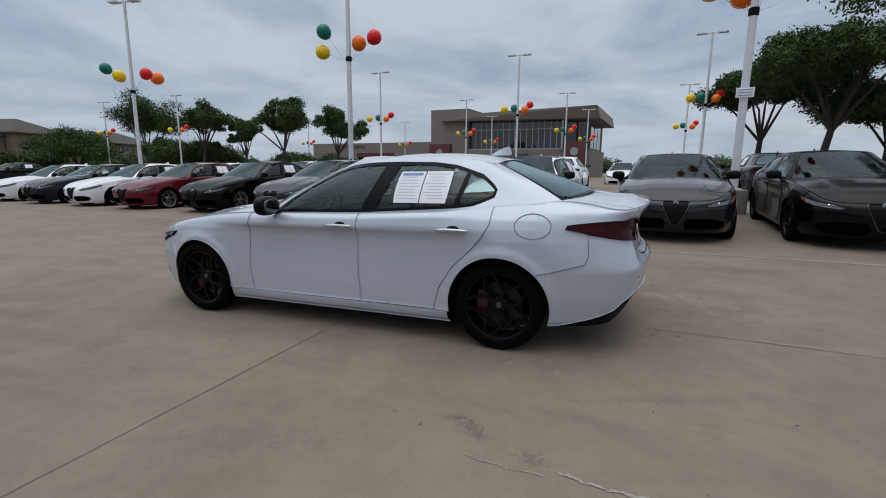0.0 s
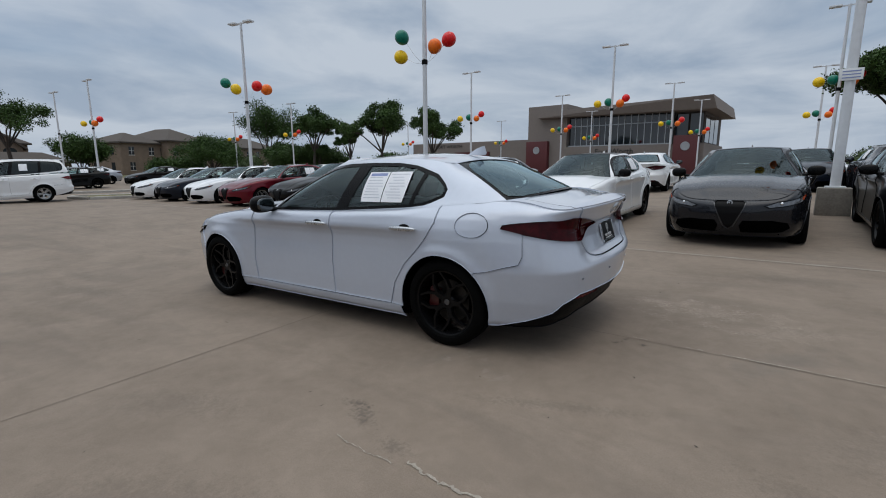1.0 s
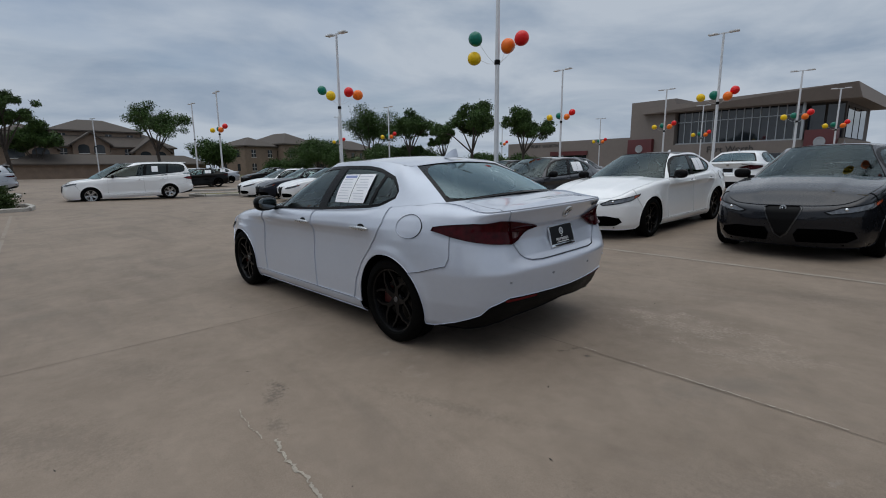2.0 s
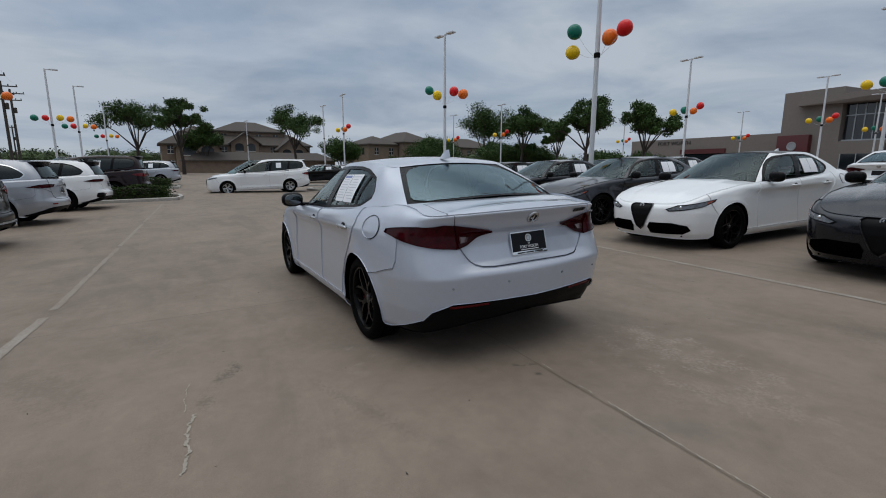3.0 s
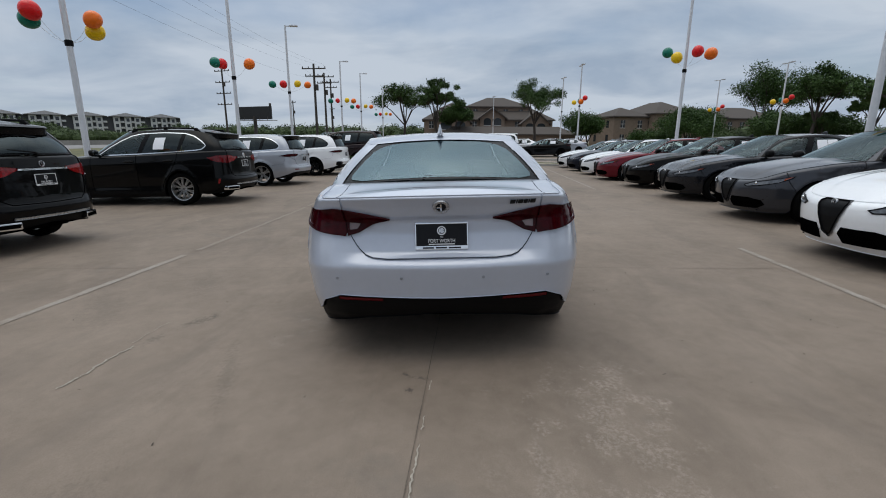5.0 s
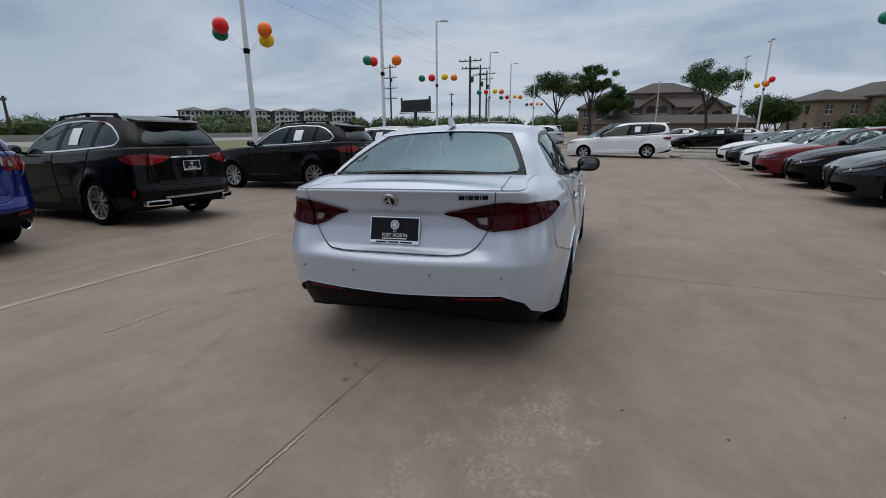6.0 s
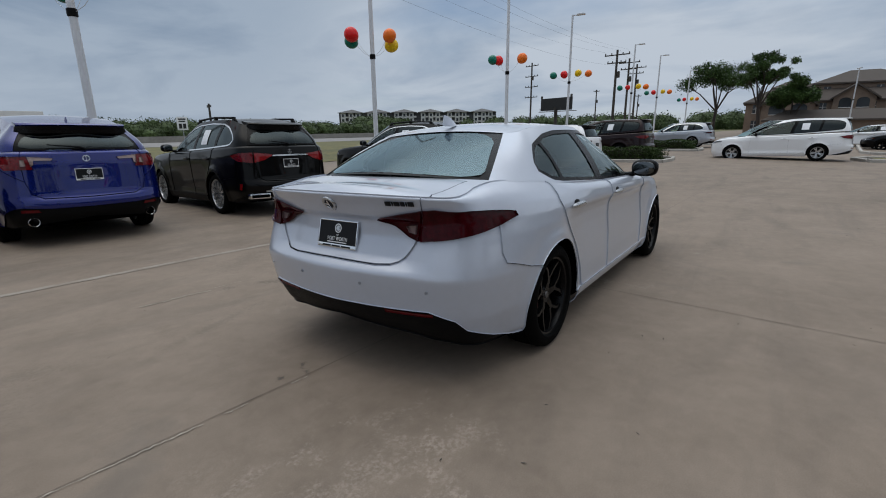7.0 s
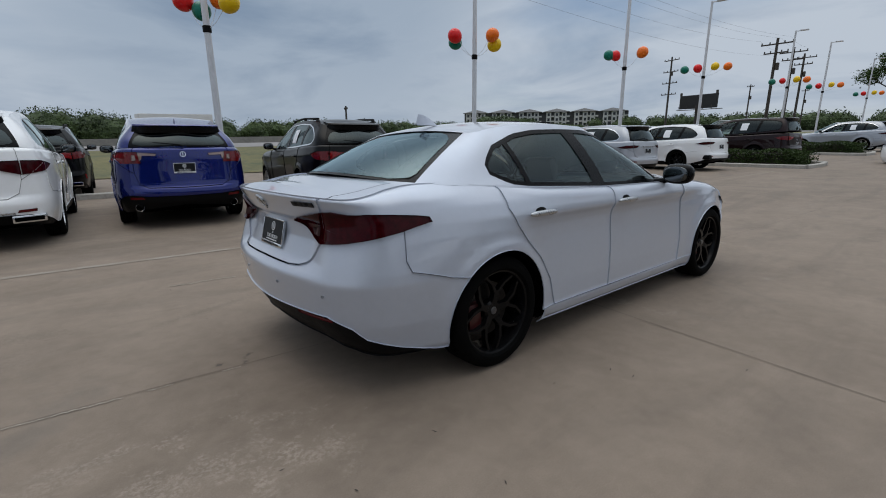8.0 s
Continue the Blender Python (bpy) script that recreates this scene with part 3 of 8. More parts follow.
def build_car(name, s, paint_mat):
    root = new(name)
    low = Lower(s)
    top = Top(low, s["crown"])
    house = House(s)
    roof = Roof(house)
    L, H0 = low.length, 0.85
    ratio = np.array([L, H0])
    step = (0.05 / L * s.get("coarse", 1), s.get("fine", 0.04 * s.get("coarse", 1)))
    cuts = (0.90, 0.935, 0.96, 0.975, 0.985, 0.993)

    def vz(u, z):
        x = np.interp(u, low.u, low.px)
        return 1.0 if z is None else min(1.0, (z - low.z0) / (low.top(x) - low.z0))

    def S(x, z):
        u = low.u_of_x(x)
        return (u, vz(u, z))

    def R(y, z):
        u = 1.0 if y == 0 else low.u_rear(y)
        return (u, vz(u, z))

    def F(y, z):
        u = 0.0 if y == 0 else low.u_front(y)
        return (u, vz(u, z))

    def soften(g, whole=False, reach=0.11):
        """Shades the foot of the rear pillar as one round surface with the body side."""
        p, nn = g[0], g[2]
        ramp = lambda a, b, t: np.clip((t - a) / (b - a), 0, 1)
        fade = ramp(-0.45, -0.15, p[:, 0]) * (1 - ramp(0.25, 0.55, p[:, 0]))
        dz = np.abs(low.top(p[:, 0]) + 0.005 - p[:, 2])
        w = (fade * (1.0 if whole else 1 - ramp(0.0, reach, dz)))[:, None]
        aft = ramp(0.2, 0.6, p[:, 0])
        goal = np.stack([0.06 + 0.2 * aft, (0.74 - 0.18 * aft) * np.sign(p[:, 1] + 1e-9), 0.66 + 0.12 * aft], -1)
        goal /= np.linalg.norm(goal, axis=1, keepdims=True)
        rim_side = (nn * goal).sum(1) < 0.25
        mixed = nn * (1 - w) + goal * w
        mixed /= np.linalg.norm(mixed, axis=1, keepdims=True)
        nn[~rim_side] = mixed[~rim_side]

    def panel(pname, poly, mat=None, off=0.0, join=False, gap=0.0013, rim=0.007, surf=low, st=step, label="", sides=(1, -1), parent=None):
        mat = mat or paint_mat
        if gap:
            inner = shrink(dense(list(poly), (0.03, 0.05)), gap, ratio if surf is low else np.array([1.0, 0.8]))
            if join:   # keep the middle line closed
                edge = 1.0 if max(p[0] for p in poly) > 0.9 else 0.0
                inner = [(edge if abs(p[0] - edge) < 3 * gap / L else p[0], p[1]) for p in inner] if surf is low else inner
            if surf is low:   # the waist edge stays closed too
                inner = [(a, 1.0 if b > 1 - 4 * gap / H0 else b) for a, b in inner]
            poly = inner
        g = sheet(surf, poly, st, off, rim, 1, cuts if surf is low else ())
        # normals point outwards: y grows with u's left hand
        if np.mean(g[2][:, 1] * np.sign(g[0][:, 1] + 1e-9)) + 0.3 * np.mean(g[2][:, 0] * np.sign(g[0][:, 0] + 1.3)) + np.mean(g[2][:, 2]) * (surf is not low) < 0:
            g = (g[0], [f[::-1] for f in g[1]], -g[2])
        if pname in ("quarter_panel", "quarter_top", "rear_door") and s.get("blend_pillar"):
            soften(g, surf is not low)
        made = []
        if join:
            made.append(mesh_object(pname, *joined(g, mirrored(*g))[:2], mat, parent or root, label, joined(g, mirrored(*g))[2]))
        else:
            for sd in sides:
                h = g if sd == 1 else mirrored(*g)
                made.append(mesh_object(pname, h[0], h[1], mat, parent or root, label, h[2]))
        return made

    (fx, fz, fr), (rx, rz, rr) = s["arches"]
    zs = s["sill"]
    xa, xb, xe = s["doors"]
    zb = low.z0 + 0.03
    # --- painted panels ---
    a_f = s.get("seam_front", 150)
    a_r = s.get("seam_rear", 48)
    fr_seam = arc(fx, fz, fr, a_f, a_f, 1)[0]
    nose_x = s["nose_x"]
    rear_edge = [(xe + 0.01, None), (xe, s["handle_z"] + 0.05), (xe - 0.06, s["handle_z"] - 0.05), (rx - 0.21, rz + 0.39), (rx - 0.34, rz + 0.27), (rx - 0.44, rz + 0.12), (rx - 0.49, zs)]
    panel("fender", [S(*p) for p in [(xa, zs), (xa - 0.035, 0.48), (xa - 0.01, 0.8), (xa + 0.01, None), (nose_x, None), (nose_x + 0.03, s["lamp_z"] - 0.05), fr_seam] + arc(fx, fz, fr, a_f - 4, -10, 18) + [(fx + fr + 0.01, zs)]])
    doors_f = panel("front_door", [S(*p) for p in [(xa, zs), (xa - 0.035, 0.48), (xa - 0.01, 0.8), (xa + 0.01, None), (xb, None), (xb - 0.015, 0.55), (xb + 0.01, zs)]])
    doors_r = panel("rear_door", [S(*p) for p in [(xb + 0.01, zs), (xb - 0.015, 0.55), (xb, None)] + rear_edge])
    panel("sill", [S(*p) for p in [(fx + fr + 0.01, zs), (rx - rr - 0.01, zs), (rx - rr, zb), (fx + fr, zb)]], s.get("sill_mat") and M[s["sill_mat"]])
    seam = s["rear_seam"]          # from the arch to the lamp
    lid = s["lid"]                 # (y, z) from the lid's lowest middle to its top
    q = [S(*p) for p in rear_edge[::-1]] + [R(lid[-1][0] + 0.0025, None)] + [R(y + 0.0025, z) for y, z in lid[-2:0:-1] if z > s["bumper_z"] + 0.06] + [S(*p) for p in seam[::-1]] + [S(*p) for p in arc(rx, rz, rr, a_r, 190, 22)]
    panel("quarter_panel", q)
    lower_edge = s["diffuser"]     # (y, z) from the middle outwards, then side places
    bum = [S(*p) for p in arc(rx, rz, rr, -14, a_r, 8)] + [S(*p) for p in seam] + [R(y, z - 0.003) for y, z in lid[::-1] if z <= s["bumper_z"] + s.get("meet", 0.06)]
    bum[-1] = R(0, lid[0][1] - 0.003)
    bum += [R(y, z) for y, z in lower_edge["rear"]] + [S(*p) for p in lower_edge["side"]]
    panel("rear_bumper", bum, M[s["bumper_mat"]] if s.get("bumper_mat") else None, join=True)
    panel("diffuser", [R(0, zb + 0.16)] + [R(y, z) for y, z in lower_edge["rear"]] + [S(*p) for p in lower_edge["side"][:-1]] + [S(lower_edge["side"][-2][0] + 0.12, zb + 0.04)], M["plastic"], off=-0.012, join=True, gap=0, label="black plastic rear valance")
    lidp = [R(*p) for p in lid[:-1]] + [R(lid[-1][0], None), R(0, None)]
    panel(s.get("lid_name", "boot_lid"), lidp, join=True)
    fb = [F(0, zb), F(0, None), S(nose_x - 0.004, None), S(nose_x + 0.026, s["lamp_z"] - 0.05), S(*fr_seam)] + [S(*p) for p in arc(fx, fz, fr, a_f + 2, 197, 6)] + [S(fx - fr - 0.03, zb)]
    panel("front_bumper", fb, join=True)
    # bonnet and boot top
    low.edge_y(0.0)
    x_front, x_back = float(low.ex[low.ei]) + 0.001, float(low.ex.max()) - 0.004
    cowl = s["cowl_x"]
    panel("bonnet", [(x_front, 0), (cowl, 0), (cowl + 0.035, 0.3), (cowl + 0.10, 0.58), (xa + 0.0, 0.97), (xa + 0.0, 1.0), (x_front, 1.0)], join=True, surf=top, st=(0.025, 0.12), gap=0, rim=0)
    if s["deck_x"] is not None:
        dx = s["deck_x"]
        lid_y = lid[-1][0]
        xl = max(x for x in np.linspace(dx, x_back, 200) if float(low.edge_y(x)) > lid_y * 1.006)
        edge = [(x, lid_y / float(low.edge_y(x))) for x in np.linspace(dx + 0.02, xl, 8)]
        edge[-1] = (xl, 1.0)
        panel("boot_lid_top", [(dx + 0.075, 0), (dx + 0.055, 0.3), (dx + 0.0, 0.58)] + [(x, v - 0.003) for x, v in edge[:-1]] + [(xl + 0.003, 1.0), (x_back, 1.0), (x_back, 0)], join=True, surf=top, st=(0.04, 0.1), gap=0, rim=0)
        panel("quarter_top", [(dx - 0.62, 0.85), (dx - 0.62, 1.0), (xl - 0.003, 1.0)] + [(x, v + 0.004) for x, v in edge[-2::-1]] + [(dx + 0.0, 0.58)], surf=top, st=(0.04, 0.1), gap=0, rim=0)
    # --- black inner shell, arches and floor ---
    shell = [S(*p) for p in [(rx - rr, zb)]] + [S(*p) for p in arc(fx, fz, fr + 0.02, -5, 185, 12)] + [F(0.3, zb + 0.05), F(0, zb + 0.05), F(0, 0.9)] + [S(nose_x, None)] + [S(x, None) for x in np.linspace(-2.2, 0.3, 4)] + [R(0, None), R(0, 0.30), R(0.6, 0.30)] + [S(*p) for p in arc(rx, rz, rr + 0.02, -5, 185, 12)]
    shell = [(u, min(v, 0.965)) for u, v in shell]
    panel("inner_shell", shell, M["liner"], off=-0.03, join=True, gap=0, rim=0, st=(0.1 / L, 0.12), label="matt black inner shell")
    for wx, wz, wr in s["arches"]:
        for sd in (1, -1):
            bm = bmesh.new()
            yo = float(low.at(np.array(low.u_of_x(wx)), np.array(0.6))[1])
            n = 20
            rows = []
            for k in range(n + 1):
                a = radians(-12 + 204 * k / n)
                c, sn = math.cos(a), math.sin(a)
                uk = low.u_of_x(wx + c * (wr + 0.02))
                yk = min(yo, float(low.at(np.array(uk), np.array(vz(uk, max(low.z0 + 0.02, wz + sn * wr))))[1]) - 0.006)
                rows.append([bm.verts.new((wx + c * (wr + e), sd * yy, wz + sn * (wr + e))) for yy, e in ((yk - 0.012, 0.004), (yk - 0.035, 0.006), (yo - 0.33, 0.02), (yo - 0.34, -0.28))])
            for a, b in zip(rows, rows[1:]):
                for k in range(3):
                    bm.faces.new((a[k], a[k + 1], b[k + 1], b[k]))
            part("wheel_arch", bm, M["liner"], root, "black wheel arch liner")
    hw = s["half_width"]
    bm = box(fx + 0.4, rx - 0.4, -hw + 0.12, hw - 0.12, zb - 0.01, zb + 0.05)
    box_bm(bm, s["plan"][0][0] + 0.18, s["plan"][-1][0] - 0.5, -hw + 0.32, hw - 0.32, zb + 0.03, zb + 0.09)
    part("underbody", bm, M["liner"], root)
    for wx, _, _ in s["arches"]:
        yo = s.get("track", hw - 0.125)
        add_wheel(root, wx, yo, s)
        add_wheel(root, wx, -yo, s)
    # --- glasshouse ---
    n = house.n
    gratio = np.array([2.0, 0.42])
    gs = (0.035, 0.12)
    uw, ur = s["glass_u"]
    ut = s.get("glass_u_top", uw)      # the windscreen narrows towards the roof

    def glass(pname, poly, mat, off=-0.004, join=False, sides=(1, -1), rim=0.0, label=""):
        return panel(pname, poly, mat, off, join, 0, rim, house, gs, label, sides)

    glass("windscreen", [(0, 0.03), (uw - 0.006, 0.03), (ut * 0.3 + uw * 0.7 - 0.003, 0.3), (ut - 0.006, 0.97), (0, 0.97)], M["glass"], join=True)
    rg0, rg1 = s.get("rear_glass_v", (0.04, 0.96))
    glass("rear_window", [(1, rg0), (ur + 0.03, rg0), (ur + 0.012, rg0 + 0.05), (ur + 0.008, rg0 + 0.13), (ur + 0.012, rg1 - 0.2), (ur + 0.02, rg1 - 0.09), (ur + 0.033, rg1 - 0.03), (ur + 0.05, rg1), (1, rg1)], M[s.get("rear_glass", "glass_rear")], join=True)
    # black ceramic edge round the rear window and windscreen
    for pname, loop in (("windscreen_seal", [(0, 0.0), (uw, 0.0), (ut, 1.0), (0, 1.0)]), ("rear_window_seal", [(1, max(0, rg0 - 0.05)), (ur, max(0, rg0 - 0.05)), (ur, min(1.0, rg1 + s.get("header", 0.05))), (1, min(1.0, rg1 + s.get("header", 0.05)))])):
        m = s.get("seal", 0.045)
        if pname.startswith("wind"):
            inner = [(0, 0.03), (uw - 0.012, 0.03), (ut - 0.012, 0.97), (0, 0.97)]
        else:
            inner = [(1, rg0 + 0.03), (ur + 0.036, rg0 + 0.08), (ur + 0.036, rg1 - 0.07), (1, rg1 - 0.03)]
        pts_o, pts_i = [], []
        for (a, b), (c, d) in zip(zip(loop, loop[1:]), zip(inner, inner[1:])):
            for k in range(14):
                t = k / 14
                pts_o.append((a[0] + (b[0] - a[0]) * t, a[1] + (b[1] - a[1]) * t))
                pts_i.append((c[0] + (d[0] - c[0]) * t, c[1] + (d[1] - c[1]) * t))
        pts_o.append(loop[-1]); pts_i.append(inner[-1])
        g = ribbon(house, pts_o, pts_i, 1, -0.006)
        g = (g[0], g[1][: len(pts_o) - 1], g[2])
        sgn = np.sign(np.mean(g[2][:, 2]))
        g = (g[0], g[1] if sgn > 0 else [f[::-1] for f in g[1]], g[2] * sgn)
        j = joined(g, mirrored(*g))
        mesh_object(pname, j[0], j[1], M["gloss_black"], root, "", j[2])
    # side windows
    loop_xz = resample(s["dlo"] + s["dlo"][:1], 72)
    corners = [min(range(72), key=lambda k: math.hypot(loop_xz[k][0] - c[0], loop_xz[k][1] - c[1])) for c in s["dlo_corners"]]
    loop_uv = [house.find(*p) for p in loop_xz]
    oc = [(uw, 0.0), (ut, 1.0), (ur, 1.0), (ur, 0.0)]
    outer = [None] * 72
    for i in range(4):
        a, b = corners[i], corners[(i + 1) % 4]
        cnt = (b - a) % 72
        for k in range(cnt):
            t = k / cnt
            p, q2 = oc[i], oc[(i + 1) % 4]
            outer[(a + k) % 72] = (p[0] + (q2[0] - p[0]) * t, p[1] + (q2[1] - p[1]) * t)
    inner_xz = shrink(loop_xz, s.get("trim_w", 0.024), np.array([1.0, 1.0]))
    inner_uv = [house.find(*p) for p in inner_xz]
    for pname, g, mat in (("pillar_frame", ribbon(house, outer, loop_uv, 6), paint_mat), ("window_trim", ribbon(house, loop_uv, inner_uv, 1, -0.002), M[s.get("trim_mat", "gloss_black")])):
        sgn = np.sign(np.mean(g[2][:, 1]))
        g = (g[0], g[1] if sgn > 0 else [f[::-1] for f in g[1]], g[2] * sgn)
        if pname == "pillar_frame" and s.get("blend_pillar"):
            soften(g, reach=0.26)
        for sd in (1, -1):
            h = g if sd == 1 else mirrored(*g)
            mesh_object(pname, h[0], h[1], mat, root, "", h[2])
    cut = s["pillars"]      # pairs of places (low, high), each with its width
    rest = list(inner_xz)
    names = ["front_side_window", "rear_side_window", "quarter_window", "end_window"]
    for i, (p, q2, w) in enumerate(cut + [None]) if False else enumerate(list(cut) + [(None, None, None)]):
        if p is None:
            pane = rest
        else:
            pane = clip_poly(rest, *beside((p[0] - w / 2, p[1]), (q2[0] - w / 2, q2[1]), -1))
            pil = clip_poly(clip_poly(rest, *beside((p[0] - w / 2, p[1]), (q2[0] - w / 2, q2[1]), 1)), *beside((p[0] + w / 2, p[1]), (q2[0] + w / 2, q2[1]), -1))
            rest = clip_poly(rest, *beside((p[0] + w / 2, p[1]), (q2[0] + w / 2, q2[1]), 1))
            if len(pil) > 2:
                glass("window_pillar", [house.find(*k) for k in dense(pil, (0.06, 0.06))], M["gloss_black"], -0.003)
        if len(pane) > 2:
            mat = M["glass_side"] if i == 0 or not s.get("privacy") else M["glass_dark"]
            glass(names[i], [house.find(*k) for k in dense(pane, (0.06, 0.06))], mat, -0.008)
    # roof
    g = sheet(roof, [(0.0, 0), (1.0, 0), (1.0, 1), (0.0, 1)], (0.022, 0.12), 0.0, 0.0)
    sgn = np.sign(np.mean(g[2][:, 2]))
    g = (g[0], g[1] if np.sign(np.dot(np.cross(g[0][g[1][40][1]] - g[0][g[1][40][0]], g[0][g[1][40][2]] - g[0][g[1][40][0]]), (0, 0, 1))) > 0 else [f[::-1] for f in g[1]], g[2] * sgn)
    bad = np.linalg.norm(g[2], axis=1) < 0.5
    g[2][bad] = (0, 0, 1)
    low_z = g[2][:, 2] < 0.3
    g[2][low_z] = (0, 0, 1)
    j = joined(g, mirrored(*g))
    mesh_object("roof", j[0], j[1], M[s["roof_mat"]] if s.get("roof_mat") else paint_mat, root, "", j[2])
    # --- lamps and small things laid on the body ---
    for pname, kind, pts, mat, off in s["patches"]:
        fn = {"S": S, "R": R, "F": F}
        poly = [fn[k](a, b) for k, a, b in pts]
        join = kind == "join"
        sides = (-1,) if kind.startswith("left") else (1, -1)
        panel(pname, poly, paint_mat if mat == "paint" else M[mat], off, join, 0, max(0.004, 0.004 + off), label=s.get("labels", {}).get(pname, ""), sides=sides)
    # door handles, each over a black ball standing in for the hollow's shade
    for hx, doors in zip(s["handles"], (doors_f, doors_r)):
        for sd, door in zip((1, -1), doors):
            y = float(low.at(np.array(low.u_of_x(hx)), np.array(vz(low.u_of_x(hx), s["handle_z"])))[1])
            bm = ball_bm(bmesh.new(), (hx + 0.01, sd * (y - 0.004), s["handle_z"] + 0.010), (0.050, 0.008, 0.024), 18, 10)
            part("handle_recess", bm, M["plastic"], door)
            bm = ball_bm(bmesh.new(), (hx, sd * (y + 0.016), s["handle_z"]), (0.125, 0.017, 0.017), 24, 12, 0.8)
            part("door_handle", bm, M[s["handle_mat"]] if s.get("handle_mat") else paint_mat, door)
    # mirrors
    mx_, mz_ = s["mirror"]
    for sd in (1, -1):
        yb = float(house.at(np.array(house.find(mx_ + 0.12, mz_)[0]), np.array(0.05))[1])
        bm = bmesh.new()
        ball_bm(bm, (mx_, sd * (yb + 0.155), mz_ + 0.03), (0.065, 0.115, 0.078), 20, 12, 0.75)
        mir = part("side_mirror", bm, M[s.get("mirror_mat", "gloss_black")], root)
        part("mirror_glass", ball_bm(bmesh.new(), (mx_ + 0.058, sd * (yb + 0.155), mz_ + 0.03), (0.012, 0.092, 0.058), 16, 8, 0.75), M["mirror"], mir)
        part("mirror_arm", tube_bm(bmesh.new(), [(mx_ + 0.02, sd * (yb - 0.02), mz_ - 0.04), (mx_, sd * (yb + 0.08), mz_ - 0.02)], [0.03, 0.02]), M["gloss_black"], mir)
    # --- inside ---
    c = s["cabin"]
    zf = 0.30 + c.get("lift", 0.0)
    seats = []
    for row_x in c["rows"]:
        for y in ((-0.37, 0.37) if row_x == c["rows"][0] else (-0.36, 0.36)):
            bm = box(row_x - 0.25, row_x + 0.25, y - 0.24, y + 0.24, zf, zf + 0.22, 0.05)
            tilt = Matrix.Translation((row_x + 0.24, y, zf + 0.2)) @ Matrix.Rotation(radians(20), 4, "Y")
            box_bm(bm, -0.06, 0.06, -0.23, 0.23, -0.05, 0.50, 0.045, tilt)
            box_bm(bm, -0.045, 0.045, -0.12, 0.12, 0.53, 0.70, 0.035, tilt)
            part("seat", bm, M["cloth"], root, "dark seat with headrest")
    dz = s["top"][6][1]
    bm = box(c["dash"] - 0.35, c["dash"] + 0.12, -hw + 0.2, hw - 0.2, 0.5, c["dash_z"], 0.05)
    part("dashboard", bm, M["plastic"], root)
    bm = bmesh.new()
    ring = [(0.17 * math.cos(a), 0.17 * math.sin(a), 0) for a in np.linspace(0, 2 * math.pi, 25)]
    mt = Matrix.Translation((c["dash"] + 0.27, -0.37, c["dash_z"] - 0.02)) @ Matrix.Rotation(radians(-66), 4, "Y")
    tube_bm(bm, [mt @ Vector(p) for p in ring], 0.016, 8, False)
    for a in (0, 120, 240):
        tube_bm(bm, [mt @ Vector((0, 0, -0.01)), mt @ Vector((0.165 * math.cos(radians(a)), 0.165 * math.sin(radians(a)), 0))], 0.018, 6)
    part("steering_wheel", bm, M["plastic"], root)
    if c.get("shelf"):
        x0, x1, z = c["shelf"]
        part("parcel_shelf", box(x0, x1, -0.62, 0.62, z - 0.03, z), M["cloth"], root)
    part("cabin_floor", box(fx + 0.4, rx + c.get("tail", 0.2), -hw + 0.14, hw - 0.14, zf - 0.06, zf - 0.02), M["liner"], root)
    # --- price sheets inside the left rear window ---
    if s.get("sheets"):
        (x0, z0), (x1, z1) = s["sheets"]
        mid = (x0 + x1) / 2
        for i, (a, b) in enumerate(((x0, mid - 0.004), (mid + 0.004, x1)) if x1 - x0 > 0.3 else ((x0, x1),)):
            lean = 0.03
            poly = [house.find(*p) for p in ((a - lean / 2, z0), (b - lean / 2, z0), (b + lean / 2, z1), (a + lean / 2, z1))]
            sh = glass("price_sheet", poly, M["paper"], 0.003, sides=(-1,), label="white printed sheet on the window")[0]
            if s.get("sheet_print"):
                for r in range(9):
                    zz = z1 - 0.02 - r * (z1 - z0 - 0.03) / 9
                    ll = lean * ((zz - z0) / (z1 - z0) - 0.5)
                    w = (b - a)
                    top_row = r == 0 and i == 0
                    hb = 0.010 if top_row else 0.0028
                    e0 = a + 0.015 + (0.02 * (r % 3) if i else 0)
                    e1 = b - 0.02 - 0.05 * ((r * 7) % 4) / 4
                    glass("print_bar", [house.find(*p) for p in ((e0 + ll, zz - hb), (e1 + ll, zz - hb), (e1 + ll, zz + hb), (e0 + ll, zz + hb))], M["ink_blue"] if top_row else M["ink"], 0.0042, sides=(-1,))
    return root, low, house, top


def at_body(low, u, z):
    v = (z - low.z0) / (low.top(np.interp(u, low.u, low.px)) - low.z0)
    p = low.at(np.array(u), np.array(v))
    q = low.at(np.array(u), np.array(v + 0.02))
    return Vector(p), Vector(q - p).normalized()


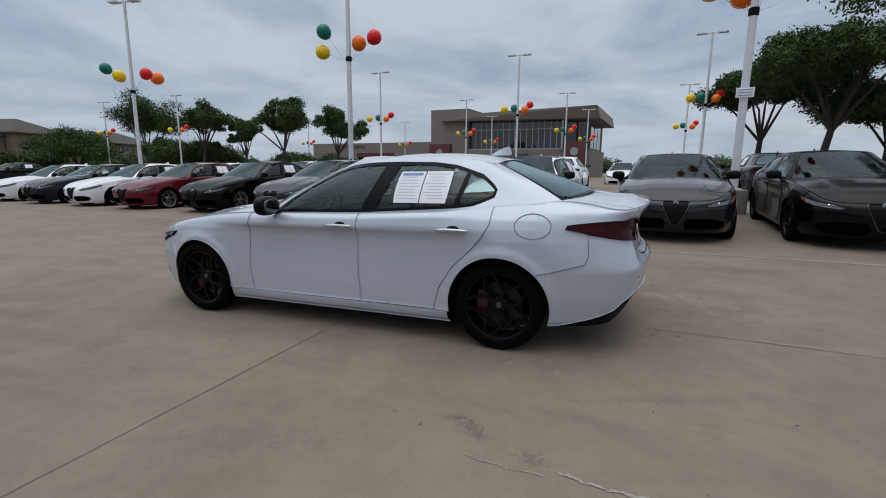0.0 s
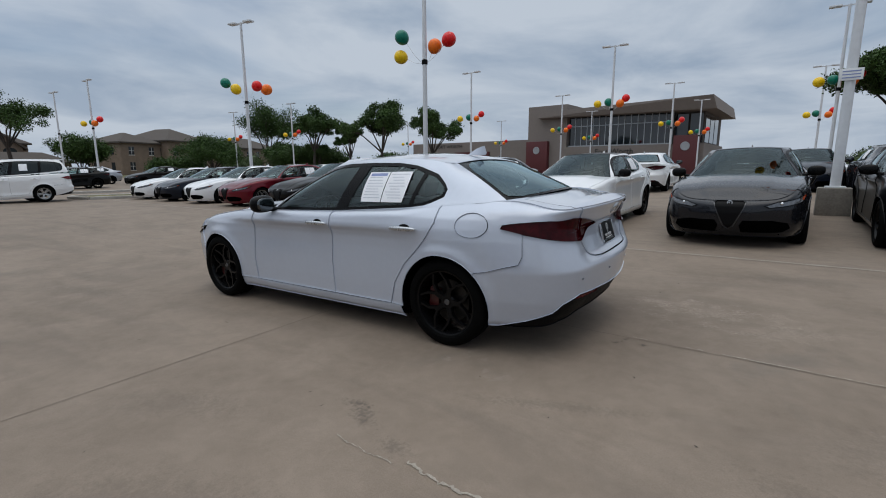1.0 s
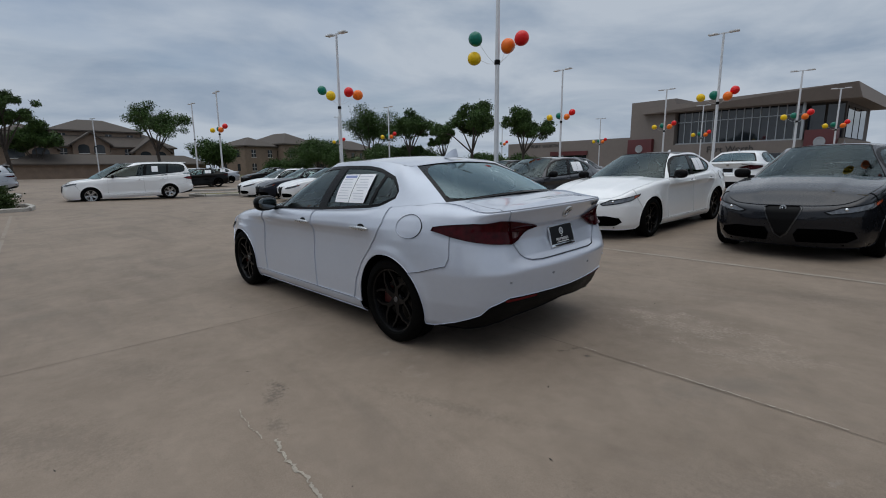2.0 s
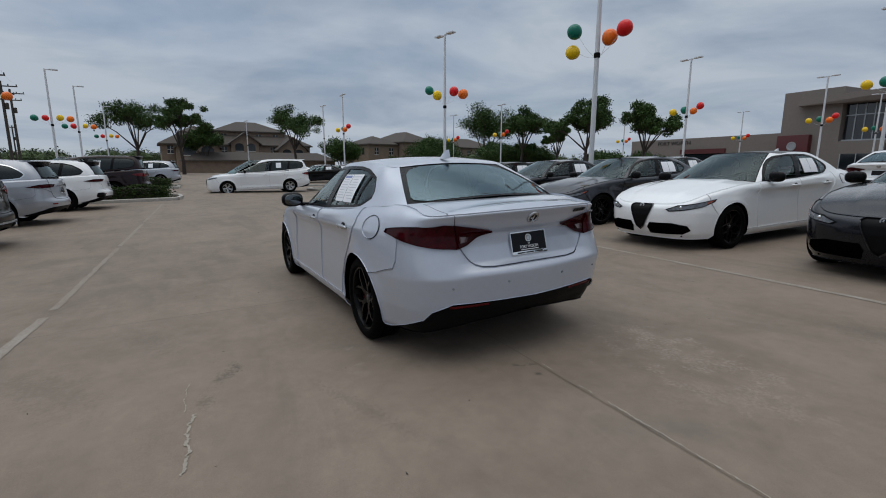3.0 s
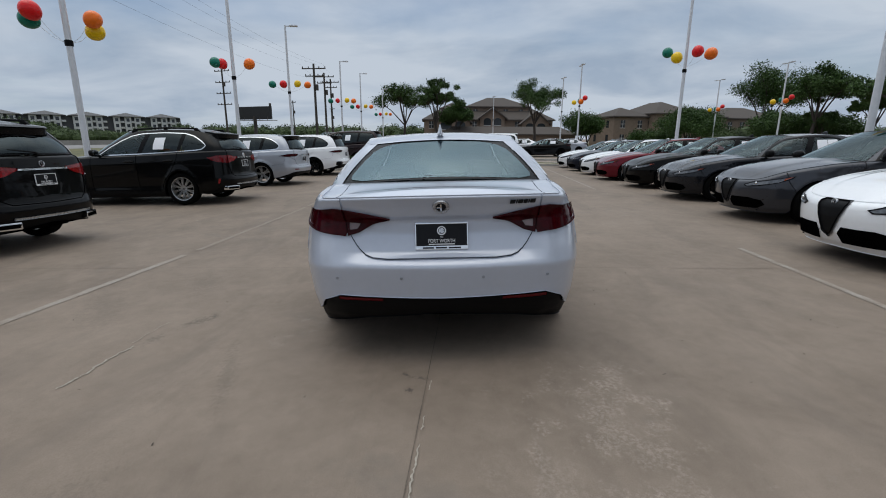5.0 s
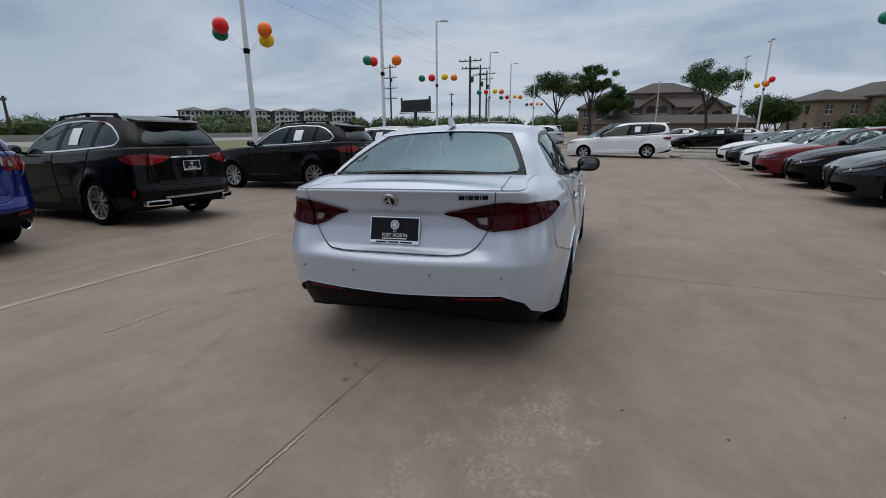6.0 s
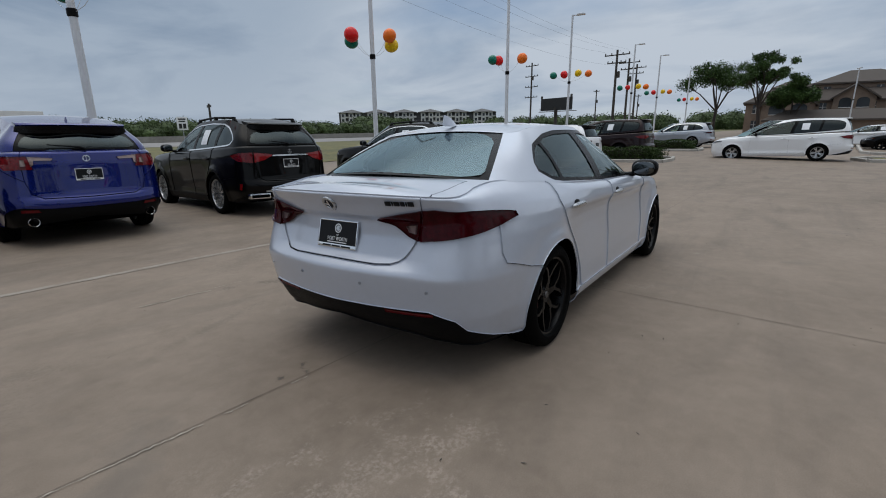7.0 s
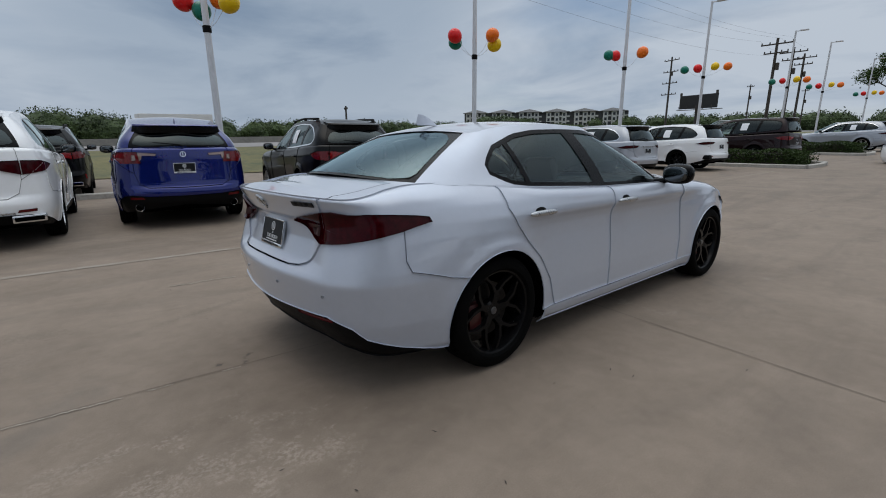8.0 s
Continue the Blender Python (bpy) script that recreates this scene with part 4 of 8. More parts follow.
def rear_plate(root, low, z, fort=True, w=0.305, h=0.155, frame_mat="chrome"):
    """A dark dealer plate in a frame on the tail's middle."""
    p, up = at_body(low, 1.0, z)
    m = Matrix.Translation(p + Vector((0.014, 0, 0))) @ Matrix.Rotation(math.atan2(up.x, up.z), 4, "Y") @ Matrix(((0, 0, 1, 0), (1, 0, 0, 0), (0, 1, 0, 0), (0, 0, 0, 1)))
    bm = box(-w / 2 + 0.004, w / 2 - 0.004, -h / 2 + 0.02, h / 2 - 0.005, -0.006, 0.004)
    bmesh.ops.transform(bm, matrix=m, verts=bm.verts)
    plate = part("licence_plate", bm, M["plate"], root, "black dealer plate with white lettering")
    bm = bmesh.new()
    for x0, x1, y0, y1 in ((-w / 2, w / 2, h / 2 - 0.007, h / 2), (-w / 2, w / 2, -h / 2, -h / 2 + 0.022), (-w / 2, -w / 2 + 0.006, -h / 2 + 0.022, h / 2 - 0.007), (w / 2 - 0.006, w / 2, -h / 2 + 0.022, h / 2 - 0.007)):
        box_bm(bm, x0, x1, y0, y1, -0.006, 0.008, 0.002)
    bmesh.ops.transform(bm, matrix=m, verts=bm.verts)
    part("plate_frame", bm, M[frame_mat], plate, "bright metal plate frame")
    if fort:
        text_part("plate_lettering", "FORT WORTH", 0.03, m @ Matrix.Translation((0, -0.028, 0.0045)), M["plate_white"], plate, depth=0.0008, width=0.155)
        text_part("plate_lettering", "OF", 0.014, m @ Matrix.Translation((0, -0.006, 0.0045)), M["plate_white"], plate, depth=0.0008)
        for x0, x1, y, hh in ((-0.075, 0.075, -0.046, 0.0025), (-0.11, -0.045, -0.067, 0.0045), (-0.035, 0.03, -0.067, 0.0045), (0.04, 0.11, -0.067, 0.0045)):
            bm = box(x0, x1, y - hh, y + hh, 0.004, 0.0095)
            bmesh.ops.transform(bm, matrix=m, verts=bm.verts)
            part("plate_bar", bm, M["plate_white"] if y > -0.06 else M["plate"], plate)
    for r0, r1, mat in ((0.020, 0.026, "plate_white"), (0.0, 0.016, "alloy")):
        bm = revolve_bm(bmesh.new(), [(max(r0, 0.0005), 0.0055), (r1, 0.0055), (r1, 0.003)], m @ Matrix.Translation((0, 0.032, 0)), 24)
        part("plate_emblem", bm, M[mat], plate)
    return plate


def round_badge(root, p, direction, r, label):
    q = Vector(direction).to_track_quat("Z", "Y").to_matrix().to_4x4()
    m = Matrix.Translation(p) @ q
    bm = revolve_bm(bmesh.new(), [(0.001, 0.006), (r * 0.62, 0.006), (r * 0.66, 0.010), (r * 0.94, 0.010), (r, 0.005), (r, -0.01)], m, 32)
    badge = part("badge", bm, M["alloy"], root, label)
    bm = revolve_bm(bmesh.new(), [(0.001, 0.0075), (r * 0.58, 0.0075), (r * 0.6, 0.005)], m, 28)
    part("badge_centre", bm, M["plate"], badge)
    bm = box(-r * 0.1, r * 0.1, -r * 0.5, r * 0.5, 0.0075, 0.0105, 0.001, m)
    box_bm(bm, -r * 0.5, -r * 0.1, -r * 0.1, r * 0.1, 0.0075, 0.0105, 0.001, m)
    part("badge_relief", bm, M["chrome"], badge)
    return badge


# cross sections of the body side: height and how far in
NOSE_SECTIONS = [
    (("u", 0.0), [(0.15, -0.14), (0.24, -0.06), (0.34, -0.01), (0.5, 0), (0.6, -0.015), (0.68, -0.06), (0.8, -0.12)]),
    (("x", -3.35), [(0.15, -0.10), (0.24, -0.04), (0.4, -0.01), (0.55, 0), (0.66, -0.015), (0.8, -0.06), (0.9, -0.1)]),
    (("x", -2.8), [(0.15, -0.06), (0.3, -0.02), (0.55, 0), (0.72, 0), (0.80, -0.012), (0.92, -0.06)]),
]
DOOR_SECTIONS = [
    (("x", -2.0), [(0.15, -0.09), (0.20, -0.018), (0.255, -0.004), (0.28, -0.014), (0.40, -0.019), (0.55, -0.030), (0.68, -0.041), (0.77, -0.042), (0.815, -0.028), (0.845, -0.003), (0.852, 0), (0.875, -0.003), (0.94, -0.022), (1.0, -0.046)]),
    (("x", -0.6), [(0.15, -0.09), (0.20, -0.018), (0.255, -0.004), (0.28, -0.012), (0.40, -0.014), (0.55, -0.022), (0.70, -0.031), (0.78, -0.030), (0.82, -0.018), (0.848, -0.002), (0.856, 0), (0.89, -0.004), (0.97, -0.026), (1.03, -0.05)]),
    (("x", 0.05), [(0.15, -0.08), (0.25, -0.03), (0.5, -0.005), (0.72, 0), (0.80, -0.004), (0.88, -0.018), (0.95, -0.047), (1.0, -0.085), (1.05, -0.135)]),
]
TAIL_SECTIONS = [
    (("x", 0.66), [(0.15, -0.16), (0.24, -0.07), (0.40, -0.027), (0.52, -0.011), (0.595, -0.001), (0.61, 0), (0.66, -0.005), (0.72, -0.015), (0.80, -0.029), (0.92, -0.053), (1.05, -0.098)]),
    (("u", 0.885), [(0.15, -0.26), (0.24, -0.14), (0.30, -0.088), (0.37, -0.054), (0.44, -0.034), (0.54, -0.014), (0.600, -0.002), (0.612, 0), (0.625, -0.002), (0.70, -0.022), (0.76, -0.041), (0.82, -0.058), (0.885, -0.073), (0.93, -0.072), (0.97, -0.062), (1.02, -0.044), (1.05, -0.040)]),
    (("u", 0.928), [(0.15, -0.30), (0.24, -0.17), (0.30, -0.11), (0.37, -0.065), (0.44, -0.036), (0.485, -0.027), (0.54, -0.016), (0.60, -0.004), (0.628, 0), (0.645, -0.008), (0.665, -0.035), (0.70, -0.075), (0.80, -0.112), (0.885, -0.118), (0.905, -0.088), (0.97, -0.058), (1.02, -0.024), (1.05, -0.018)]),
    (("u", 1.0), [(0.15, -0.30), (0.24, -0.17), (0.30, -0.11), (0.37, -0.065), (0.44, -0.036), (0.485, -0.027), (0.54, -0.016), (0.60, -0.004), (0.628, 0), (0.645, -0.008), (0.665, -0.035), (0.70, -0.085), (0.80, -0.125), (0.885, -0.128), (0.905, -0.094), (0.97, -0.062), (1.02, -0.024), (1.05, -0.018)]),
]
TAIL_PATCHES = [
    ("tail_lamp", "pair", [("S", 0.452, 0.893), ("S", 0.465, 0.918), ("S", 0.60, 0.935), ("S", 0.78, 0.948), ("R", 0.66, 0.958), ("R", 0.593, 0.953), ("R", 0.571, 0.82), ("R", 0.578, 0.795), ("R", 0.62, 0.802), ("S", 0.80, 0.827), ("S", 0.60, 0.862)], "lens_red", 0.006),
    ("inner_tail_lamp", "pair", [("R", 0.588, 0.953), ("R", 0.45, 0.928), ("R", 0.31, 0.896), ("R", 0.42, 0.86), ("R", 0.50, 0.815), ("R", 0.566, 0.797)], "lens_red", 0.007),
    ("reversing_lamp", "pair", [("R", 0.555, 0.878), ("R", 0.49, 0.868), ("R", 0.51, 0.838), ("R", 0.553, 0.833)], "lens_grey", 0.010),
    ("rear_reflector", "pair", [("R", 0.36, 0.413), ("R", 0.64, 0.413), ("R", 0.64, 0.430), ("R", 0.36, 0.429)], "reflector", -0.006),
    ("fuel_cap_gap", "left", [("S", 0.24 + 0.1245 * math.cos(a), 0.91 + 0.082 * math.sin(a)) for a in np.linspace(0, 2 * math.pi, 28, endpoint=False)], "liner", 0.0012),
    ("fuel_cap", "left_paint", [("S", 0.24 + 0.1218 * math.cos(a), 0.91 + 0.0798 * math.sin(a)) for a in np.linspace(0, 2 * math.pi, 28, endpoint=False)], "paint", 0.0022),
    ("parking_sensor", "pair", [("R", 0.62 + 0.008 * math.cos(a), 0.555 + 0.008 * math.sin(a)) for a in np.linspace(0, 2 * math.pi, 12, endpoint=False)], "silver", 0.001),
    ("parking_sensor", "pair", [("R", 0.235 + 0.008 * math.cos(a), 0.565 + 0.008 * math.sin(a)) for a in np.linspace(0, 2 * math.pi, 12, endpoint=False)], "silver", 0.001),
]
FRONT_PATCHES = [
    ("headlight", "pair", [("F", 0.42, 0.602), ("F", 0.56, 0.652), ("S", -3.34, 0.705), ("S", -3.17, 0.737), ("S", -3.21, 0.712), ("S", -3.37, 0.650), ("F", 0.56, 0.596), ("F", 0.47, 0.584)], "lens_clear", 0.005),
    ("headlight_bezel", "pair", [("F", 0.40, 0.604), ("F", 0.56, 0.663), ("S", -3.34, 0.714), ("S", -3.14, 0.746), ("S", -3.19, 0.702), ("S", -3.37, 0.640), ("F", 0.56, 0.582), ("F", 0.45, 0.572)], "gloss_black", 0.002),
    ("grille_surround", "join", [("F", 0, 0.675), ("F", 0.175, 0.675), ("F", 0.20, 0.645), ("F", 0.18, 0.58), ("F", 0.07, 0.325), ("F", 0, 0.275)], "hub", 0.006),
    ("grille", "join", [("F", 0, 0.662), ("F", 0.162, 0.662), ("F", 0.184, 0.64), ("F", 0.166, 0.58), ("F", 0.058, 0.34), ("F", 0, 0.295)], "plastic", 0.010),
    ("air_intake", "pair", [("F", 0.13, 0.33), ("F", 0.17, 0.40), ("F", 0.50, 0.405), ("F", 0.68, 0.37), ("F", 0.72, 0.30), ("F", 0.64, 0.245), ("F", 0.16, 0.235)], "liner", 0.003),
]
SIDE_MARKER = ("side_marker", "pair", [("S", -3.29, 0.712), ("S", -3.18, 0.734), ("S", -3.215, 0.713), ("S", -3.31, 0.675)], "amber", 0.008)
SALOON = dict(
    soft=0.007, flare=0.014, blend_pillar=True,
    round=[(-0.35, 0.05), (-0.1, 0.018), (0.1, 0.022), (0.45, 0.085), (0.66, 0.075), (0.88, 0.014)],
    plan=[(-3.70, 0), (-3.67, 0.34), (-3.56, 0.64), (-3.33, 0.82), (-2.87, 0.90), (-2.2, 0.912), (-1.2, 0.915), (-0.4, 0.92), (0.05, 0.93), (0.42, 0.905), (0.73, 0.838), (0.905, 0.685), (0.99, 0.36), (1.02, 0)],
    top=[(-3.7, 0.66), (-3.6, 0.68), (-3.5, 0.735), (-3.3, 0.80), (-3.0, 0.86), (-2.6, 0.915), (-2.2, 0.942), (-1.2, 0.958), (-0.4, 0.995), (0, 1.03), (0.3, 1.06), (0.5, 1.064), (0.65, 1.046), (0.78, 1.018), (0.88, 1.004), (0.96, 1.018), (1.02, 1.034), (1.1, 1.034)],
    sections=NOSE_SECTIONS + DOOR_SECTIONS + TAIL_SECTIONS,
    arches=[(-2.82, 0.325, 0.358), (0.0, 0.325, 0.366)], tyre_r=0.327, rim_r=0.245, wheel="five_y", rim_mat="dark_alloy", calipers=True, track=0.795,
    half_width=0.915, sill=0.268, doors=(-2.2, -1.12, -0.06), handles=(-1.28, -0.335), handle_z=0.865,
    nose_x=-3.26, lamp_z=0.71, seam_rear=46,
    rear_seam=[(0.36, 0.605), (0.58, 0.665), (0.605, 0.72), (0.60, 0.86)], bumper_z=0.76,
    lid=[(0, 0.672), (0.32, 0.668), (0.41, 0.674), (0.455, 0.688), (0.485, 0.710), (0.515, 0.744), (0.543, 0.785), (0.562, 0.818), (0.58, 0.87), (0.588, 0.93), (0.59, 1.05)],
    diffuser=dict(rear=[(0, 0.438), (0.45, 0.443), (0.62, 0.446)], side=[(0.86, 0.395), (0.80, 0.335), (0.62, 0.27), (0.42, 0.215), (0.35, 0.215)]),
    crown=[(-3.6, 0.0), (-3.5, 0.012), (-3.3, 0.034), (-2.6, 0.05), (-2.0, 0.05), (0, 0.03), (0.5, 0.026), (0.65, 0.038), (0.8, 0.052), (0.9, 0.046), (0.97, 0.018), (1.0, 0.0)], cowl_x=-2.39, deck_x=0.48,
    ring_low=[(-2.42, 0, 0.972), (-2.33, 0.42, 0.966), (-2.06, 0.775, 0.938), (-1.6, 0.825, 0.942), (-1.1, 0.83, 0.954), (-0.55, 0.825, 0.98), (-0.05, 0.782, 1.018), (0.38, 0.698, 1.062), (0.575, 0, 1.100)],
    ring_top=[(-1.40, 0, 1.405), (-1.33, 0.40, 1.390), (-1.18, 0.570, 1.362), (-1.0, 0.598, 1.378), (-0.75, 0.605, 1.385), (-0.5, 0.595, 1.378), (-0.28, 0.568, 1.358), (-0.11, 0.505, 1.328), (-0.14, 0, 1.358)],
    glass_u=(0.238, 0.884), glass_u_top=0.168, bulge=0.03, roof_k=0.10,
    dlo=[(-2.0, 0.948), (-1.85, 1.075), (-1.67, 1.19), (-1.5, 1.275), (-1.33, 1.33), (-1.1, 1.35), (-0.83, 1.352), (-0.55, 1.345), (-0.37, 1.32), (-0.16, 1.25), (-0.04, 1.155), (-0.06, 1.09), (-0.2, 1.03), (-0.34, 1.012), (-1.1, 0.968)],
    dlo_corners=[(-2.0, 0.948), (-1.33, 1.33), (-0.16, 1.25), (-0.2, 1.03)],
    pillars=[((-1.075, 0.968), (-0.90, 1.345), 0.13), ((-0.35, 1.01), (-0.265, 1.30), 0.035)],
    mirror=(-1.93, 0.985), cabin=dict(rows=(-1.45, -0.55), dash=-2.0, dash_z=0.93, shelf=(-0.25, 0.45, 0.98)),
    sheets=((-0.83, 1.045), (-0.41, 1.275)),
    labels={"tail_lamp": "dark red tail lamp lens", "inner_tail_lamp": "dark red tail lamp lens", "headlight": "clear headlight lens", "rear_reflector": "red rear reflector"},
    patches=TAIL_PATCHES + FRONT_PATCHES,
)

# ---- ground ----
# the lot leans against the level land round it
LEVEL_X, LEVEL_Y = -0.0177, -0.0253


def smoothstep(a, b, x):
    t = np.clip((x - a) / (b - a), 0, 1)
    return t * t * (3 - 2 * t)


def ground_z(x, y):
    x, y = np.asarray(x, float), np.asarray(y, float)
    near = 0.009 * np.maximum(0, -y - 1.25) + 0.02 * np.maximum(0, -x - 6.25) * np.clip((8 - y) / 8, 0, 1)
    far = LEVEL_X * x + LEVEL_Y * y
    w = smoothstep(14, 42, np.hypot(x + 2, y))
    return near * (1 - w) + far * w


def gz(x, y):
    return float(ground_z(x, y))


UP = Vector((-LEVEL_X, -LEVEL_Y, 1)).normalized()
PLUMB = Vector((0, 0, 1)).rotation_difference(UP).to_matrix().to_4x4()


def stand(x, y, turn=0.0, plumb=True):
    """The pose of a thing that stands on the ground."""
    m = Matrix.Translation((x, y, gz(x, y)))
    return (m @ PLUMB if plumb else m) @ Matrix.Rotation(radians(turn), 4, "Z")


def noise_chain(nt, scale, detail, vec, lo, hi, rough=0.55, dist=0.0):
    n = nt.nodes.new("ShaderNodeTexNoise")
    n.inputs["Scale"].default_value, n.inputs["Detail"].default_value, n.inputs["Roughness"].default_value, n.inputs["Distortion"].default_value = scale, detail, rough, dist
    nt.links.new(vec, n.inputs["Vector"])
    r = nt.nodes.new("ShaderNodeMapRange")
    r.inputs[1].default_value, r.inputs[2].default_value = lo, hi
    nt.links.new(n.outputs[0], r.inputs[0])
    return r.outputs[0]


def mix_col(nt, fac, a, b, mode="MIX"):
    m = nt.nodes.new("ShaderNodeMixRGB")
    m.blend_type = mode
    for i, v in ((0, fac), (1, a), (2, b)):
        if isinstance(v, (int, float)):
            m.inputs[i].default_value = v
        elif isinstance(v, tuple):
            m.inputs[i].default_value = (*v, 1)
        else:
            nt.links.new(v, m.inputs[i])
    return m.outputs[0]


def concrete_material():
    m = bpy.data.materials.new("worn_concrete")
    m.use_nodes = True
    nt = m.node_tree
    b = nt.nodes["Principled BSDF"]
    vec = nt.nodes.new("ShaderNodeTexCoord").outputs["Object"]
    broad = noise_chain(nt, 0.30, 6, vec, 0.34, 0.66, 0.6, 0.6)
    cloud = noise_chain(nt, 1.6, 8, vec, 0.36, 0.66, 0.62, 0.5)
    mottle = noise_chain(nt, 9, 6, vec, 0.34, 0.66, 0.66, 0.3)
    grain = noise_chain(nt, 170, 3, vec, 0.3, 0.7, 0.7)
    c = mix_col(nt, broad, (0.166, 0.125, 0.092), (0.236, 0.181, 0.137))
    c = mix_col(nt, cloud, mix_col(nt, 0.16, c, (0.085, 0.068, 0.054)), mix_col(nt, 0.5, c, (0.262, 0.207, 0.163)))
    c = mix_col(nt, mottle, mix_col(nt, 0.13, c, (0.085, 0.068, 0.054)), mix_col(nt, 0.10, c, (0.33, 0.28, 0.23)))
    c = mix_col(nt, grain, mix_col(nt, 0.16, c, (0.07, 0.056, 0.044)), mix_col(nt, 0.08, c, (0.5, 0.45, 0.38)))
    # long rubbed smears
    drawn = nt.nodes.new("ShaderNodeMapping")
    drawn.inputs["Rotation"].default_value = (0, 0, radians(24))
    drawn.inputs["Scale"].default_value = (0.3, 1.3, 1)
    nt.links.new(vec, drawn.inputs[0])
    smear = noise_chain(nt, 1.3, 7, drawn.outputs[0], 0.50, 0.70, 0.62, 0.7)
    c = mix_col(nt, smear, c, mix_col(nt, 0.30, c, (0.075, 0.062, 0.052)))
    # oil and tyre marks, and scuffed pale patches
    stain = noise_chain(nt, 0.75, 7, vec, 0.60, 0.72, 0.65, 0.8)
    k = nt.nodes.new("ShaderNodeMath"); k.operation = "MULTIPLY"; k.inputs[1].default_value = 0.42
    nt.links.new(stain, k.inputs[0])
    c = mix_col(nt, k.outputs[0], c, (0.12, 0.105, 0.09))
    pale = noise_chain(nt, 5.5, 8, vec, 0.57, 0.70, 0.75, 0.3)
    area = noise_chain(nt, 0.5, 3, vec, 0.56, 0.66)
    k = nt.nodes.new("ShaderNodeMath"); k.operation = "MULTIPLY"
    nt.links.new(pale, k.inputs[0]); nt.links.new(area, k.inputs[1])
    k2 = nt.nodes.new("ShaderNodeMath"); k2.operation = "MULTIPLY"; k2.inputs[1].default_value = 0.45
    nt.links.new(k.outputs[0], k2.inputs[0])
    c = mix_col(nt, k2.outputs[0], c, (0.36, 0.33, 0.29))
    def blob(x, y, rx, ry, turn, edge, scale, wild):
        """A ragged mark with a place and size of its own."""
        mp = nt.nodes.new("ShaderNodeMapping")
        mp.vector_type = "TEXTURE"
        mp.inputs["Location"].default_value = (x, y, 0)
        mp.inputs["Rotation"].default_value = (0, 0, radians(turn))
        mp.inputs["Scale"].default_value = (rx, ry, 1)
        nt.links.new(vec, mp.inputs[0])
        flat = nt.nodes.new("ShaderNodeVectorMath"); flat.operation = "MULTIPLY"; flat.inputs[1].default_value = (1, 1, 0)
        nt.links.new(mp.outputs[0], flat.inputs[0])
        ln_ = nt.nodes.new("ShaderNodeVectorMath"); ln_.operation = "LENGTH"
        nt.links.new(flat.outputs[0], ln_.inputs[0])
        rag = noise_chain(nt, scale, 8, vec, 0.3, 0.7, 0.72)
        sub = nt.nodes.new("ShaderNodeMath"); sub.operation = "MULTIPLY_ADD"; sub.inputs[1].default_value = wild
        nt.links.new(rag, sub.inputs[0]); nt.links.new(ln_.outputs["Value"], sub.inputs[2])
        r = nt.nodes.new("ShaderNodeMapRange")
        r.inputs[1].default_value, r.inputs[2].default_value, r.inputs[3].default_value, r.inputs[4].default_value = 1.0 + wild * 0.5, 1.0 + wild * 0.5 - edge, 0, 1
        nt.links.new(sub.outputs[0], r.inputs[0])
        return r.outputs[0]

    def laid(c, fac, share, colour):
        k = nt.nodes.new("ShaderNodeMath"); k.operation = "MULTIPLY"; k.inputs[1].default_value = share
        nt.links.new(fac, k.inputs[0])
        return mix_col(nt, k.outputs[0], c, colour)

    for x, y, rx, ry, turn, share in ((1.62, 0.82, 0.5, 0.27, 10, 0.42), (2.15, 0.55, 0.42, 0.2, 20, 0.3), (1.2, 0.95, 0.3, 0.16, 0, 0.35), (1.75, 0.25, 0.6, 0.12, -5, 0.15)):
        grit = nt.nodes.new("ShaderNodeMath"); grit.operation = "MULTIPLY"
        nt.links.new(blob(x, y, rx, ry, turn, 0.9, 6, 3.0), grit.inputs[0])
        nt.links.new(noise_chain(nt, 44, 5, vec, 0.44, 0.58, 0.75), grit.inputs[1])
        c = laid(c, grit.outputs[0], share, (0.345, 0.29, 0.24))
    for x, y, rx, ry, turn, share in ((0.13, -1.91, 0.15, 0.06, -34, 0.55), (0.02, -1.85, 0.09, 0.04, 10, 0.45), (0.47, -2.06, 0.11, 0.05, -8, 0.4), (-0.9, -2.4, 0.5, 0.16, 25, 0.2), (2.5, -0.9, 0.5, 0.22, 40, 0.2), (2.1, -1.5, 0.3, 0.12, -20, 0.22), (1.245, -0.19, 0.035, 0.022, 20, 0.9), (1.07, -0.22, 0.05, 0.018, 30, 0.7), (1.11, -0.13, 0.05, 0.02, 70, 0.6), (2.2, 2.3, 0.5, 0.3, 0, 0.25), (-0.2, -2.9, 0.6, 0.2, 30, 0.22), (1.0, -1.3, 0.5, 0.06, 18, 0.25), (-4.6, -1.6, 0.9, 0.2, 10, 0.3), (-6.0, 2.0, 1.2, 0.15, 15, 0.3)):
        c = laid(c, blob(x, y, rx, ry, turn, 0.9, 40, 2.2), share, (0.070, 0.058, 0.048))
    nt.links.new(c, b.inputs["Base Color"])
    b.inputs["Roughness"].default_value = 0.75
    b.inputs["Specular IOR Level"].default_value = 0.3
    bp = nt.nodes.new("ShaderNodeBump")
    bp.inputs["Strength"].default_value, bp.inputs["Distance"].default_value = 0.3, 0.0015
    nt.links.new(grain, bp.inputs["Height"])
    nt.links.new(bp.outputs[0], b.inputs["Normal"])
    return m


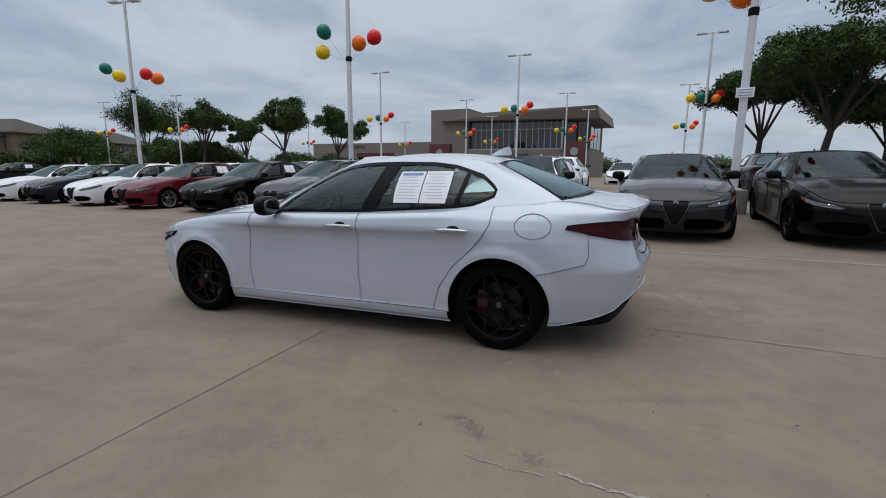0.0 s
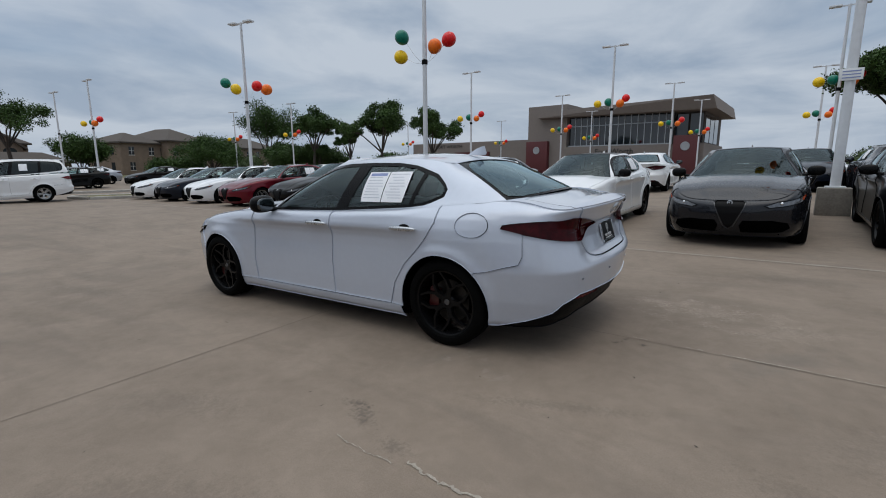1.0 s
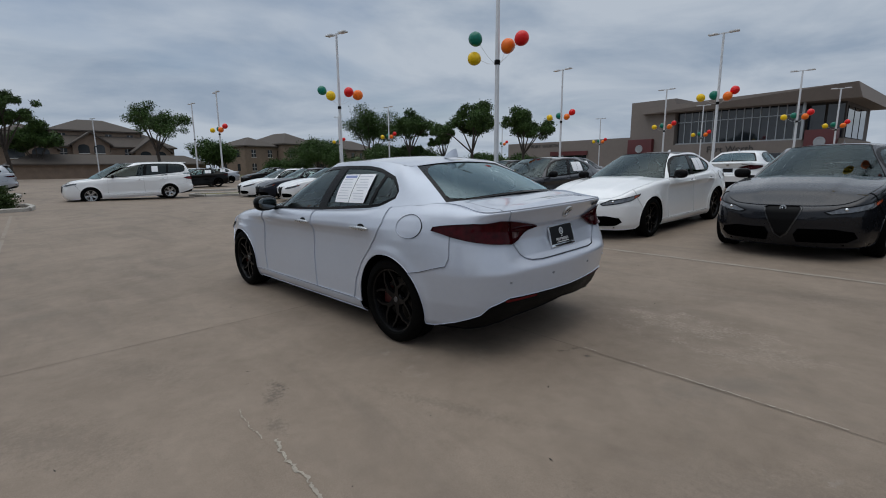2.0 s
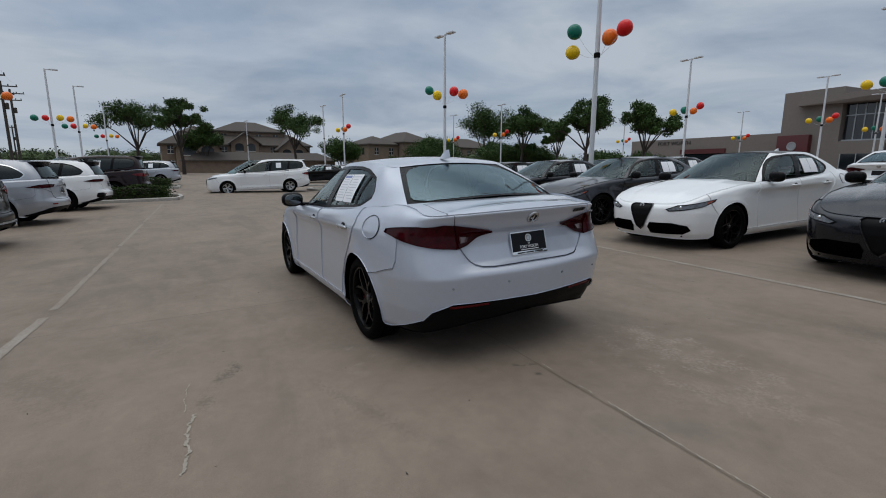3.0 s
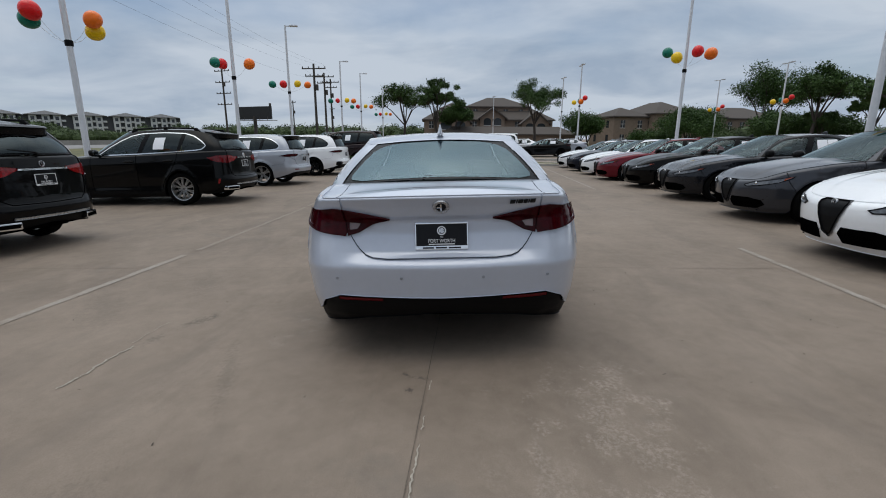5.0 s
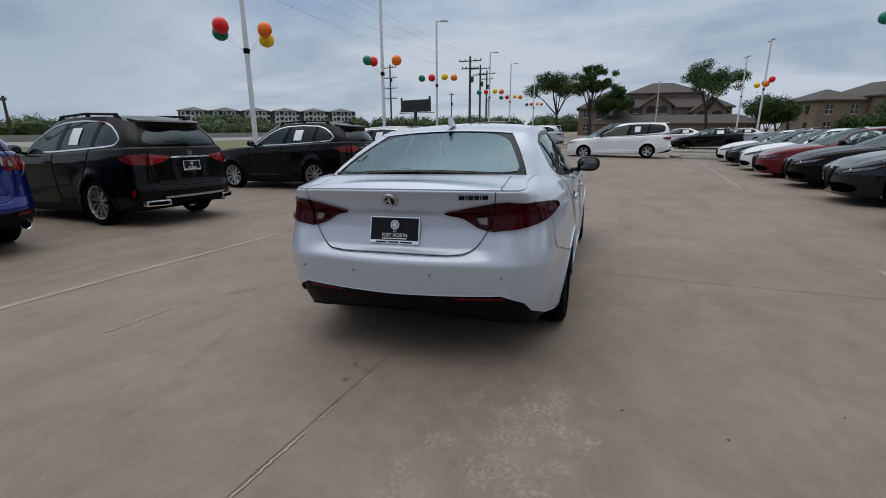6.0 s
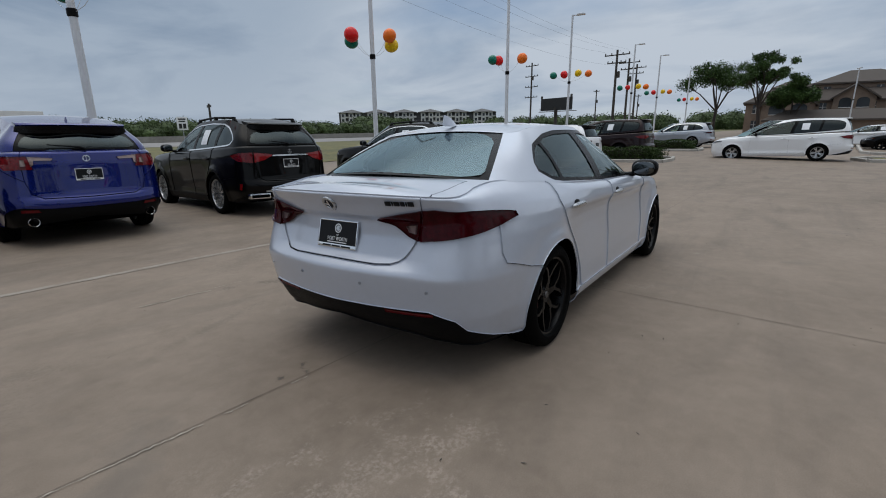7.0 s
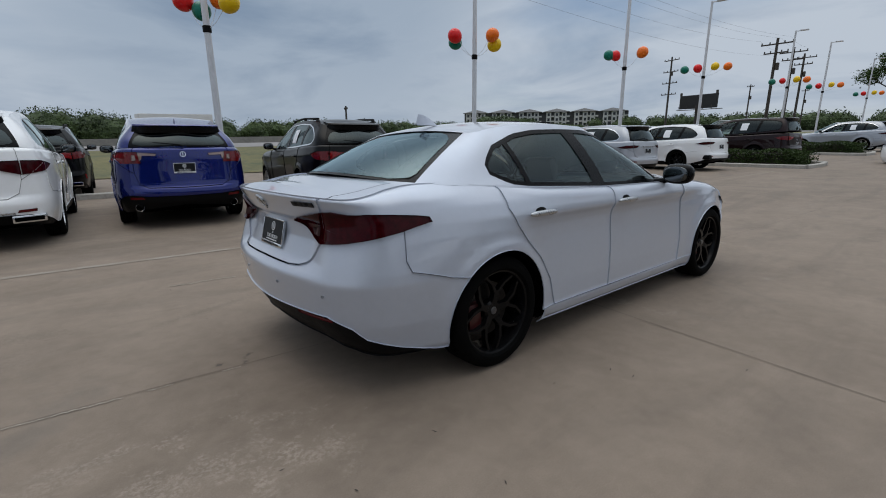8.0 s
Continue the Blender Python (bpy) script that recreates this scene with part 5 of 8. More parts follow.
M["concrete"] = concrete_material()
M["joint"] = material("dark_joint", (0.118, 0.094, 0.073), 0.9, 0, 0.4, 5)
M["line"] = material("worn_white_line", (0.36, 0.325, 0.28), 0.8, 0, 0.18, 5, tint=(0.215, 0.172, 0.135))
M["faint_line"] = material("faint_white_line", (0.29, 0.25, 0.205), 0.8, 0, 0.18, 3, tint=(0.215, 0.172, 0.135))
M["crack"] = material("pale_crack_filler", (0.33, 0.295, 0.245), 0.85, 0, 0.25, 9)
M["grass"] = material("mown_grass", (0.062, 0.078, 0.018), 0.9, 0, 0.35, 0.35, 0.4, 30, tint=(0.17, 0.145, 0.055))
M["asphalt"] = material("pale_road", (0.21, 0.20, 0.195), 0.85, 0, 0.12, 0.5)
M["kerb"] = material("kerb_concrete", (0.36, 0.34, 0.31), 0.8, 0, 0.2, 2, 0.2, 40)
M["footing"] = material("grey_concrete_footing", (0.17, 0.155, 0.135), 0.85, 0, 0.25, 3, 0.3, 40)
M["bark"] = material("dark_bark", (0.045, 0.036, 0.03), 0.9, 0, 0.3, 4, 0.5, 20)
M["leaf"] = material("oak_leaf", (0.025, 0.052, 0.012), 0.6, 0, 0.4, 0.9, tint=(0.058, 0.112, 0.025), spec=0.2)
M["leaf_far"] = material("far_leaf", (0.028, 0.052, 0.014), 0.8, 0, 0.4, 0.25, tint=(0.068, 0.105, 0.03))
M["hedge"] = material("hedge_leaf", (0.020, 0.038, 0.009), 0.6, 0, 0.4, 3, tint=(0.044, 0.074, 0.018), spec=0.15)


def axis_values():
    near = list(np.arange(-60, -20, 2.5)) + list(np.arange(-20, 20, 1.25)) + list(np.arange(20, 61, 2.5))
    far, d = [], 2.5
    x = 60.0
    while x < 3500:
        d *= 1.35
        x += d
        far.append(x)
    return np.array([-v for v in far[::-1]] + near + far)


def build_ground():
    a = axis_values()
    X, Y = np.meshgrid(a, a)
    Z = ground_z(X, Y)
    n = len(a)
    verts = np.stack([X.ravel(), Y.ravel(), Z.ravel()], -1)
    faces = [(j * n + i, j * n + i + 1, (j + 1) * n + i + 1, (j + 1) * n + i) for j in range(n - 1) for i in range(n - 1)]
    ob = mesh_object("ground", verts, faces, M["concrete"])
    return tagged(ob, "worn tan concrete car park ground with stains", "ground", kind="structure")


def strip_on_ground(name, pts, width, mat, label, category, lift=0.004, kind="structure", wobble=0.0, step=0.5):
    """A band laid on the ground along a line."""
    p = np.array(pts, float)
    ln = np.r_[0, np.cumsum(np.hypot(*np.diff(p, axis=0).T))]
    t = np.linspace(0, ln[-1], max(2, int(ln[-1] / step) + 1))
    q = np.stack([np.interp(t, ln, p[:, i]) for i in (0, 1)], -1)
    d = np.gradient(q, axis=0)
    d /= np.linalg.norm(d, axis=1, keepdims=True)
    nrm = np.stack([-d[:, 1], d[:, 0]], -1)
    rnd = np.random.RandomState(int(abs(p.sum()) * 100) % 9999)
    w = width / 2 * (1 + wobble * rnd.uniform(-1, 1, len(q)))
    if wobble:
        q = q + nrm * (rnd.uniform(-1, 1, len(q)) * width * wobble)[:, None]
    verts = []
    for s_ in (-1, 1):
        e = q + nrm * (s_ * w)[:, None]
        verts.append(np.stack([e[:, 0], e[:, 1], ground_z(e[:, 0], e[:, 1]) + lift], -1))
    m = len(q)
    faces = [(i + 1, i, m + i, m + i + 1) for i in range(m - 1)]
    ob = mesh_object(name, np.vstack(verts), faces, mat)
    return tagged(ob, label, category, kind=kind)


build_ground()
# joints in the concrete
strip_on_ground("slab_joint", [(9.0, -0.66), (2.2, -0.17), (0.76, -0.075), (-1.4, 0.07), (-12, 0.75), (-30, 2.0)], 0.0045, M["joint"], "dark sawn joint in the concrete", "joint", step=0.25, wobble=0.25)
strip_on_ground("slab_joint", [(-1.62, -6.0), (-1.54, -3.05), (-1.44, -1.0), (-1.33, 0.77), (-1.14, 2.4), (-0.9, 5.5), (-0.5, 10)], 0.0055, M["joint"], "dark sawn joint in the concrete", "joint", step=0.25, wobble=0.25)
for xj in (-11.5, -21.5):
    strip_on_ground("slab_joint", [(xj, -10), (xj + 0.5, 0), (xj + 0.9, 8)], 0.012, M["joint"], "dark sawn joint in the concrete", "joint", step=0.5, wobble=0.2)
# a jagged crack packed with pale grit, and grit along the joint
strip_on_ground("crack", [(0.60, -2.12), (0.65, -2.125), (0.70, -2.15), (0.755, -2.14), (0.80, -2.165), (0.86, -2.15), (0.91, -2.17), (0.96, -2.145), (1.0, -2.16), (1.07, -2.165), (1.17, -2.19)], 0.013, M["crack"], "jagged pale crack in the concrete", "crack", step=0.012, wobble=0.6)
strip_on_ground("crack", [(0.16, -2.13), (0.25, -2.155), (0.33, -2.15), (0.40, -2.168), (0.47, -2.155), (0.545, -2.168)], 0.005, M["crack"], "thin pale crack in the concrete", "crack", step=0.012, wobble=0.9)
for x0, x1 in ((1.15, 1.25), (1.5, 1.62), (1.72, 2.6)):
    strip_on_ground("crack", [(x0, 0.012 - 0.075 * x0), (x1, 0.012 - 0.075 * x1)], 0.006, M["crack"], "pale grit along the slab joint", "crack", step=0.015, wobble=0.8, lift=0.006)


def debris():
    rnd = np.random.RandomState(3)
    fixed = [(-0.955, 1.836), (-0.438, 1.35), (-0.46, 1.474), (-0.07, 1.24), (0.468, -1.208), (1.107, -1.057), (1.683, -1.329), (-1.0, 1.852), (-0.98, 2.461), (1.128, 1.251), (1.237, 1.675), (1.568, 2.02)]
    pts = fixed + [tuple(p) for p in rnd.uniform((-9, -6), (5, 5), (150, 2)) if not (-3.8 < p[0] < 1.2 and abs(p[1]) < 1.1)]
    verts, faces = [], []
    for x, y in pts:
        a, ln_, w = rnd.uniform(0, 6.28), rnd.uniform(0.005, 0.016), rnd.uniform(0.002, 0.005)
        c, s_ = math.cos(a), math.sin(a)
        k = len(verts)
        z = gz(x, y) + 0.002
        for u, v, h in ((-1, 0, 0.0), (0, -1, 0.003), (1, 0, 0.006), (0, 1, 0.002)):
            verts.append((x + c * u * ln_ - s_ * v * w, y + s_ * u * ln_ + c * v * w, z + h))
        faces.append((k, k + 1, k + 2, k + 3))
    ob = mesh_object("dry_leaves", verts, faces, M["bark"], smooth=False)
    tagged(ob, "small dry leaves and twigs scattered on the concrete", "debris", kind="stuff")


debris()
# painted bay lines
SOUTH_LINE = np.array([(-20.0, -2.5), (-6.0, -3.17), (-2.5, -3.28), (0.5, -3.49), (8.0, -3.88)])
for x0, x1 in ((8, -2.2), (-2.5, -6.9), (-7.1, -10.8), (-11.2, -17.5)):
    strip_on_ground("painted_line", [(x, float(np.interp(x, *SOUTH_LINE.T))) for x in np.linspace(x0, x1, 9)], 0.085 if x0 > 0 else 0.07, M["line"] if x0 > 0 else M["faint_line"], "worn white painted line on the concrete", "line", step=0.12, wobble=0.12)
for x0, x1 in ((8, -2.0), (-9.6, -23)):
    strip_on_ground("painted_line", [(x0, 3.46 - 0.09 * x0), (x1, 3.46 - 0.09 * x1)], 0.068, M["line"], "worn white painted line on the concrete", "line", step=0.12, wobble=0.12)

# ---- placing the cars ----
SUV_FRONT_SECTIONS = [
    (("u", 0.0), [(0.18, -0.14), (0.28, -0.06), (0.4, -0.01), (0.6, 0), (0.75, -0.02), (0.9, -0.08)]),
    (("x", -2.8), [(0.18, -0.06), (0.34, -0.02), (0.6, 0), (0.85, 0), (0.93, -0.015), (1.02, -0.06)]),
    (("x", -2.0), [(0.18, -0.10), (0.26, -0.04), (0.34, -0.03), (0.45, -0.04), (0.65, -0.02), (0.9, 0), (0.93, -0.008), (1.08, -0.03)]),
    (("x", -0.6), [(0.18, -0.10), (0.26, -0.04), (0.34, -0.03), (0.45, -0.04), (0.65, -0.02), (0.92, 0), (0.95, -0.008), (1.10, -0.03)]),
]
SUV_REAR_SECTIONS = [
    (("x", 0.05), [(0.18, -0.08), (0.3, -0.03), (0.5, -0.005), (0.8, 0), (0.97, -0.01), (1.13, -0.05)]),
    (("x", 0.8), [(0.18, -0.14), (0.3, -0.06), (0.45, -0.01), (0.6, 0), (0.75, -0.01), (1.0, -0.03), (1.15, -0.07)]),
    (("u", 0.93), [(0.18, -0.2), (0.3, -0.1), (0.42, -0.02), (0.55, 0), (0.60, -0.01), (0.66, -0.06), (0.85, -0.075), (1.0, -0.085), (1.15, -0.11)]),
    (("u", 1.0), [(0.18, -0.2), (0.3, -0.1), (0.42, -0.02), (0.55, 0), (0.60, -0.01), (0.66, -0.06), (0.85, -0.085), (1.0, -0.09), (1.15, -0.11)]),
]
SUV = dict(
    plan=[(-3.77, 0), (-3.74, 0.4), (-3.62, 0.70), (-3.35, 0.88), (-2.85, 0.945), (-2.2, 0.955), (-1.2, 0.96), (-0.4, 0.96), (0.05, 0.965), (0.5, 0.95), (0.88, 0.89), (1.10, 0.70), (1.18, 0.38), (1.20, 0)],
    top=[(-3.85, 0.82), (-3.7, 0.87), (-3.5, 0.94), (-3.2, 0.99), (-2.9, 1.02), (-2.5, 1.045), (-2.1, 1.06), (-1.2, 1.075), (-0.4, 1.10), (0, 1.12), (0.5, 1.14), (0.9, 1.15), (1.3, 1.15)],
    sections=SUV_FRONT_SECTIONS + SUV_REAR_SECTIONS,
    z0=0.17, arches=[(-2.82, 0.37, 0.405), (0.0, 0.37, 0.405)], tyre_r=0.378, rim_r=0.275, wheel="five", rim_mat="alloy", track=0.83,
    half_width=0.955, sill=0.34, doors=(-2.15, -1.02, -0.04), handles=(-1.2, -0.25), handle_z=0.94, coarse=1.3, sill_mat="plastic", trim_mat="chrome",
    nose_x=-3.35, lamp_z=0.86, seam_rear=48,
    rear_seam=[(0.40, 0.66), (0.74, 0.70), (0.80, 0.76), (0.80, 0.98)], bumper_z=0.72, meet=0.11, lid_name="tailgate",
    lid=[(0, 0.625), (0.52, 0.635), (0.64, 0.70), (0.69, 0.82), (0.70, 1.0), (0.70, 1.15)],
    diffuser=dict(rear=[(0, 0.44), (0.5, 0.44), (0.72, 0.435)], side=[(1.0, 0.41), (0.88, 0.36), (0.65, 0.30), (0.46, 0.255), (0.39, 0.255)]),
    crown=[(-3.75, 0.0), (-3.4, 0.045), (-2.6, 0.05), (-2.0, 0.04), (1.2, 0.0)], cowl_x=-2.4, deck_x=None,
    ring_low=[(-2.57, 0, 1.075), (-2.46, 0.45, 1.07), (-2.12, 0.845, 1.05), (-1.6, 0.878, 1.06), (-1.0, 0.882, 1.073), (-0.3, 0.882, 1.10), (0.42, 0.865, 1.13), (0.90, 0.735, 1.142), (1.07, 0, 1.145)],
    ring_top=[(-1.55, 0, 1.665), (-1.45, 0.42, 1.645), (-1.25, 0.60, 1.612), (-1.0, 0.63, 1.635), (-0.5, 0.635, 1.65), (0, 0.63, 1.64), (0.42, 0.61, 1.612), (0.66, 0.56, 1.585), (0.80, 0, 1.615)],
    glass_u=(0.238, 0.884), bulge=0.035, roof_k=0.10, rear_glass="glass_dark", privacy=True, rear_glass_v=(0.10, 0.73), header=0.25,
    dlo=[(-2.02, 1.075), (-1.7, 1.29), (-1.45, 1.43), (-1.2, 1.54), (-0.95, 1.585), (-0.4, 1.60), (0.1, 1.57), (0.35, 1.50), (0.56, 1.37), (0.64, 1.27), (0.56, 1.18), (0.42, 1.155), (-0.3, 1.118), (-1.0, 1.092)],
    dlo_corners=[(-2.02, 1.075), (-1.2, 1.54), (0.35, 1.50), (0.42, 1.155)],
    pillars=[((-0.98, 1.09), (-0.80, 1.59), 0.11), ((-0.02, 1.13), (0.08, 1.57), 0.09)],
    mirror=(-1.95, 1.12), mirror_mat="gloss_black", cabin=dict(rows=(-1.35, -0.4), dash=-2.05, dash_z=1.05, lift=0.12, tail=0.9),
    sheets=((-0.62, 1.20), (-0.36, 1.47)),
    labels={"tail_lamp": "red tail lamp lens"},
    patches=[
        ("tail_lamp", "pair", [("S", 0.66, 0.99), ("S", 0.90, 1.035), ("R", 0.72, 1.04), ("R", 0.72, 0.885), ("S", 0.90, 0.90), ("S", 0.78, 0.93)], "lens_mid", 0.006),
        ("inner_tail_lamp", "pair", [("R", 0.70, 1.04), ("R", 0.36, 1.00), ("R", 0.38, 0.965), ("R", 0.50, 0.92), ("R", 0.70, 0.885)], "lens_bright", 0.008),
        ("headlight", "pair", [("F", 0.42, 0.80), ("F", 0.66, 0.86), ("S", -3.25, 0.90), ("S", -3.28, 0.86), ("F", 0.66, 0.78)], "lens_clear", 0.006),
        ("grille", "join", [("F", 0, 0.80), ("F", 0.40, 0.80), ("F", 0.30, 0.55), ("F", 0, 0.52)], "plastic", 0.005),
        ("chrome_bar", "join", [("R", 0, 0.965), ("R", 0.37, 0.965), ("R", 0.36, 0.990), ("R", 0, 0.993)], "chrome", 0.012),
        ("chrome_strip", "join", [("R", 0, 0.44), ("R", 0.56, 0.445), ("R", 0.56, 0.472), ("R", 0, 0.472)], "alloy", 0.016),
        ("rear_reflector", "pair", [("R", 0.60, 0.50), ("R", 0.74, 0.50), ("R", 0.74, 0.53), ("R", 0.60, 0.53)], "lens_bright", 0.004),
    ],
)


def exhaust(root, x, y, z, w=0.05, mat="gloss_black"):
    bm = bmesh.new()
    m = Matrix.Translation((x, y, z)) @ Matrix.Rotation(radians(90), 4, "Y")
    revolve_bm(bm, [(w * 0.84, -0.1), (w * 0.84, 0.0), (w * 0.93, 0.006), (w, 0.0), (w, -0.14)], m, 24)
    ob = part("exhaust_tip", bm, M[mat], root)
    part("exhaust_bore", revolve_bm(bmesh.new(), [(0.001, -0.06), (w * 0.84, -0.06)], m, 24), M["liner"], ob)


def shark_fin(root, x, z, mat):
    bm = bmesh.new()
    n = 8
    rows = []
    for k in range(n + 1):
        t = k / n
        h = 0.062 * (1 - abs(1 - 1.12 * t) ** 1.6) if t < 0.9 else 0.062 * (1 - ((t - 0.9) / 0.1) ** 2) * 0.99
        xx = x - 0.10 + 0.17 * t
        w = 0.022 * (1 - (2 * t - 1) ** 2) + 0.004
        rows.append([bm.verts.new((xx, -w, z - 0.012)), bm.verts.new((xx + 0.01, -w * 0.25, z + max(0.002, h))), bm.verts.new((xx + 0.01, w * 0.25, z + max(0.002, h))), bm.verts.new((xx, w, z - 0.012))])
    for a, b in zip(rows, rows[1:]):
        for k in range(3):
            bm.faces.new((a[k], b[k], b[k + 1], a[k + 1]))
    bm.faces.new(rows[-1])
    part("aerial_fin", bm, mat, root)


def finish_saloon(root, low, paint_mat, front_plate=False):
    p, up = at_body(low, 1.0, 0.968)
    d = Vector((up.z, 0, -up.x))
    round_badge(root, p, d, 0.048, "round chrome badge on the boot")
    rear_plate(root, low, 0.79)
    # a row of small dark slabs where the car's name stands on the boot
    p, up = at_body(low, low.u_rear(0.475), 0.985)
    rot = Matrix(((0, 0, 1, 0), (1, 0, 0, 0), (0, 1, 0, 0), (0, 0, 0, 1)))
    q, _ = at_body(low, low.u_rear(0.55), 0.985)
    yaw = math.atan2(q.x - p.x, q.y - p.y)
    m = Matrix.Translation(p + Vector((0.004, 0, 0))) @ Matrix.Rotation(-yaw, 4, "Z") @ Matrix.Rotation(math.atan2(up.x, up.z), 4, "Y") @ rot
    x = -0.077
    for w in (0.031, 0.007, 0.029, 0.023, 0.007, 0.031):
        bm = box(x, x + w, -0.013, 0.013, -0.002, 0.003, 0.001)
        bmesh.ops.transform(bm, matrix=m, verts=bm.verts)
        part("name_bar", bm, M["plate"], root)
        x += w + 0.0055
    for y in (-0.5, 0.5):
        exhaust(root, 0.80, y, 0.355, 0.042)
    shark_fin(root, -0.19, 1.402, paint_mat)
    # front badge
    p, up = at_body(low, 0.0, 0.645)
    round_badge(root, p + Vector((-0.012, 0, 0)), Vector((-1, 0, 0.1)), 0.036, "small round chrome badge over the grille")
    # headlight projectors
    for sd in (1, -1):
        p, up = at_body(low, low.u_front(0.60), 0.636)
        bm = ball_bm(bmesh.new(), (p.x - 0.002, sd * p.y, p.z), (0.022, 0.022, 0.022), 14, 8)
        part("projector_lens", bm, M["chrome"], root)


def repaint(root, mat):
    for o in root.children_recursive:
        for slot in o.material_slots:
            if slot.material and slot.material.name.startswith("car_paint"):
                slot.link = "OBJECT"
                slot.material = mat


def swap_material(root, part_name, old, mat):
    for o in root.children_recursive:
        if o.name.split(".")[0] == part_name:
            for slot in o.material_slots:
                slot.link = "OBJECT"
                slot.material = mat


main_spec = dict(SALOON, sheet_print=True, fine=0.016, handle_mat="alloy")
main_car, low_s, house_s, top_s = build_car("saloon_car", main_spec, M["silver_white"])
finish_saloon(main_car, low_s, M["silver_white"])
tagged(main_car, "silver-white four-door saloon car with black wheels on concrete", "car")

other, low_o, _, _ = build_car("saloon_car", dict(SALOON, coarse=1.4, calipers=False, patches=TAIL_PATCHES + FRONT_PATCHES + [SIDE_MARKER]), M["dark_grey"])
finish_saloon(other, low_o, M["dark_grey"])
NORTH = [(1.60, 4.88, "dark_grey", "dark grey"), (-1.27, 4.98, "white", "white"), (-4.36, 5.75, "grey", "grey"), (-7.36, 6.05, "dark_grey", "dark grey"), (-10.26, 6.28, "black", "black"),
         (-13.25, 6.38, "red", "dark red"), (-16.15, 6.68, "white", "white"), (-18.9, 6.88, "navy", "dark navy"), (-21.75, 7.1, "white", "white"), (4.15, 4.85, "black", "black")]


def place_car(proto, first, x, y, turn, colour, label, group):
    m = Matrix.Translation((x, y, gz(x, y))) @ Matrix.Rotation(radians(turn), 4, "Z")
    if first:
        proto.matrix_basis = m
        ob = proto
    else:
        ob = copy_thing(proto, m)
    repaint(ob, M[colour])
    return tagged(ob, label, "car", group)


for i, (x, y, colour, word) in reversed(list(enumerate(NORTH))):
    a = radians(87)
    cx, cy = x + 2.82 * math.cos(a), y + 2.82 * math.sin(a)
    ob = place_car(other, i == 0, cx, cy, 87, colour, f"{word} four-door saloon car parked nose out in a row", "saloon cars in the row")
    if i == 1:
        swap_material(ob, "roof", None, M["gloss_black"])
        tagged(ob, "white four-door saloon car with a black roof")
    if i == 5 or i == 4:
        swap_material(ob, "rim", None, M["alloy"])



def suv_patches(*changes):
    """The SUV's patches with some replaced or left out (None)."""
    new_ones = dict(changes)
    out = [new_ones.get(p[0], p) for p in SUV["patches"]]
    return [p for p in out if p]


def wiper(root, z=1.17):
    bm = tube_bm(bmesh.new(), [(1.075, 0.02, z), (1.085, -0.04, z + 0.03), (1.065, -0.38, z + 0.075)], [0.022, 0.015, 0.008], 6)
    part("rear_wiper", bm, M["plastic"], root)


def spoiler(root, x0, x1, z, w, mat, drop=0.125):
    """A roof spoiler whose rear face is a black panel over the window."""
    bm, face = bmesh.new(), bmesh.new()
    rows, rear = [], []
    n = 12
    for k in range(n + 1):
        y = -w + 2 * w * k / n
        e = 1 - abs(2 * k / n - 1) ** 4
        xx = x0 + (x1 - x0) * (0.55 + 0.45 * e)
        rows.append([bm.verts.new(p) for p in ((x0, y, z + 0.005), (xx - 0.03, y, z + 0.004), (xx, y, z - 0.018), (xx - 0.02, y, z - 0.034), (x0, y, z - 0.04))])
        rear.append([face.verts.new(p) for p in ((xx - 0.022, y, z - 0.030), (xx - 0.045, y * 1.05, z - drop), (xx - 0.12, y * 1.05, z - drop), (x0 + 0.02, y, z - 0.05))])
    for grid, mesh, m in ((rows, bm, 5), (rear, face, 4)):
        for p, q in zip(grid, grid[1:]):
            for k in range(m):
                mesh.faces.new((p[k], q[k], q[(k + 1) % m], p[(k + 1) % m]))
        mesh.faces.new(grid[0]); mesh.faces.new(grid[-1][::-1])
    sp = part("roof_spoiler", bm, mat, root)
    part("spoiler_panel", face, M["gloss_black"], sp, "gloss black panel under the spoiler")


def roof_rails(root, x0, x1, z, y, mat):
    for sd in (1, -1):
        pts = [(x0, sd * y, z - 0.07), (x0 + 0.08, sd * y, z - 0.005), ((x0 + x1) / 2, sd * (y + 0.02), z + 0.015), (x1 - 0.08, sd * y, z - 0.015), (x1, sd * y, z - 0.075)]
        part("roof_rail", tube_bm(bmesh.new(), pts, 0.02, 8), M[mat], root)
        for x in (x0 + 0.1, (x0 + x1) / 2, x1 - 0.1):
            part("rail_foot", box(x - 0.04, x + 0.04, sd * y - 0.018, sd * y + 0.018, z - 0.085, z), M[mat], root)


def raise_upper(root, dz, fall, x0):
    """A car with a higher waist and a roof that falls away towards its tail."""
    def rise(x, z):
        up = dz * min(1, max(0, (z - 0.70) / 0.25))
        return up - fall * float(smoothstep(x0, 0.9, x)) * float(smoothstep(1.15, 1.6, z))
    for o in root.children_recursive:
        if o.type != "MESH" or o.name.split(".")[0] in ("wheel", "tyre", "rim", "hub_cap", "brake_disc", "caliper", "wheel_arch"):
            continue
        on_plate = o.name.startswith("licence_plate") or o.parent.name.startswith("licence_plate")
        m = o.matrix_basis
        if (m.translation.length > 1e-4) or (o.parent is not root and o.parent.matrix_basis.translation.length > 1e-4):
            if m.translation.z > 0.7:
                m.translation.z += rise(m.translation.x, m.translation.z)
                o.matrix_basis = m
            continue
        for v in o.data.vertices:
            v.co.z += rise(1.2, 0.87) if on_plate else rise(v.co.x, v.co.z)
        o.data.update()


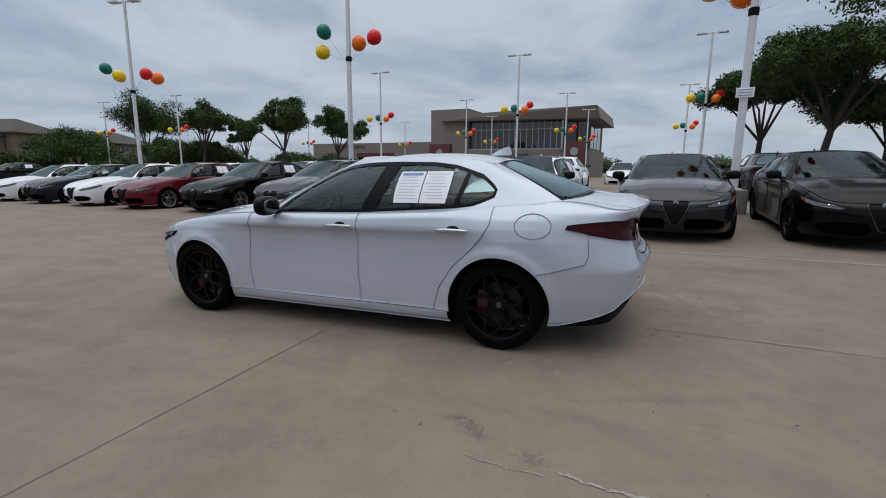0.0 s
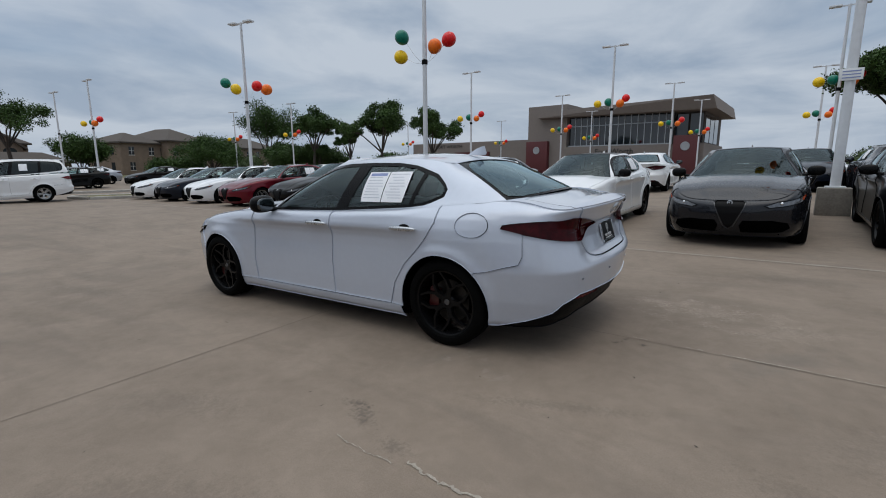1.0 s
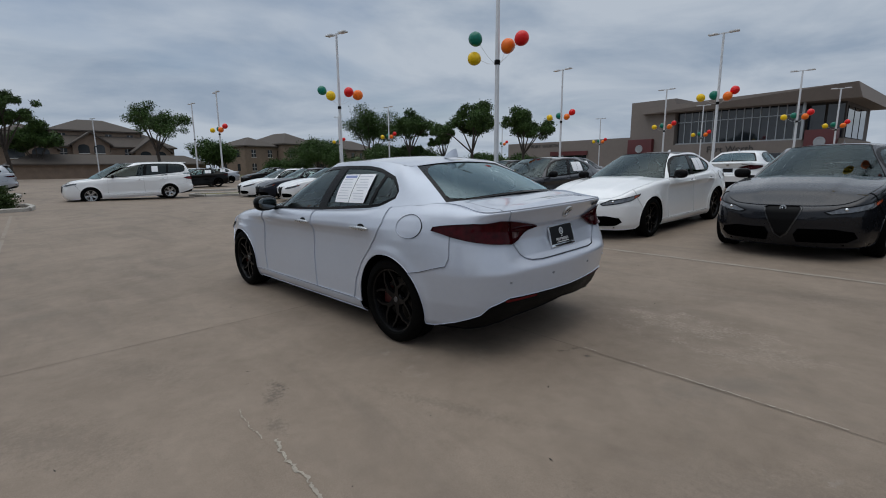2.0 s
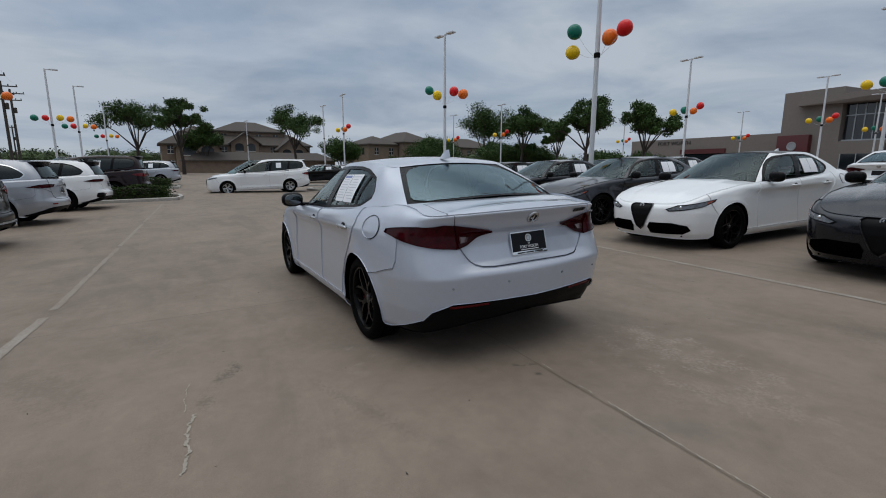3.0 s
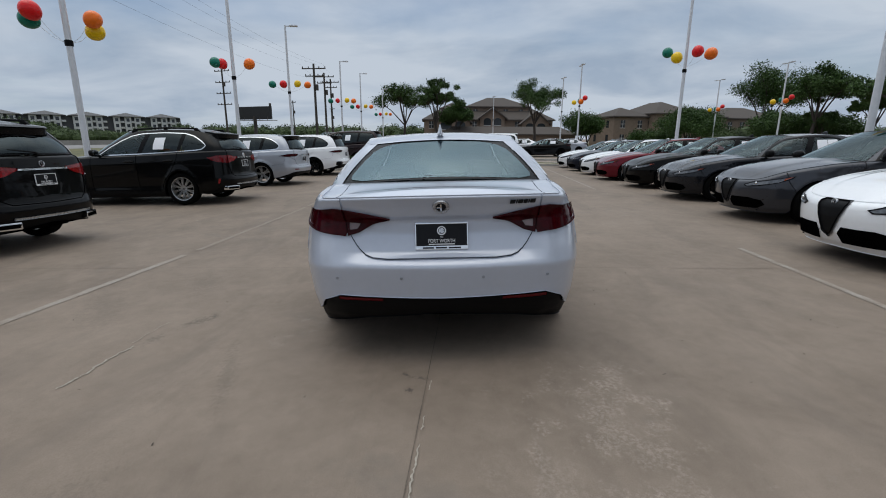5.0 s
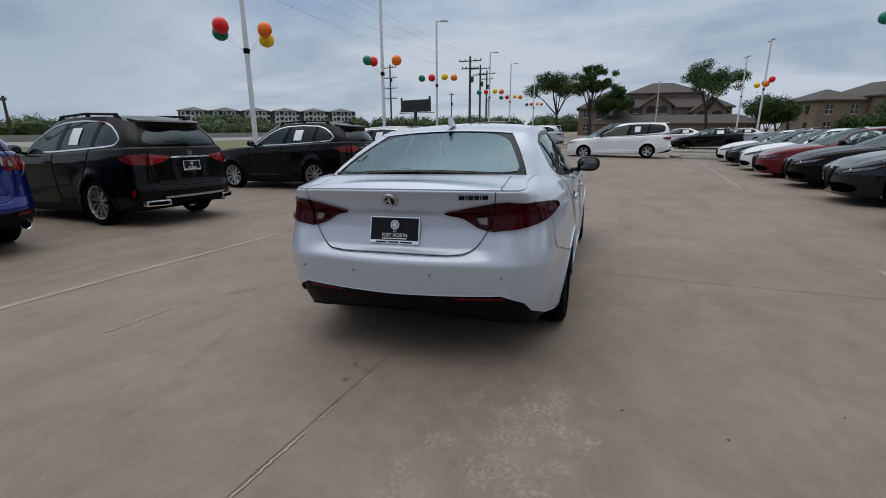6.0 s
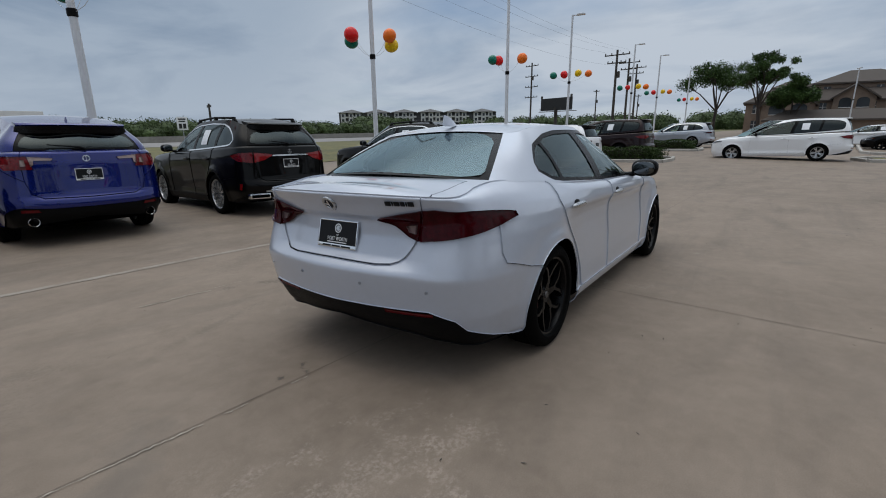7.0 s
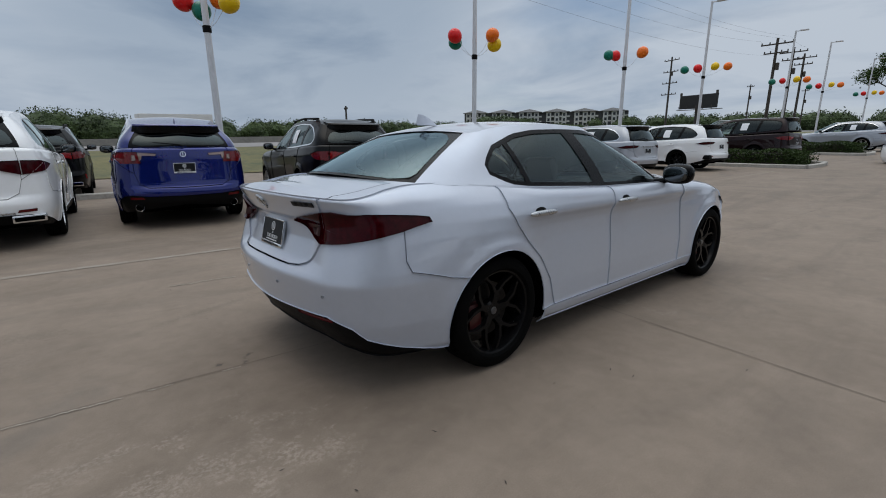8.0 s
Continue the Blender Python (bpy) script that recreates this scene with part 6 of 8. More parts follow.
def exhaust_trims(root, x, y, half, z):
    """A pair of flat chrome exhaust surrounds that follow the bumper's bend."""
    for sd in (1, -1):
        trim = None
        for name, x0, x1, w, z0, z1, bevel, mat in (("exhaust_trim", x - 0.055, x + 0.05, half, z, z + 0.095, 0.014, "chrome"), ("exhaust_bore", x + 0.035, x + 0.056, half - 0.023, z + 0.02, z + 0.072, 0.006, "liner")):
            bm = box(x0, x1, sd * y - w, sd * y + w, z0, z1, bevel)
            for v in bm.verts:
                v.co.x -= (abs(v.co.y) - 0.62) * 0.42
            trim = part(name, bm, M[mat], trim or root)


def tail_pipes(root, y, z, x, w=0.05):
    for sd in (1, -1):
        exhaust(root, x, sd * y, z, w, "chrome")


def tail_badge(root, low, z, r=0.045):
    p, up = at_body(low, 1.0, z)
    q = Vector((1, 0, 0)).to_track_quat("Z", "Y").to_matrix().to_4x4()
    bm = revolve_bm(bmesh.new(), [(r * 0.62, 0.004), (r * 0.7, 0.012), (r * 0.95, 0.012), (r, 0.0)], Matrix.Translation(p) @ q, 28)
    box_bm(bm, -r * 0.12, r * 0.12, -r * 0.7, r * 0.7, 0.0, 0.01, 0.0, Matrix.Translation(p) @ q)
    part("badge", bm, M["chrome"], root, "round chrome badge")


def stretched(spec, cut, dx, tall=0.0, z_cut=1.2):
    """A longer or taller car: all x ahead of cut move by dx, all heights over z_cut by tall."""
    def X(x):
        return x + dx if x < cut else x

    def Z(z):
        return z + tall * min(1, max(0, (z - 1.0) / (z_cut - 1.0)))
    s = dict(spec)
    s["plan"] = [(X(x), y) for x, y in spec["plan"]]
    s["top"] = [(X(x), z) for x, z in spec["top"]]
    s["sections"] = [((k, X(v) if k == "x" else v), t) for (k, v), t in spec["sections"]]
    s["arches"] = [(X(x), z, r) for x, z, r in spec["arches"]]
    s["doors"] = tuple(X(x) for x in spec["doors"])
    s["handles"] = tuple(X(x) for x in spec["handles"])
    for k in ("nose_x", "cowl_x"):
        s[k] = X(spec[k])
    s["crown"] = [(X(x), c) for x, c in spec["crown"]]
    for k in ("ring_low", "ring_top"):
        s[k] = [(X(x), y, Z(z)) for x, y, z in spec[k]]
    for k in ("dlo", "dlo_corners"):
        s[k] = [(X(x), Z(z)) for x, z in spec[k]]
    s["pillars"] = [((X(p[0]), Z(p[1])), (X(q[0]), Z(q[1])), w) for p, q, w in spec["pillars"]]
    s["mirror"] = (X(spec["mirror"][0]), spec["mirror"][1])
    s["sheets"] = tuple((X(x), Z(z)) for x, z in spec["sheets"])
    s["cabin"] = dict(spec["cabin"], rows=tuple(X(x) for x in spec["cabin"]["rows"]), dash=X(spec["cabin"]["dash"]))
    s["patches"] = [(n_, k, [(a_, X(x) if a_ == "S" else x, z) for a_, x, z in pts], m_, o) for n_, k, pts, m_, o in spec["patches"]]
    return s


LAMP_L = ("tail_lamp", "pair", [("S", 0.70, 1.05), ("S", 0.90, 1.09), ("R", 0.63, 1.09), ("R", 0.58, 0.93), ("S", 0.97, 0.93), ("S", 0.90, 0.98)], "lens_mid", 0.006)
LAMP_L_IN = ("inner_tail_lamp", "pair", [("R", 0.62, 1.085), ("R", 0.36, 1.06), ("R", 0.38, 1.03), ("R", 0.56, 1.035), ("R", 0.57, 0.98), ("R", 0.60, 0.96)], "lens_pale", 0.008)
LAMP_W = ("tail_lamp", "pair", [("S", 0.58, 0.945), ("S", 0.90, 0.995), ("R", 0.715, 1.0), ("R", 0.71, 0.86), ("S", 0.88, 0.885)], "lens_red", 0.006)
LAMP_W_IN = ("inner_tail_lamp", "pair", [("R", 0.70, 1.0), ("R", 0.22, 0.985), ("R", 0.24, 0.955), ("R", 0.45, 0.91), ("R", 0.70, 0.86)], "lens_red", 0.008)
LAMP_S = ("tail_lamp", "pair", [("S", 0.62, 0.955), ("S", 0.90, 1.01), ("R", 0.715, 1.02), ("R", 0.71, 0.93), ("S", 0.88, 0.92)], "lens_red", 0.006)
LAMP_S_IN = ("inner_tail_lamp", "pair", [("R", 0.70, 1.02), ("R", 0.46, 1.01), ("R", 0.55, 0.95), ("R", 0.70, 0.93)], "lens_red", 0.008)
LAMP_CORE = ("lamp_core", "pair", [("R", 0.70, 1.045), ("R", 0.655, 1.04), ("R", 0.645, 0.97), ("R", 0.70, 0.965)], "lens_pale", 0.012)
SIDE_REFLECTOR = ("rear_reflector", "pair", [("S", 0.86, 0.49), ("S", 0.90, 0.49), ("S", 0.93, 0.60), ("S", 0.885, 0.60)], "lens_bright", 0.004)
LOW_REFLECTOR = ("rear_reflector", "pair", [("R", 0.58, 0.465), ("R", 0.76, 0.47), ("R", 0.76, 0.505), ("R", 0.60, 0.50)], "reflector", 0.004)

# black SUVs with a bright bar over the plate
suv, low_v, _, _ = build_car("suv", dict(SUV, wheel="multi", patches=suv_patches(("rear_reflector", SIDE_REFLECTOR))), M["black"])
rear_plate(suv, low_v, 0.865, frame_mat="plate_white")
tail_badge(suv, low_v, 1.045)
wiper(suv)
spoiler(suv, 0.50, 0.93, 1.625, 0.55, M["black"])
roof_rails(suv, -1.25, 0.42, 1.685, 0.60, "plastic")
exhaust_trims(suv, 1.075, 0.65, 0.16, 0.325)
raise_upper(suv, 0.10, 0.075, 0.2)
for i, (x, y, turn) in reversed(list(enumerate(((-2.953, -6.548, 84.5), (-8.35, -6.1, 87), (2.1, -12.6, 86))))):
    place_car(suv, i == 0, x, y, turn, "black", "black SUV with roof rails and chrome window trim", "SUVs by the kerb")

blue_suv, low_b, _, _ = build_car("suv", dict(SUV, trim_mat="gloss_black", patches=suv_patches(("chrome_bar", None), ("chrome_strip", None), ("tail_lamp", LAMP_L), ("inner_tail_lamp", LAMP_L_IN), ("rear_reflector", LOW_REFLECTOR)) + [LAMP_CORE], diffuser=dict(rear=[(0, 0.50), (0.5, 0.505), (0.72, 0.53)], side=[(1.0, 0.52), (0.88, 0.47), (0.65, 0.33), (0.46, 0.255), (0.39, 0.255)]), wheel="multi", rim_mat="dark_alloy", sheets=None), M["blue"])
rear_plate(blue_suv, low_b, 0.865, frame_mat="plate_white")
tail_badge(blue_suv, low_b, 1.05)
wiper(blue_suv)
spoiler(blue_suv, 0.50, 0.95, 1.625, 0.60, M["blue"], 0.15)
shark_fin(blue_suv, 0.35, 1.645, M["blue"])
tail_pipes(blue_suv, 0.66, 0.345, 1.10, 0.06)
raise_upper(blue_suv, 0.08, 0.12, -0.6)
place_car(blue_suv, True, 0.157, -6.724, 84.4, "blue", "bright metallic blue SUV with round chrome exhaust tips", "SUVs by the kerb")

white_suv, low_w, _, _ = build_car("suv", dict(SUV, patches=suv_patches(("chrome_bar", None), ("rear_reflector", LOW_REFLECTOR), ("tail_lamp", LAMP_W), ("inner_tail_lamp", LAMP_W_IN)), sheets=None), M["white"])
rear_plate(white_suv, low_w, 0.80)
wiper(white_suv)
spoiler(white_suv, 0.50, 0.95, 1.625, 0.56, M["white"])
shark_fin(white_suv, 0.35, 1.645, M["white"])
exhaust_trims(white_suv, 1.08, 0.68, 0.16, 0.335)
raise_upper(white_suv, 0.10, 0.06, 0.0)
place_car(white_suv, True, 2.76, -6.28, 86, "white", "white SUV with dark red tail lamps and chrome exhaust trims", "SUVs by the kerb")

silver_suv, low_g, _, _ = build_car("suv", dict(SUV, patches=suv_patches(("tail_lamp", LAMP_S), ("inner_tail_lamp", LAMP_S_IN), ("chrome_strip", None)), coarse=1.6), M["silver"])
rear_plate(silver_suv, low_g, 0.84, fort=False)
wiper(silver_suv)
spoiler(silver_suv, 0.50, 0.95, 1.625, 0.56, M["silver"])
for i, (x, y, turn) in reversed(list(enumerate(((-12.8, -5.9, 86), (-34.5, -2.9, 86))))):
    place_car(silver_suv, i == 0, x, y, turn, "silver", "silver SUV with dark red tail lamps", "SUVs by the kerb")

sport_suv, low_k, _, _ = build_car("suv", dict(SUV, patches=suv_patches(("tail_lamp", LAMP_S), ("inner_tail_lamp", LAMP_S_IN), ("chrome_strip", None), ("chrome_bar", None)), trim_mat="gloss_black", wheel="five", rim_mat="dark_alloy", coarse=1.6, tyre_r=0.385, rim_r=0.275, bumper_mat=None), M["white"])
rear_plate(sport_suv, low_k, 0.84, fort=False)
spoiler(sport_suv, 0.50, 0.95, 1.625, 0.56, M["gloss_black"])
for sd in (1, -1):
    part("lower_cladding", box(0.45, 1.13, sd * 0.72 - 0.14, sd * 0.72 + 0.12, 0.40, 0.56, 0.05), M["plastic"], sport_suv)
place_car(sport_suv, True, -17.0, -5.3, 86, "white", "white sporty SUV with black wheels and black lower bumper", "SUVs by the kerb")

# minivans: longer and taller, with a deep side window band
VAN = stretched(dict(SUV, dlo=[(-2.30, 1.06), (-1.9, 1.27), (-1.5, 1.43), (-1.2, 1.53), (-0.95, 1.575), (-0.4, 1.59), (0.2, 1.575), (0.62, 1.54), (0.80, 1.46), (0.80, 1.25), (0.72, 1.18), (0.42, 1.155), (-0.3, 1.118), (-1.0, 1.092)],
                dlo_corners=[(-2.30, 1.06), (-1.2, 1.53), (0.80, 1.46), (0.72, 1.18)], coarse=1.6, trim_mat="gloss_black", sill_mat=None, patches=suv_patches(("chrome_bar", None), ("chrome_strip", None)), rim_r=0.235, tyre_r=0.35, arches=[(-2.82, 0.35, 0.385), (0.0, 0.35, 0.385)]), -1.4, -0.27, 0.10)
VAN["ring_low"] = [(x - (0.25 if x < -1.9 else 0), y, z - (0.03 if x < -1.9 else 0)) for x, y, z in VAN["ring_low"]]
VAN["ring_low"][6], VAN["ring_low"][7] = (0.62, 0.845, VAN["ring_low"][6][2]), (0.98, 0.74, VAN["ring_low"][7][2])
VAN["ring_top"][6], VAN["ring_top"][7], VAN["ring_top"][8] = (0.58, 0.60, 1.725), (0.80, 0.555, 1.70), (0.90, 0, 1.73)
van, low_n, _, _ = build_car("minivan", VAN, M["white"])
rear_plate(van, low_n, 0.84, fort=False)
spoiler(van, 0.62, 1.02, 1.735, 0.55, M["white"])
for i, (x, y, turn, colour) in reversed(list(enumerate(((-23.6, 3.3, 88, "white"), (-22.1, -4.35, 86, "maroon"))))):
    one = place_car(van, i == 0, x, y, turn, colour, f"{'dark maroon' if colour == 'maroon' else colour} minivan with a sheet in its side window", "minivans")
    if colour == "maroon":
        one.matrix_basis = one.matrix_basis @ Matrix.Scale(1.06, 4)

# second row, tails towards the aisle, and cars further off
FAR_CARS = [(-1.7, 15.2, -91, "white", "white"), (-6.6, 13.3, 88, "dark_grey", "dark grey"), (3.4, 18.6, 88, "navy", "dark navy"), (0.7, 28.5, 88, "white", "white"), (5.0, 12.6, -92, "dark_grey", "dark grey"),
            (6.6, 20.4, -92, "grey", "grey"), (-9.5, 13.6, 88, "black", "black"), (-12.3, 14.0, 88, "silver", "silver"), (-15.2, 14.2, 88, "dark_grey", "dark grey"), (-4.0, 27.5, 88, "silver", "silver"), (-18.4, 15.5, 90, "white", "white"),
            (-36.0, 9.7, 90, "black", "black"), (-39.6, 8.0, 90, "white", "white"), (-42.4, 13.0, 90, "silver", "silver"), (-45.2, 12.6, 90, "dark_grey", "dark grey"), (-38.5, 16.5, 90, "black", "black"), (-48.0, 12.5, 90, "white", "white"),
            (4.5, 26.5, 90, "white", "white"), (8.6, 17.6, -92, "black", "black")]
SMALL = {"seat", "dashboard", "steering_wheel", "parcel_shelf", "handle_recess", "mirror_arm", "brake_disc", "caliper", "hub_cap", "parking_sensor", "plate_bar", "plate_emblem", "plate_lettering", "badge_relief", "badge_centre", "fuel_cap_gap", "exhaust_bore", "exhaust_tip"}


def without_small_parts(root):
    for o in list(root.children_recursive)[::-1]:
        if o.name.split(".")[0] in SMALL:
            bpy.data.objects.remove(o)


for x, y, turn, colour, word in FAR_CARS:
    car = place_car(other, False, x, y, turn, colour, f"{word} saloon car parked in a farther row", "cars in the farther rows")
    without_small_parts(car)
# ---- lamp posts and balloons ----
BALLOON = {k: material("balloon_" + k, c, 0.3, 0, 0.06, 3, coat=0.12, spec=0.3) for k, c in (("green", (0.0, 0.15, 0.10)), ("yellow", (0.78, 0.50, 0.005)), ("orange", (0.82, 0.16, 0.01)), ("red", (0.68, 0.010, 0.012)))}
M["string"] = material("white_balloon_stick", (0.6, 0.6, 0.6), 0.5)


def lamp_post(x, y, heads=2, height=9.15, collar=4.95, turn=0.0, sign=False):
    root = new("lamp_post")
    root.matrix_basis = stand(x, y, turn)
    bm = bmesh.new()
    revolve_bm(bm, [(0.001, 0.52), (0.092, 0.52), (0.080, height * 0.6), (0.065, height), (0.001, height)], None, 14)
    part("shaft", bm, M["pole"], root)
    bm = bmesh.new()
    box_bm(bm, -0.285, 0.285, -0.285, 0.285, -0.3, 0.55, 0.025)
    part("concrete_base", bm, M["footing"], root)
    part("base_plate", box(-0.17, 0.17, -0.17, 0.17, 0.548, 0.58, 0.01), M["pole"], root)
    if collar:
        part("collar", revolve_bm(bmesh.new(), [(0.08, collar - 0.10), (0.108, collar - 0.08), (0.108, collar + 0.06), (0.08, collar + 0.08)], None, 14), M["plastic"], root, "black strap round the post")
    for k in range(heads):
        sg = 1 if k == 0 else -1
        bm = box(sg * 0.05 if sg > 0 else -0.35, 0.35 if sg > 0 else -0.05, -0.03, 0.03, height - 0.08, height - 0.02)
        box_bm(bm, *(sorted((sg * 0.3, sg * 0.85))), -0.17, 0.17, height - 0.07, height + 0.02, 0.02)
        part("lamp_head", bm, M["pole"], root)
    if sign:
        s_ = part("sign_plate", box(-0.18, 0.18, -0.125, -0.11, 2.64, 2.86, 0.004), M["plate_white"], root, "small white notice plate on the post")
        for r in range(3):
            part("sign_bar", box(-0.14, 0.14, -0.1295, -0.1255, 2.68 + 0.06 * r, 2.70 + 0.06 * r), M["ink_blue"], s_)
    return tagged(root, "white-painted steel lamp post with flat lamp heads", "lamp post", "lamp posts")


BALLOON_MESH = {}


def balloon(p, colour, r, tie):
    if colour not in BALLOON_MESH:
        prof = [(0.001, -1.16), (0.05, -1.15), (0.03, -1.08), (0.25, -1.0)] + [(math.sin(a) * (1 - 0.06 * math.cos(a)), -math.cos(a) * 1.06) for a in np.linspace(0.32, math.pi - 0.01, 14)]
        ob = part("balloon", revolve_bm(bmesh.new(), prof, None, 24), BALLOON[colour])
        BALLOON_MESH[colour] = ob.data
        bpy.data.objects.remove(ob)
    ob = new("balloon", BALLOON_MESH[colour])
    tip = Vector(tie) - Vector(p)
    q = (-tip).to_track_quat("Z", "Y").to_matrix().to_4x4()
    ob.matrix_basis = Matrix.Translation(p) @ q @ Matrix.Diagonal((r, r, r, 1))
    tagged(ob, f"{colour} round balloon on a stick tied to a lamp post", "balloon", "balloons")
    bm = bmesh.new()
    inv = ob.matrix_basis.inverted()
    a, b = Vector(p) + tip.normalized() * r * 1.1, Vector(tie)
    mid = (a + b) / 2 + Vector((0, 0, -0.06))
    tube_bm(bm, [inv @ a, inv @ mid, inv @ b], 0.006 / r, 5)
    part("stick", bm, M["string"], ob)
    return ob


def balloon_bunch(x, y, collar, right, spec, r=0.25, height=None):
    """spec: colour, metres to the right, metres up, metres back."""
    base = Vector((x, y, gz(x, y))) + UP * collar
    rt = Vector((right[0], right[1], 0)).normalized()
    bk = Vector((-rt.y, rt.x, 0))
    for colour, dx, dz, db in spec:
        balloon(base + rt * dx + Vector((0, 0, dz)) + bk * db, colour, r * random.uniform(0.93, 1.05), base + rt * math.copysign(0.09, dx))


NORTH_POSTS = [(3.2, 8.8), (-8.65, 10.9), (-22.35, 12.75), (-19.1, 32.2), (-6.9, 30.7), (-5.4, 47.5), (-17.0, 49.0), (-18.7, 66.4), (-4.3, 62.2), (5.1, 29.4), (5.8, 45.9), (-61.5, 37), (-47.2, 35.7), (-36, 71.7), (-51, 64.3), (-49.3, 15.0), (-60.2, 15.8), (-88, 9.7)]
SOUTH_POSTS = [(-1.8, -11.3), (-10.87, -10.84), (-20.1, -10.1), (-31.0, -10.9), (-46.6, -10.5), (-55.6, -10.0), (-73.6, -9.6)]
for i, (x, y) in enumerate(NORTH_POSTS):
    lamp_post(x, y, 2, 9.15, 4.5 if i == 0 else 4.95 if i < 6 or i in (9, 10) else 4.9, -4 + 6 * (i % 3), sign=(i == 0))
for i, (x, y) in enumerate(SOUTH_POSTS):
    lamp_post(x, y, 1, 9.0, (4.2, 4.3, 4.4)[i] if i < 3 else 4.6, 95)
EAST = (0.93, 0.37)
for x, y in NORTH_POSTS[:1]:
    balloon_bunch(x, y, 4.5, EAST, [("yellow", -1.0, 0.45, 0), ("orange", -0.1, 0.4, 0.3), ("red", 1.1, 0.5, 0), ("green", 0.1, 0.9, -0.3)])
balloon_bunch(-8.65, 10.9, 4.9, EAST, [("green", -0.82, 0.95, 0), ("yellow", -0.92, 0.30, 0.1), ("orange", 0.35, 0.60, 0.2), ("red", 0.94, 0.72, -0.1)], 0.25)
balloon_bunch(-22.35, 12.75, 5.1, EAST, [("green", -1.2, 0.95, 0), ("yellow", -0.65, 0.6, 0.1), ("orange", 0.75, 0.6, 0.9), ("red", 0.8, 0.65, -0.1)], 0.29)
for x, y in NORTH_POSTS[3:15] + NORTH_POSTS[15:16]:
    k = 1.0
    balloon_bunch(x, y, 4.9, EAST, [("yellow", -0.95, 0.45, 0), ("green", -0.2, 0.55, 0.2), ("orange", 0.5, 0.4, -0.2), ("red", 0.9, 0.75, 0)], 0.26)
WEST = (-0.45, 0.9)
SETS = [[("red", -0.75, 0.75, 0), ("green", -0.35, 0.5, 0.2), ("yellow", 0.75, 0.55, 0.1), ("orange", 0.1, 0.8, 0.4)],
        [("green", -0.85, 0.6, 0.2), ("red", -0.7, 0.75, -0.2), ("orange", 0.65, 0.7, 0.1), ("yellow", 0.6, 0.45, 0.5)],
        [("green", -0.75, 0.65, 0), ("red", -0.45, 0.62, 0.1), ("orange", 0.75, 0.66, 0)]]
for i, (x, y) in enumerate(SOUTH_POSTS):
    balloon_bunch(x, y, (4.2, 4.3, 4.4)[i] if i < 3 else 4.6, WEST, SETS[i] if i < 3 else [("green", -1.1, 0.5, 0), ("red", -0.35, 0.55, 0.1), ("yellow", 0.6, 0.6, 0), ("orange", 1.3, 0.55, 0)], 0.25)

# ---- land round the lot ----


def band(name, y0, y1, x0, x1, mat, label, category, lift, rows=8, slope=-0.045):
    """A wide band of ground cover that follows the land."""
    xs = np.concatenate([np.arange(x0, min(x1, 60), 5.0), np.linspace(60, x1, 8) if x1 > 60 else [x1]])
    ts = np.linspace(0, 1, rows + 1)
    verts = []
    for t in ts:
        y = y0 + (y1 - y0) * t + slope * xs
        verts.append(np.stack([xs, y, ground_z(xs, y) + lift], -1))
    m = len(xs)
    faces = [(j * m + i, j * m + i + 1, (j + 1) * m + i + 1, (j + 1) * m + i) for j in range(rows) for i in range(m - 1)]
    if y1 < y0:
        faces = [f[::-1] for f in faces]
    return tagged(mesh_object(name, np.vstack(verts), faces, mat), label, category, kind="structure")


def kerb_line(pts, label="pale concrete kerb along the edge of the lot", w=0.16, h=0.14):
    p = np.array(pts, float)
    ln = np.r_[0, np.cumsum(np.hypot(*np.diff(p, axis=0).T))]
    t = np.linspace(0, ln[-1], max(2, int(ln[-1] / 1.2) + 1))
    q = np.stack([np.interp(t, ln, p[:, i]) for i in (0, 1)], -1)
    d = np.gradient(q, axis=0)
    d /= np.linalg.norm(d, axis=1, keepdims=True)
    n = np.stack([-d[:, 1], d[:, 0]], -1)
    verts, faces = [], []
    prof = [(-w / 2, -0.05), (-w / 2, h - 0.025), (-w / 2 + 0.03, h), (w / 2 - 0.03, h), (w / 2, h - 0.025), (w / 2, -0.05)]
    for k in range(len(q)):
        z = gz(*q[k])
        for o, zz in prof:
            verts.append((q[k][0] + n[k][0] * o, q[k][1] + n[k][1] * o, z + zz))
    m = len(prof)
    for k in range(len(q) - 1):
        for i in range(m - 1):
            a = k * m + i
            faces.append((a, a + m, a + m + 1, a + 1))
    faces += [tuple(range(m)), tuple(range((len(q) - 1) * m, len(q) * m))[::-1]]
    return tagged(mesh_object("kerb", verts, faces, M["kerb"], smooth=False), label, "kerb", kind="structure")


kerb_line([(40, -13.3), (0, -11.5), (-18, -10.7), (-60, -8.8)])
band("grass_verge", -19.0, -46, -400, 300, M["grass"], "mown green and straw grass beside the road", "grass", 0.03, 12)
band("road", -46, -66, -600, 500, M["asphalt"], "pale grey highway", "road", 0.05, 8)
band("grass_verge", -66, -400, -600, 500, M["grass"], "rough grass behind the highway", "grass", 0.03, 10)
band("grass_verge", 60, 24, -600, -62, M["grass"], "grass behind the far kerb", "grass", 0.03, 6, 0.0)
M["barrier"] = material("grey_barrier", (0.20, 0.19, 0.17), 0.85, 0, 0.2, 0.4)


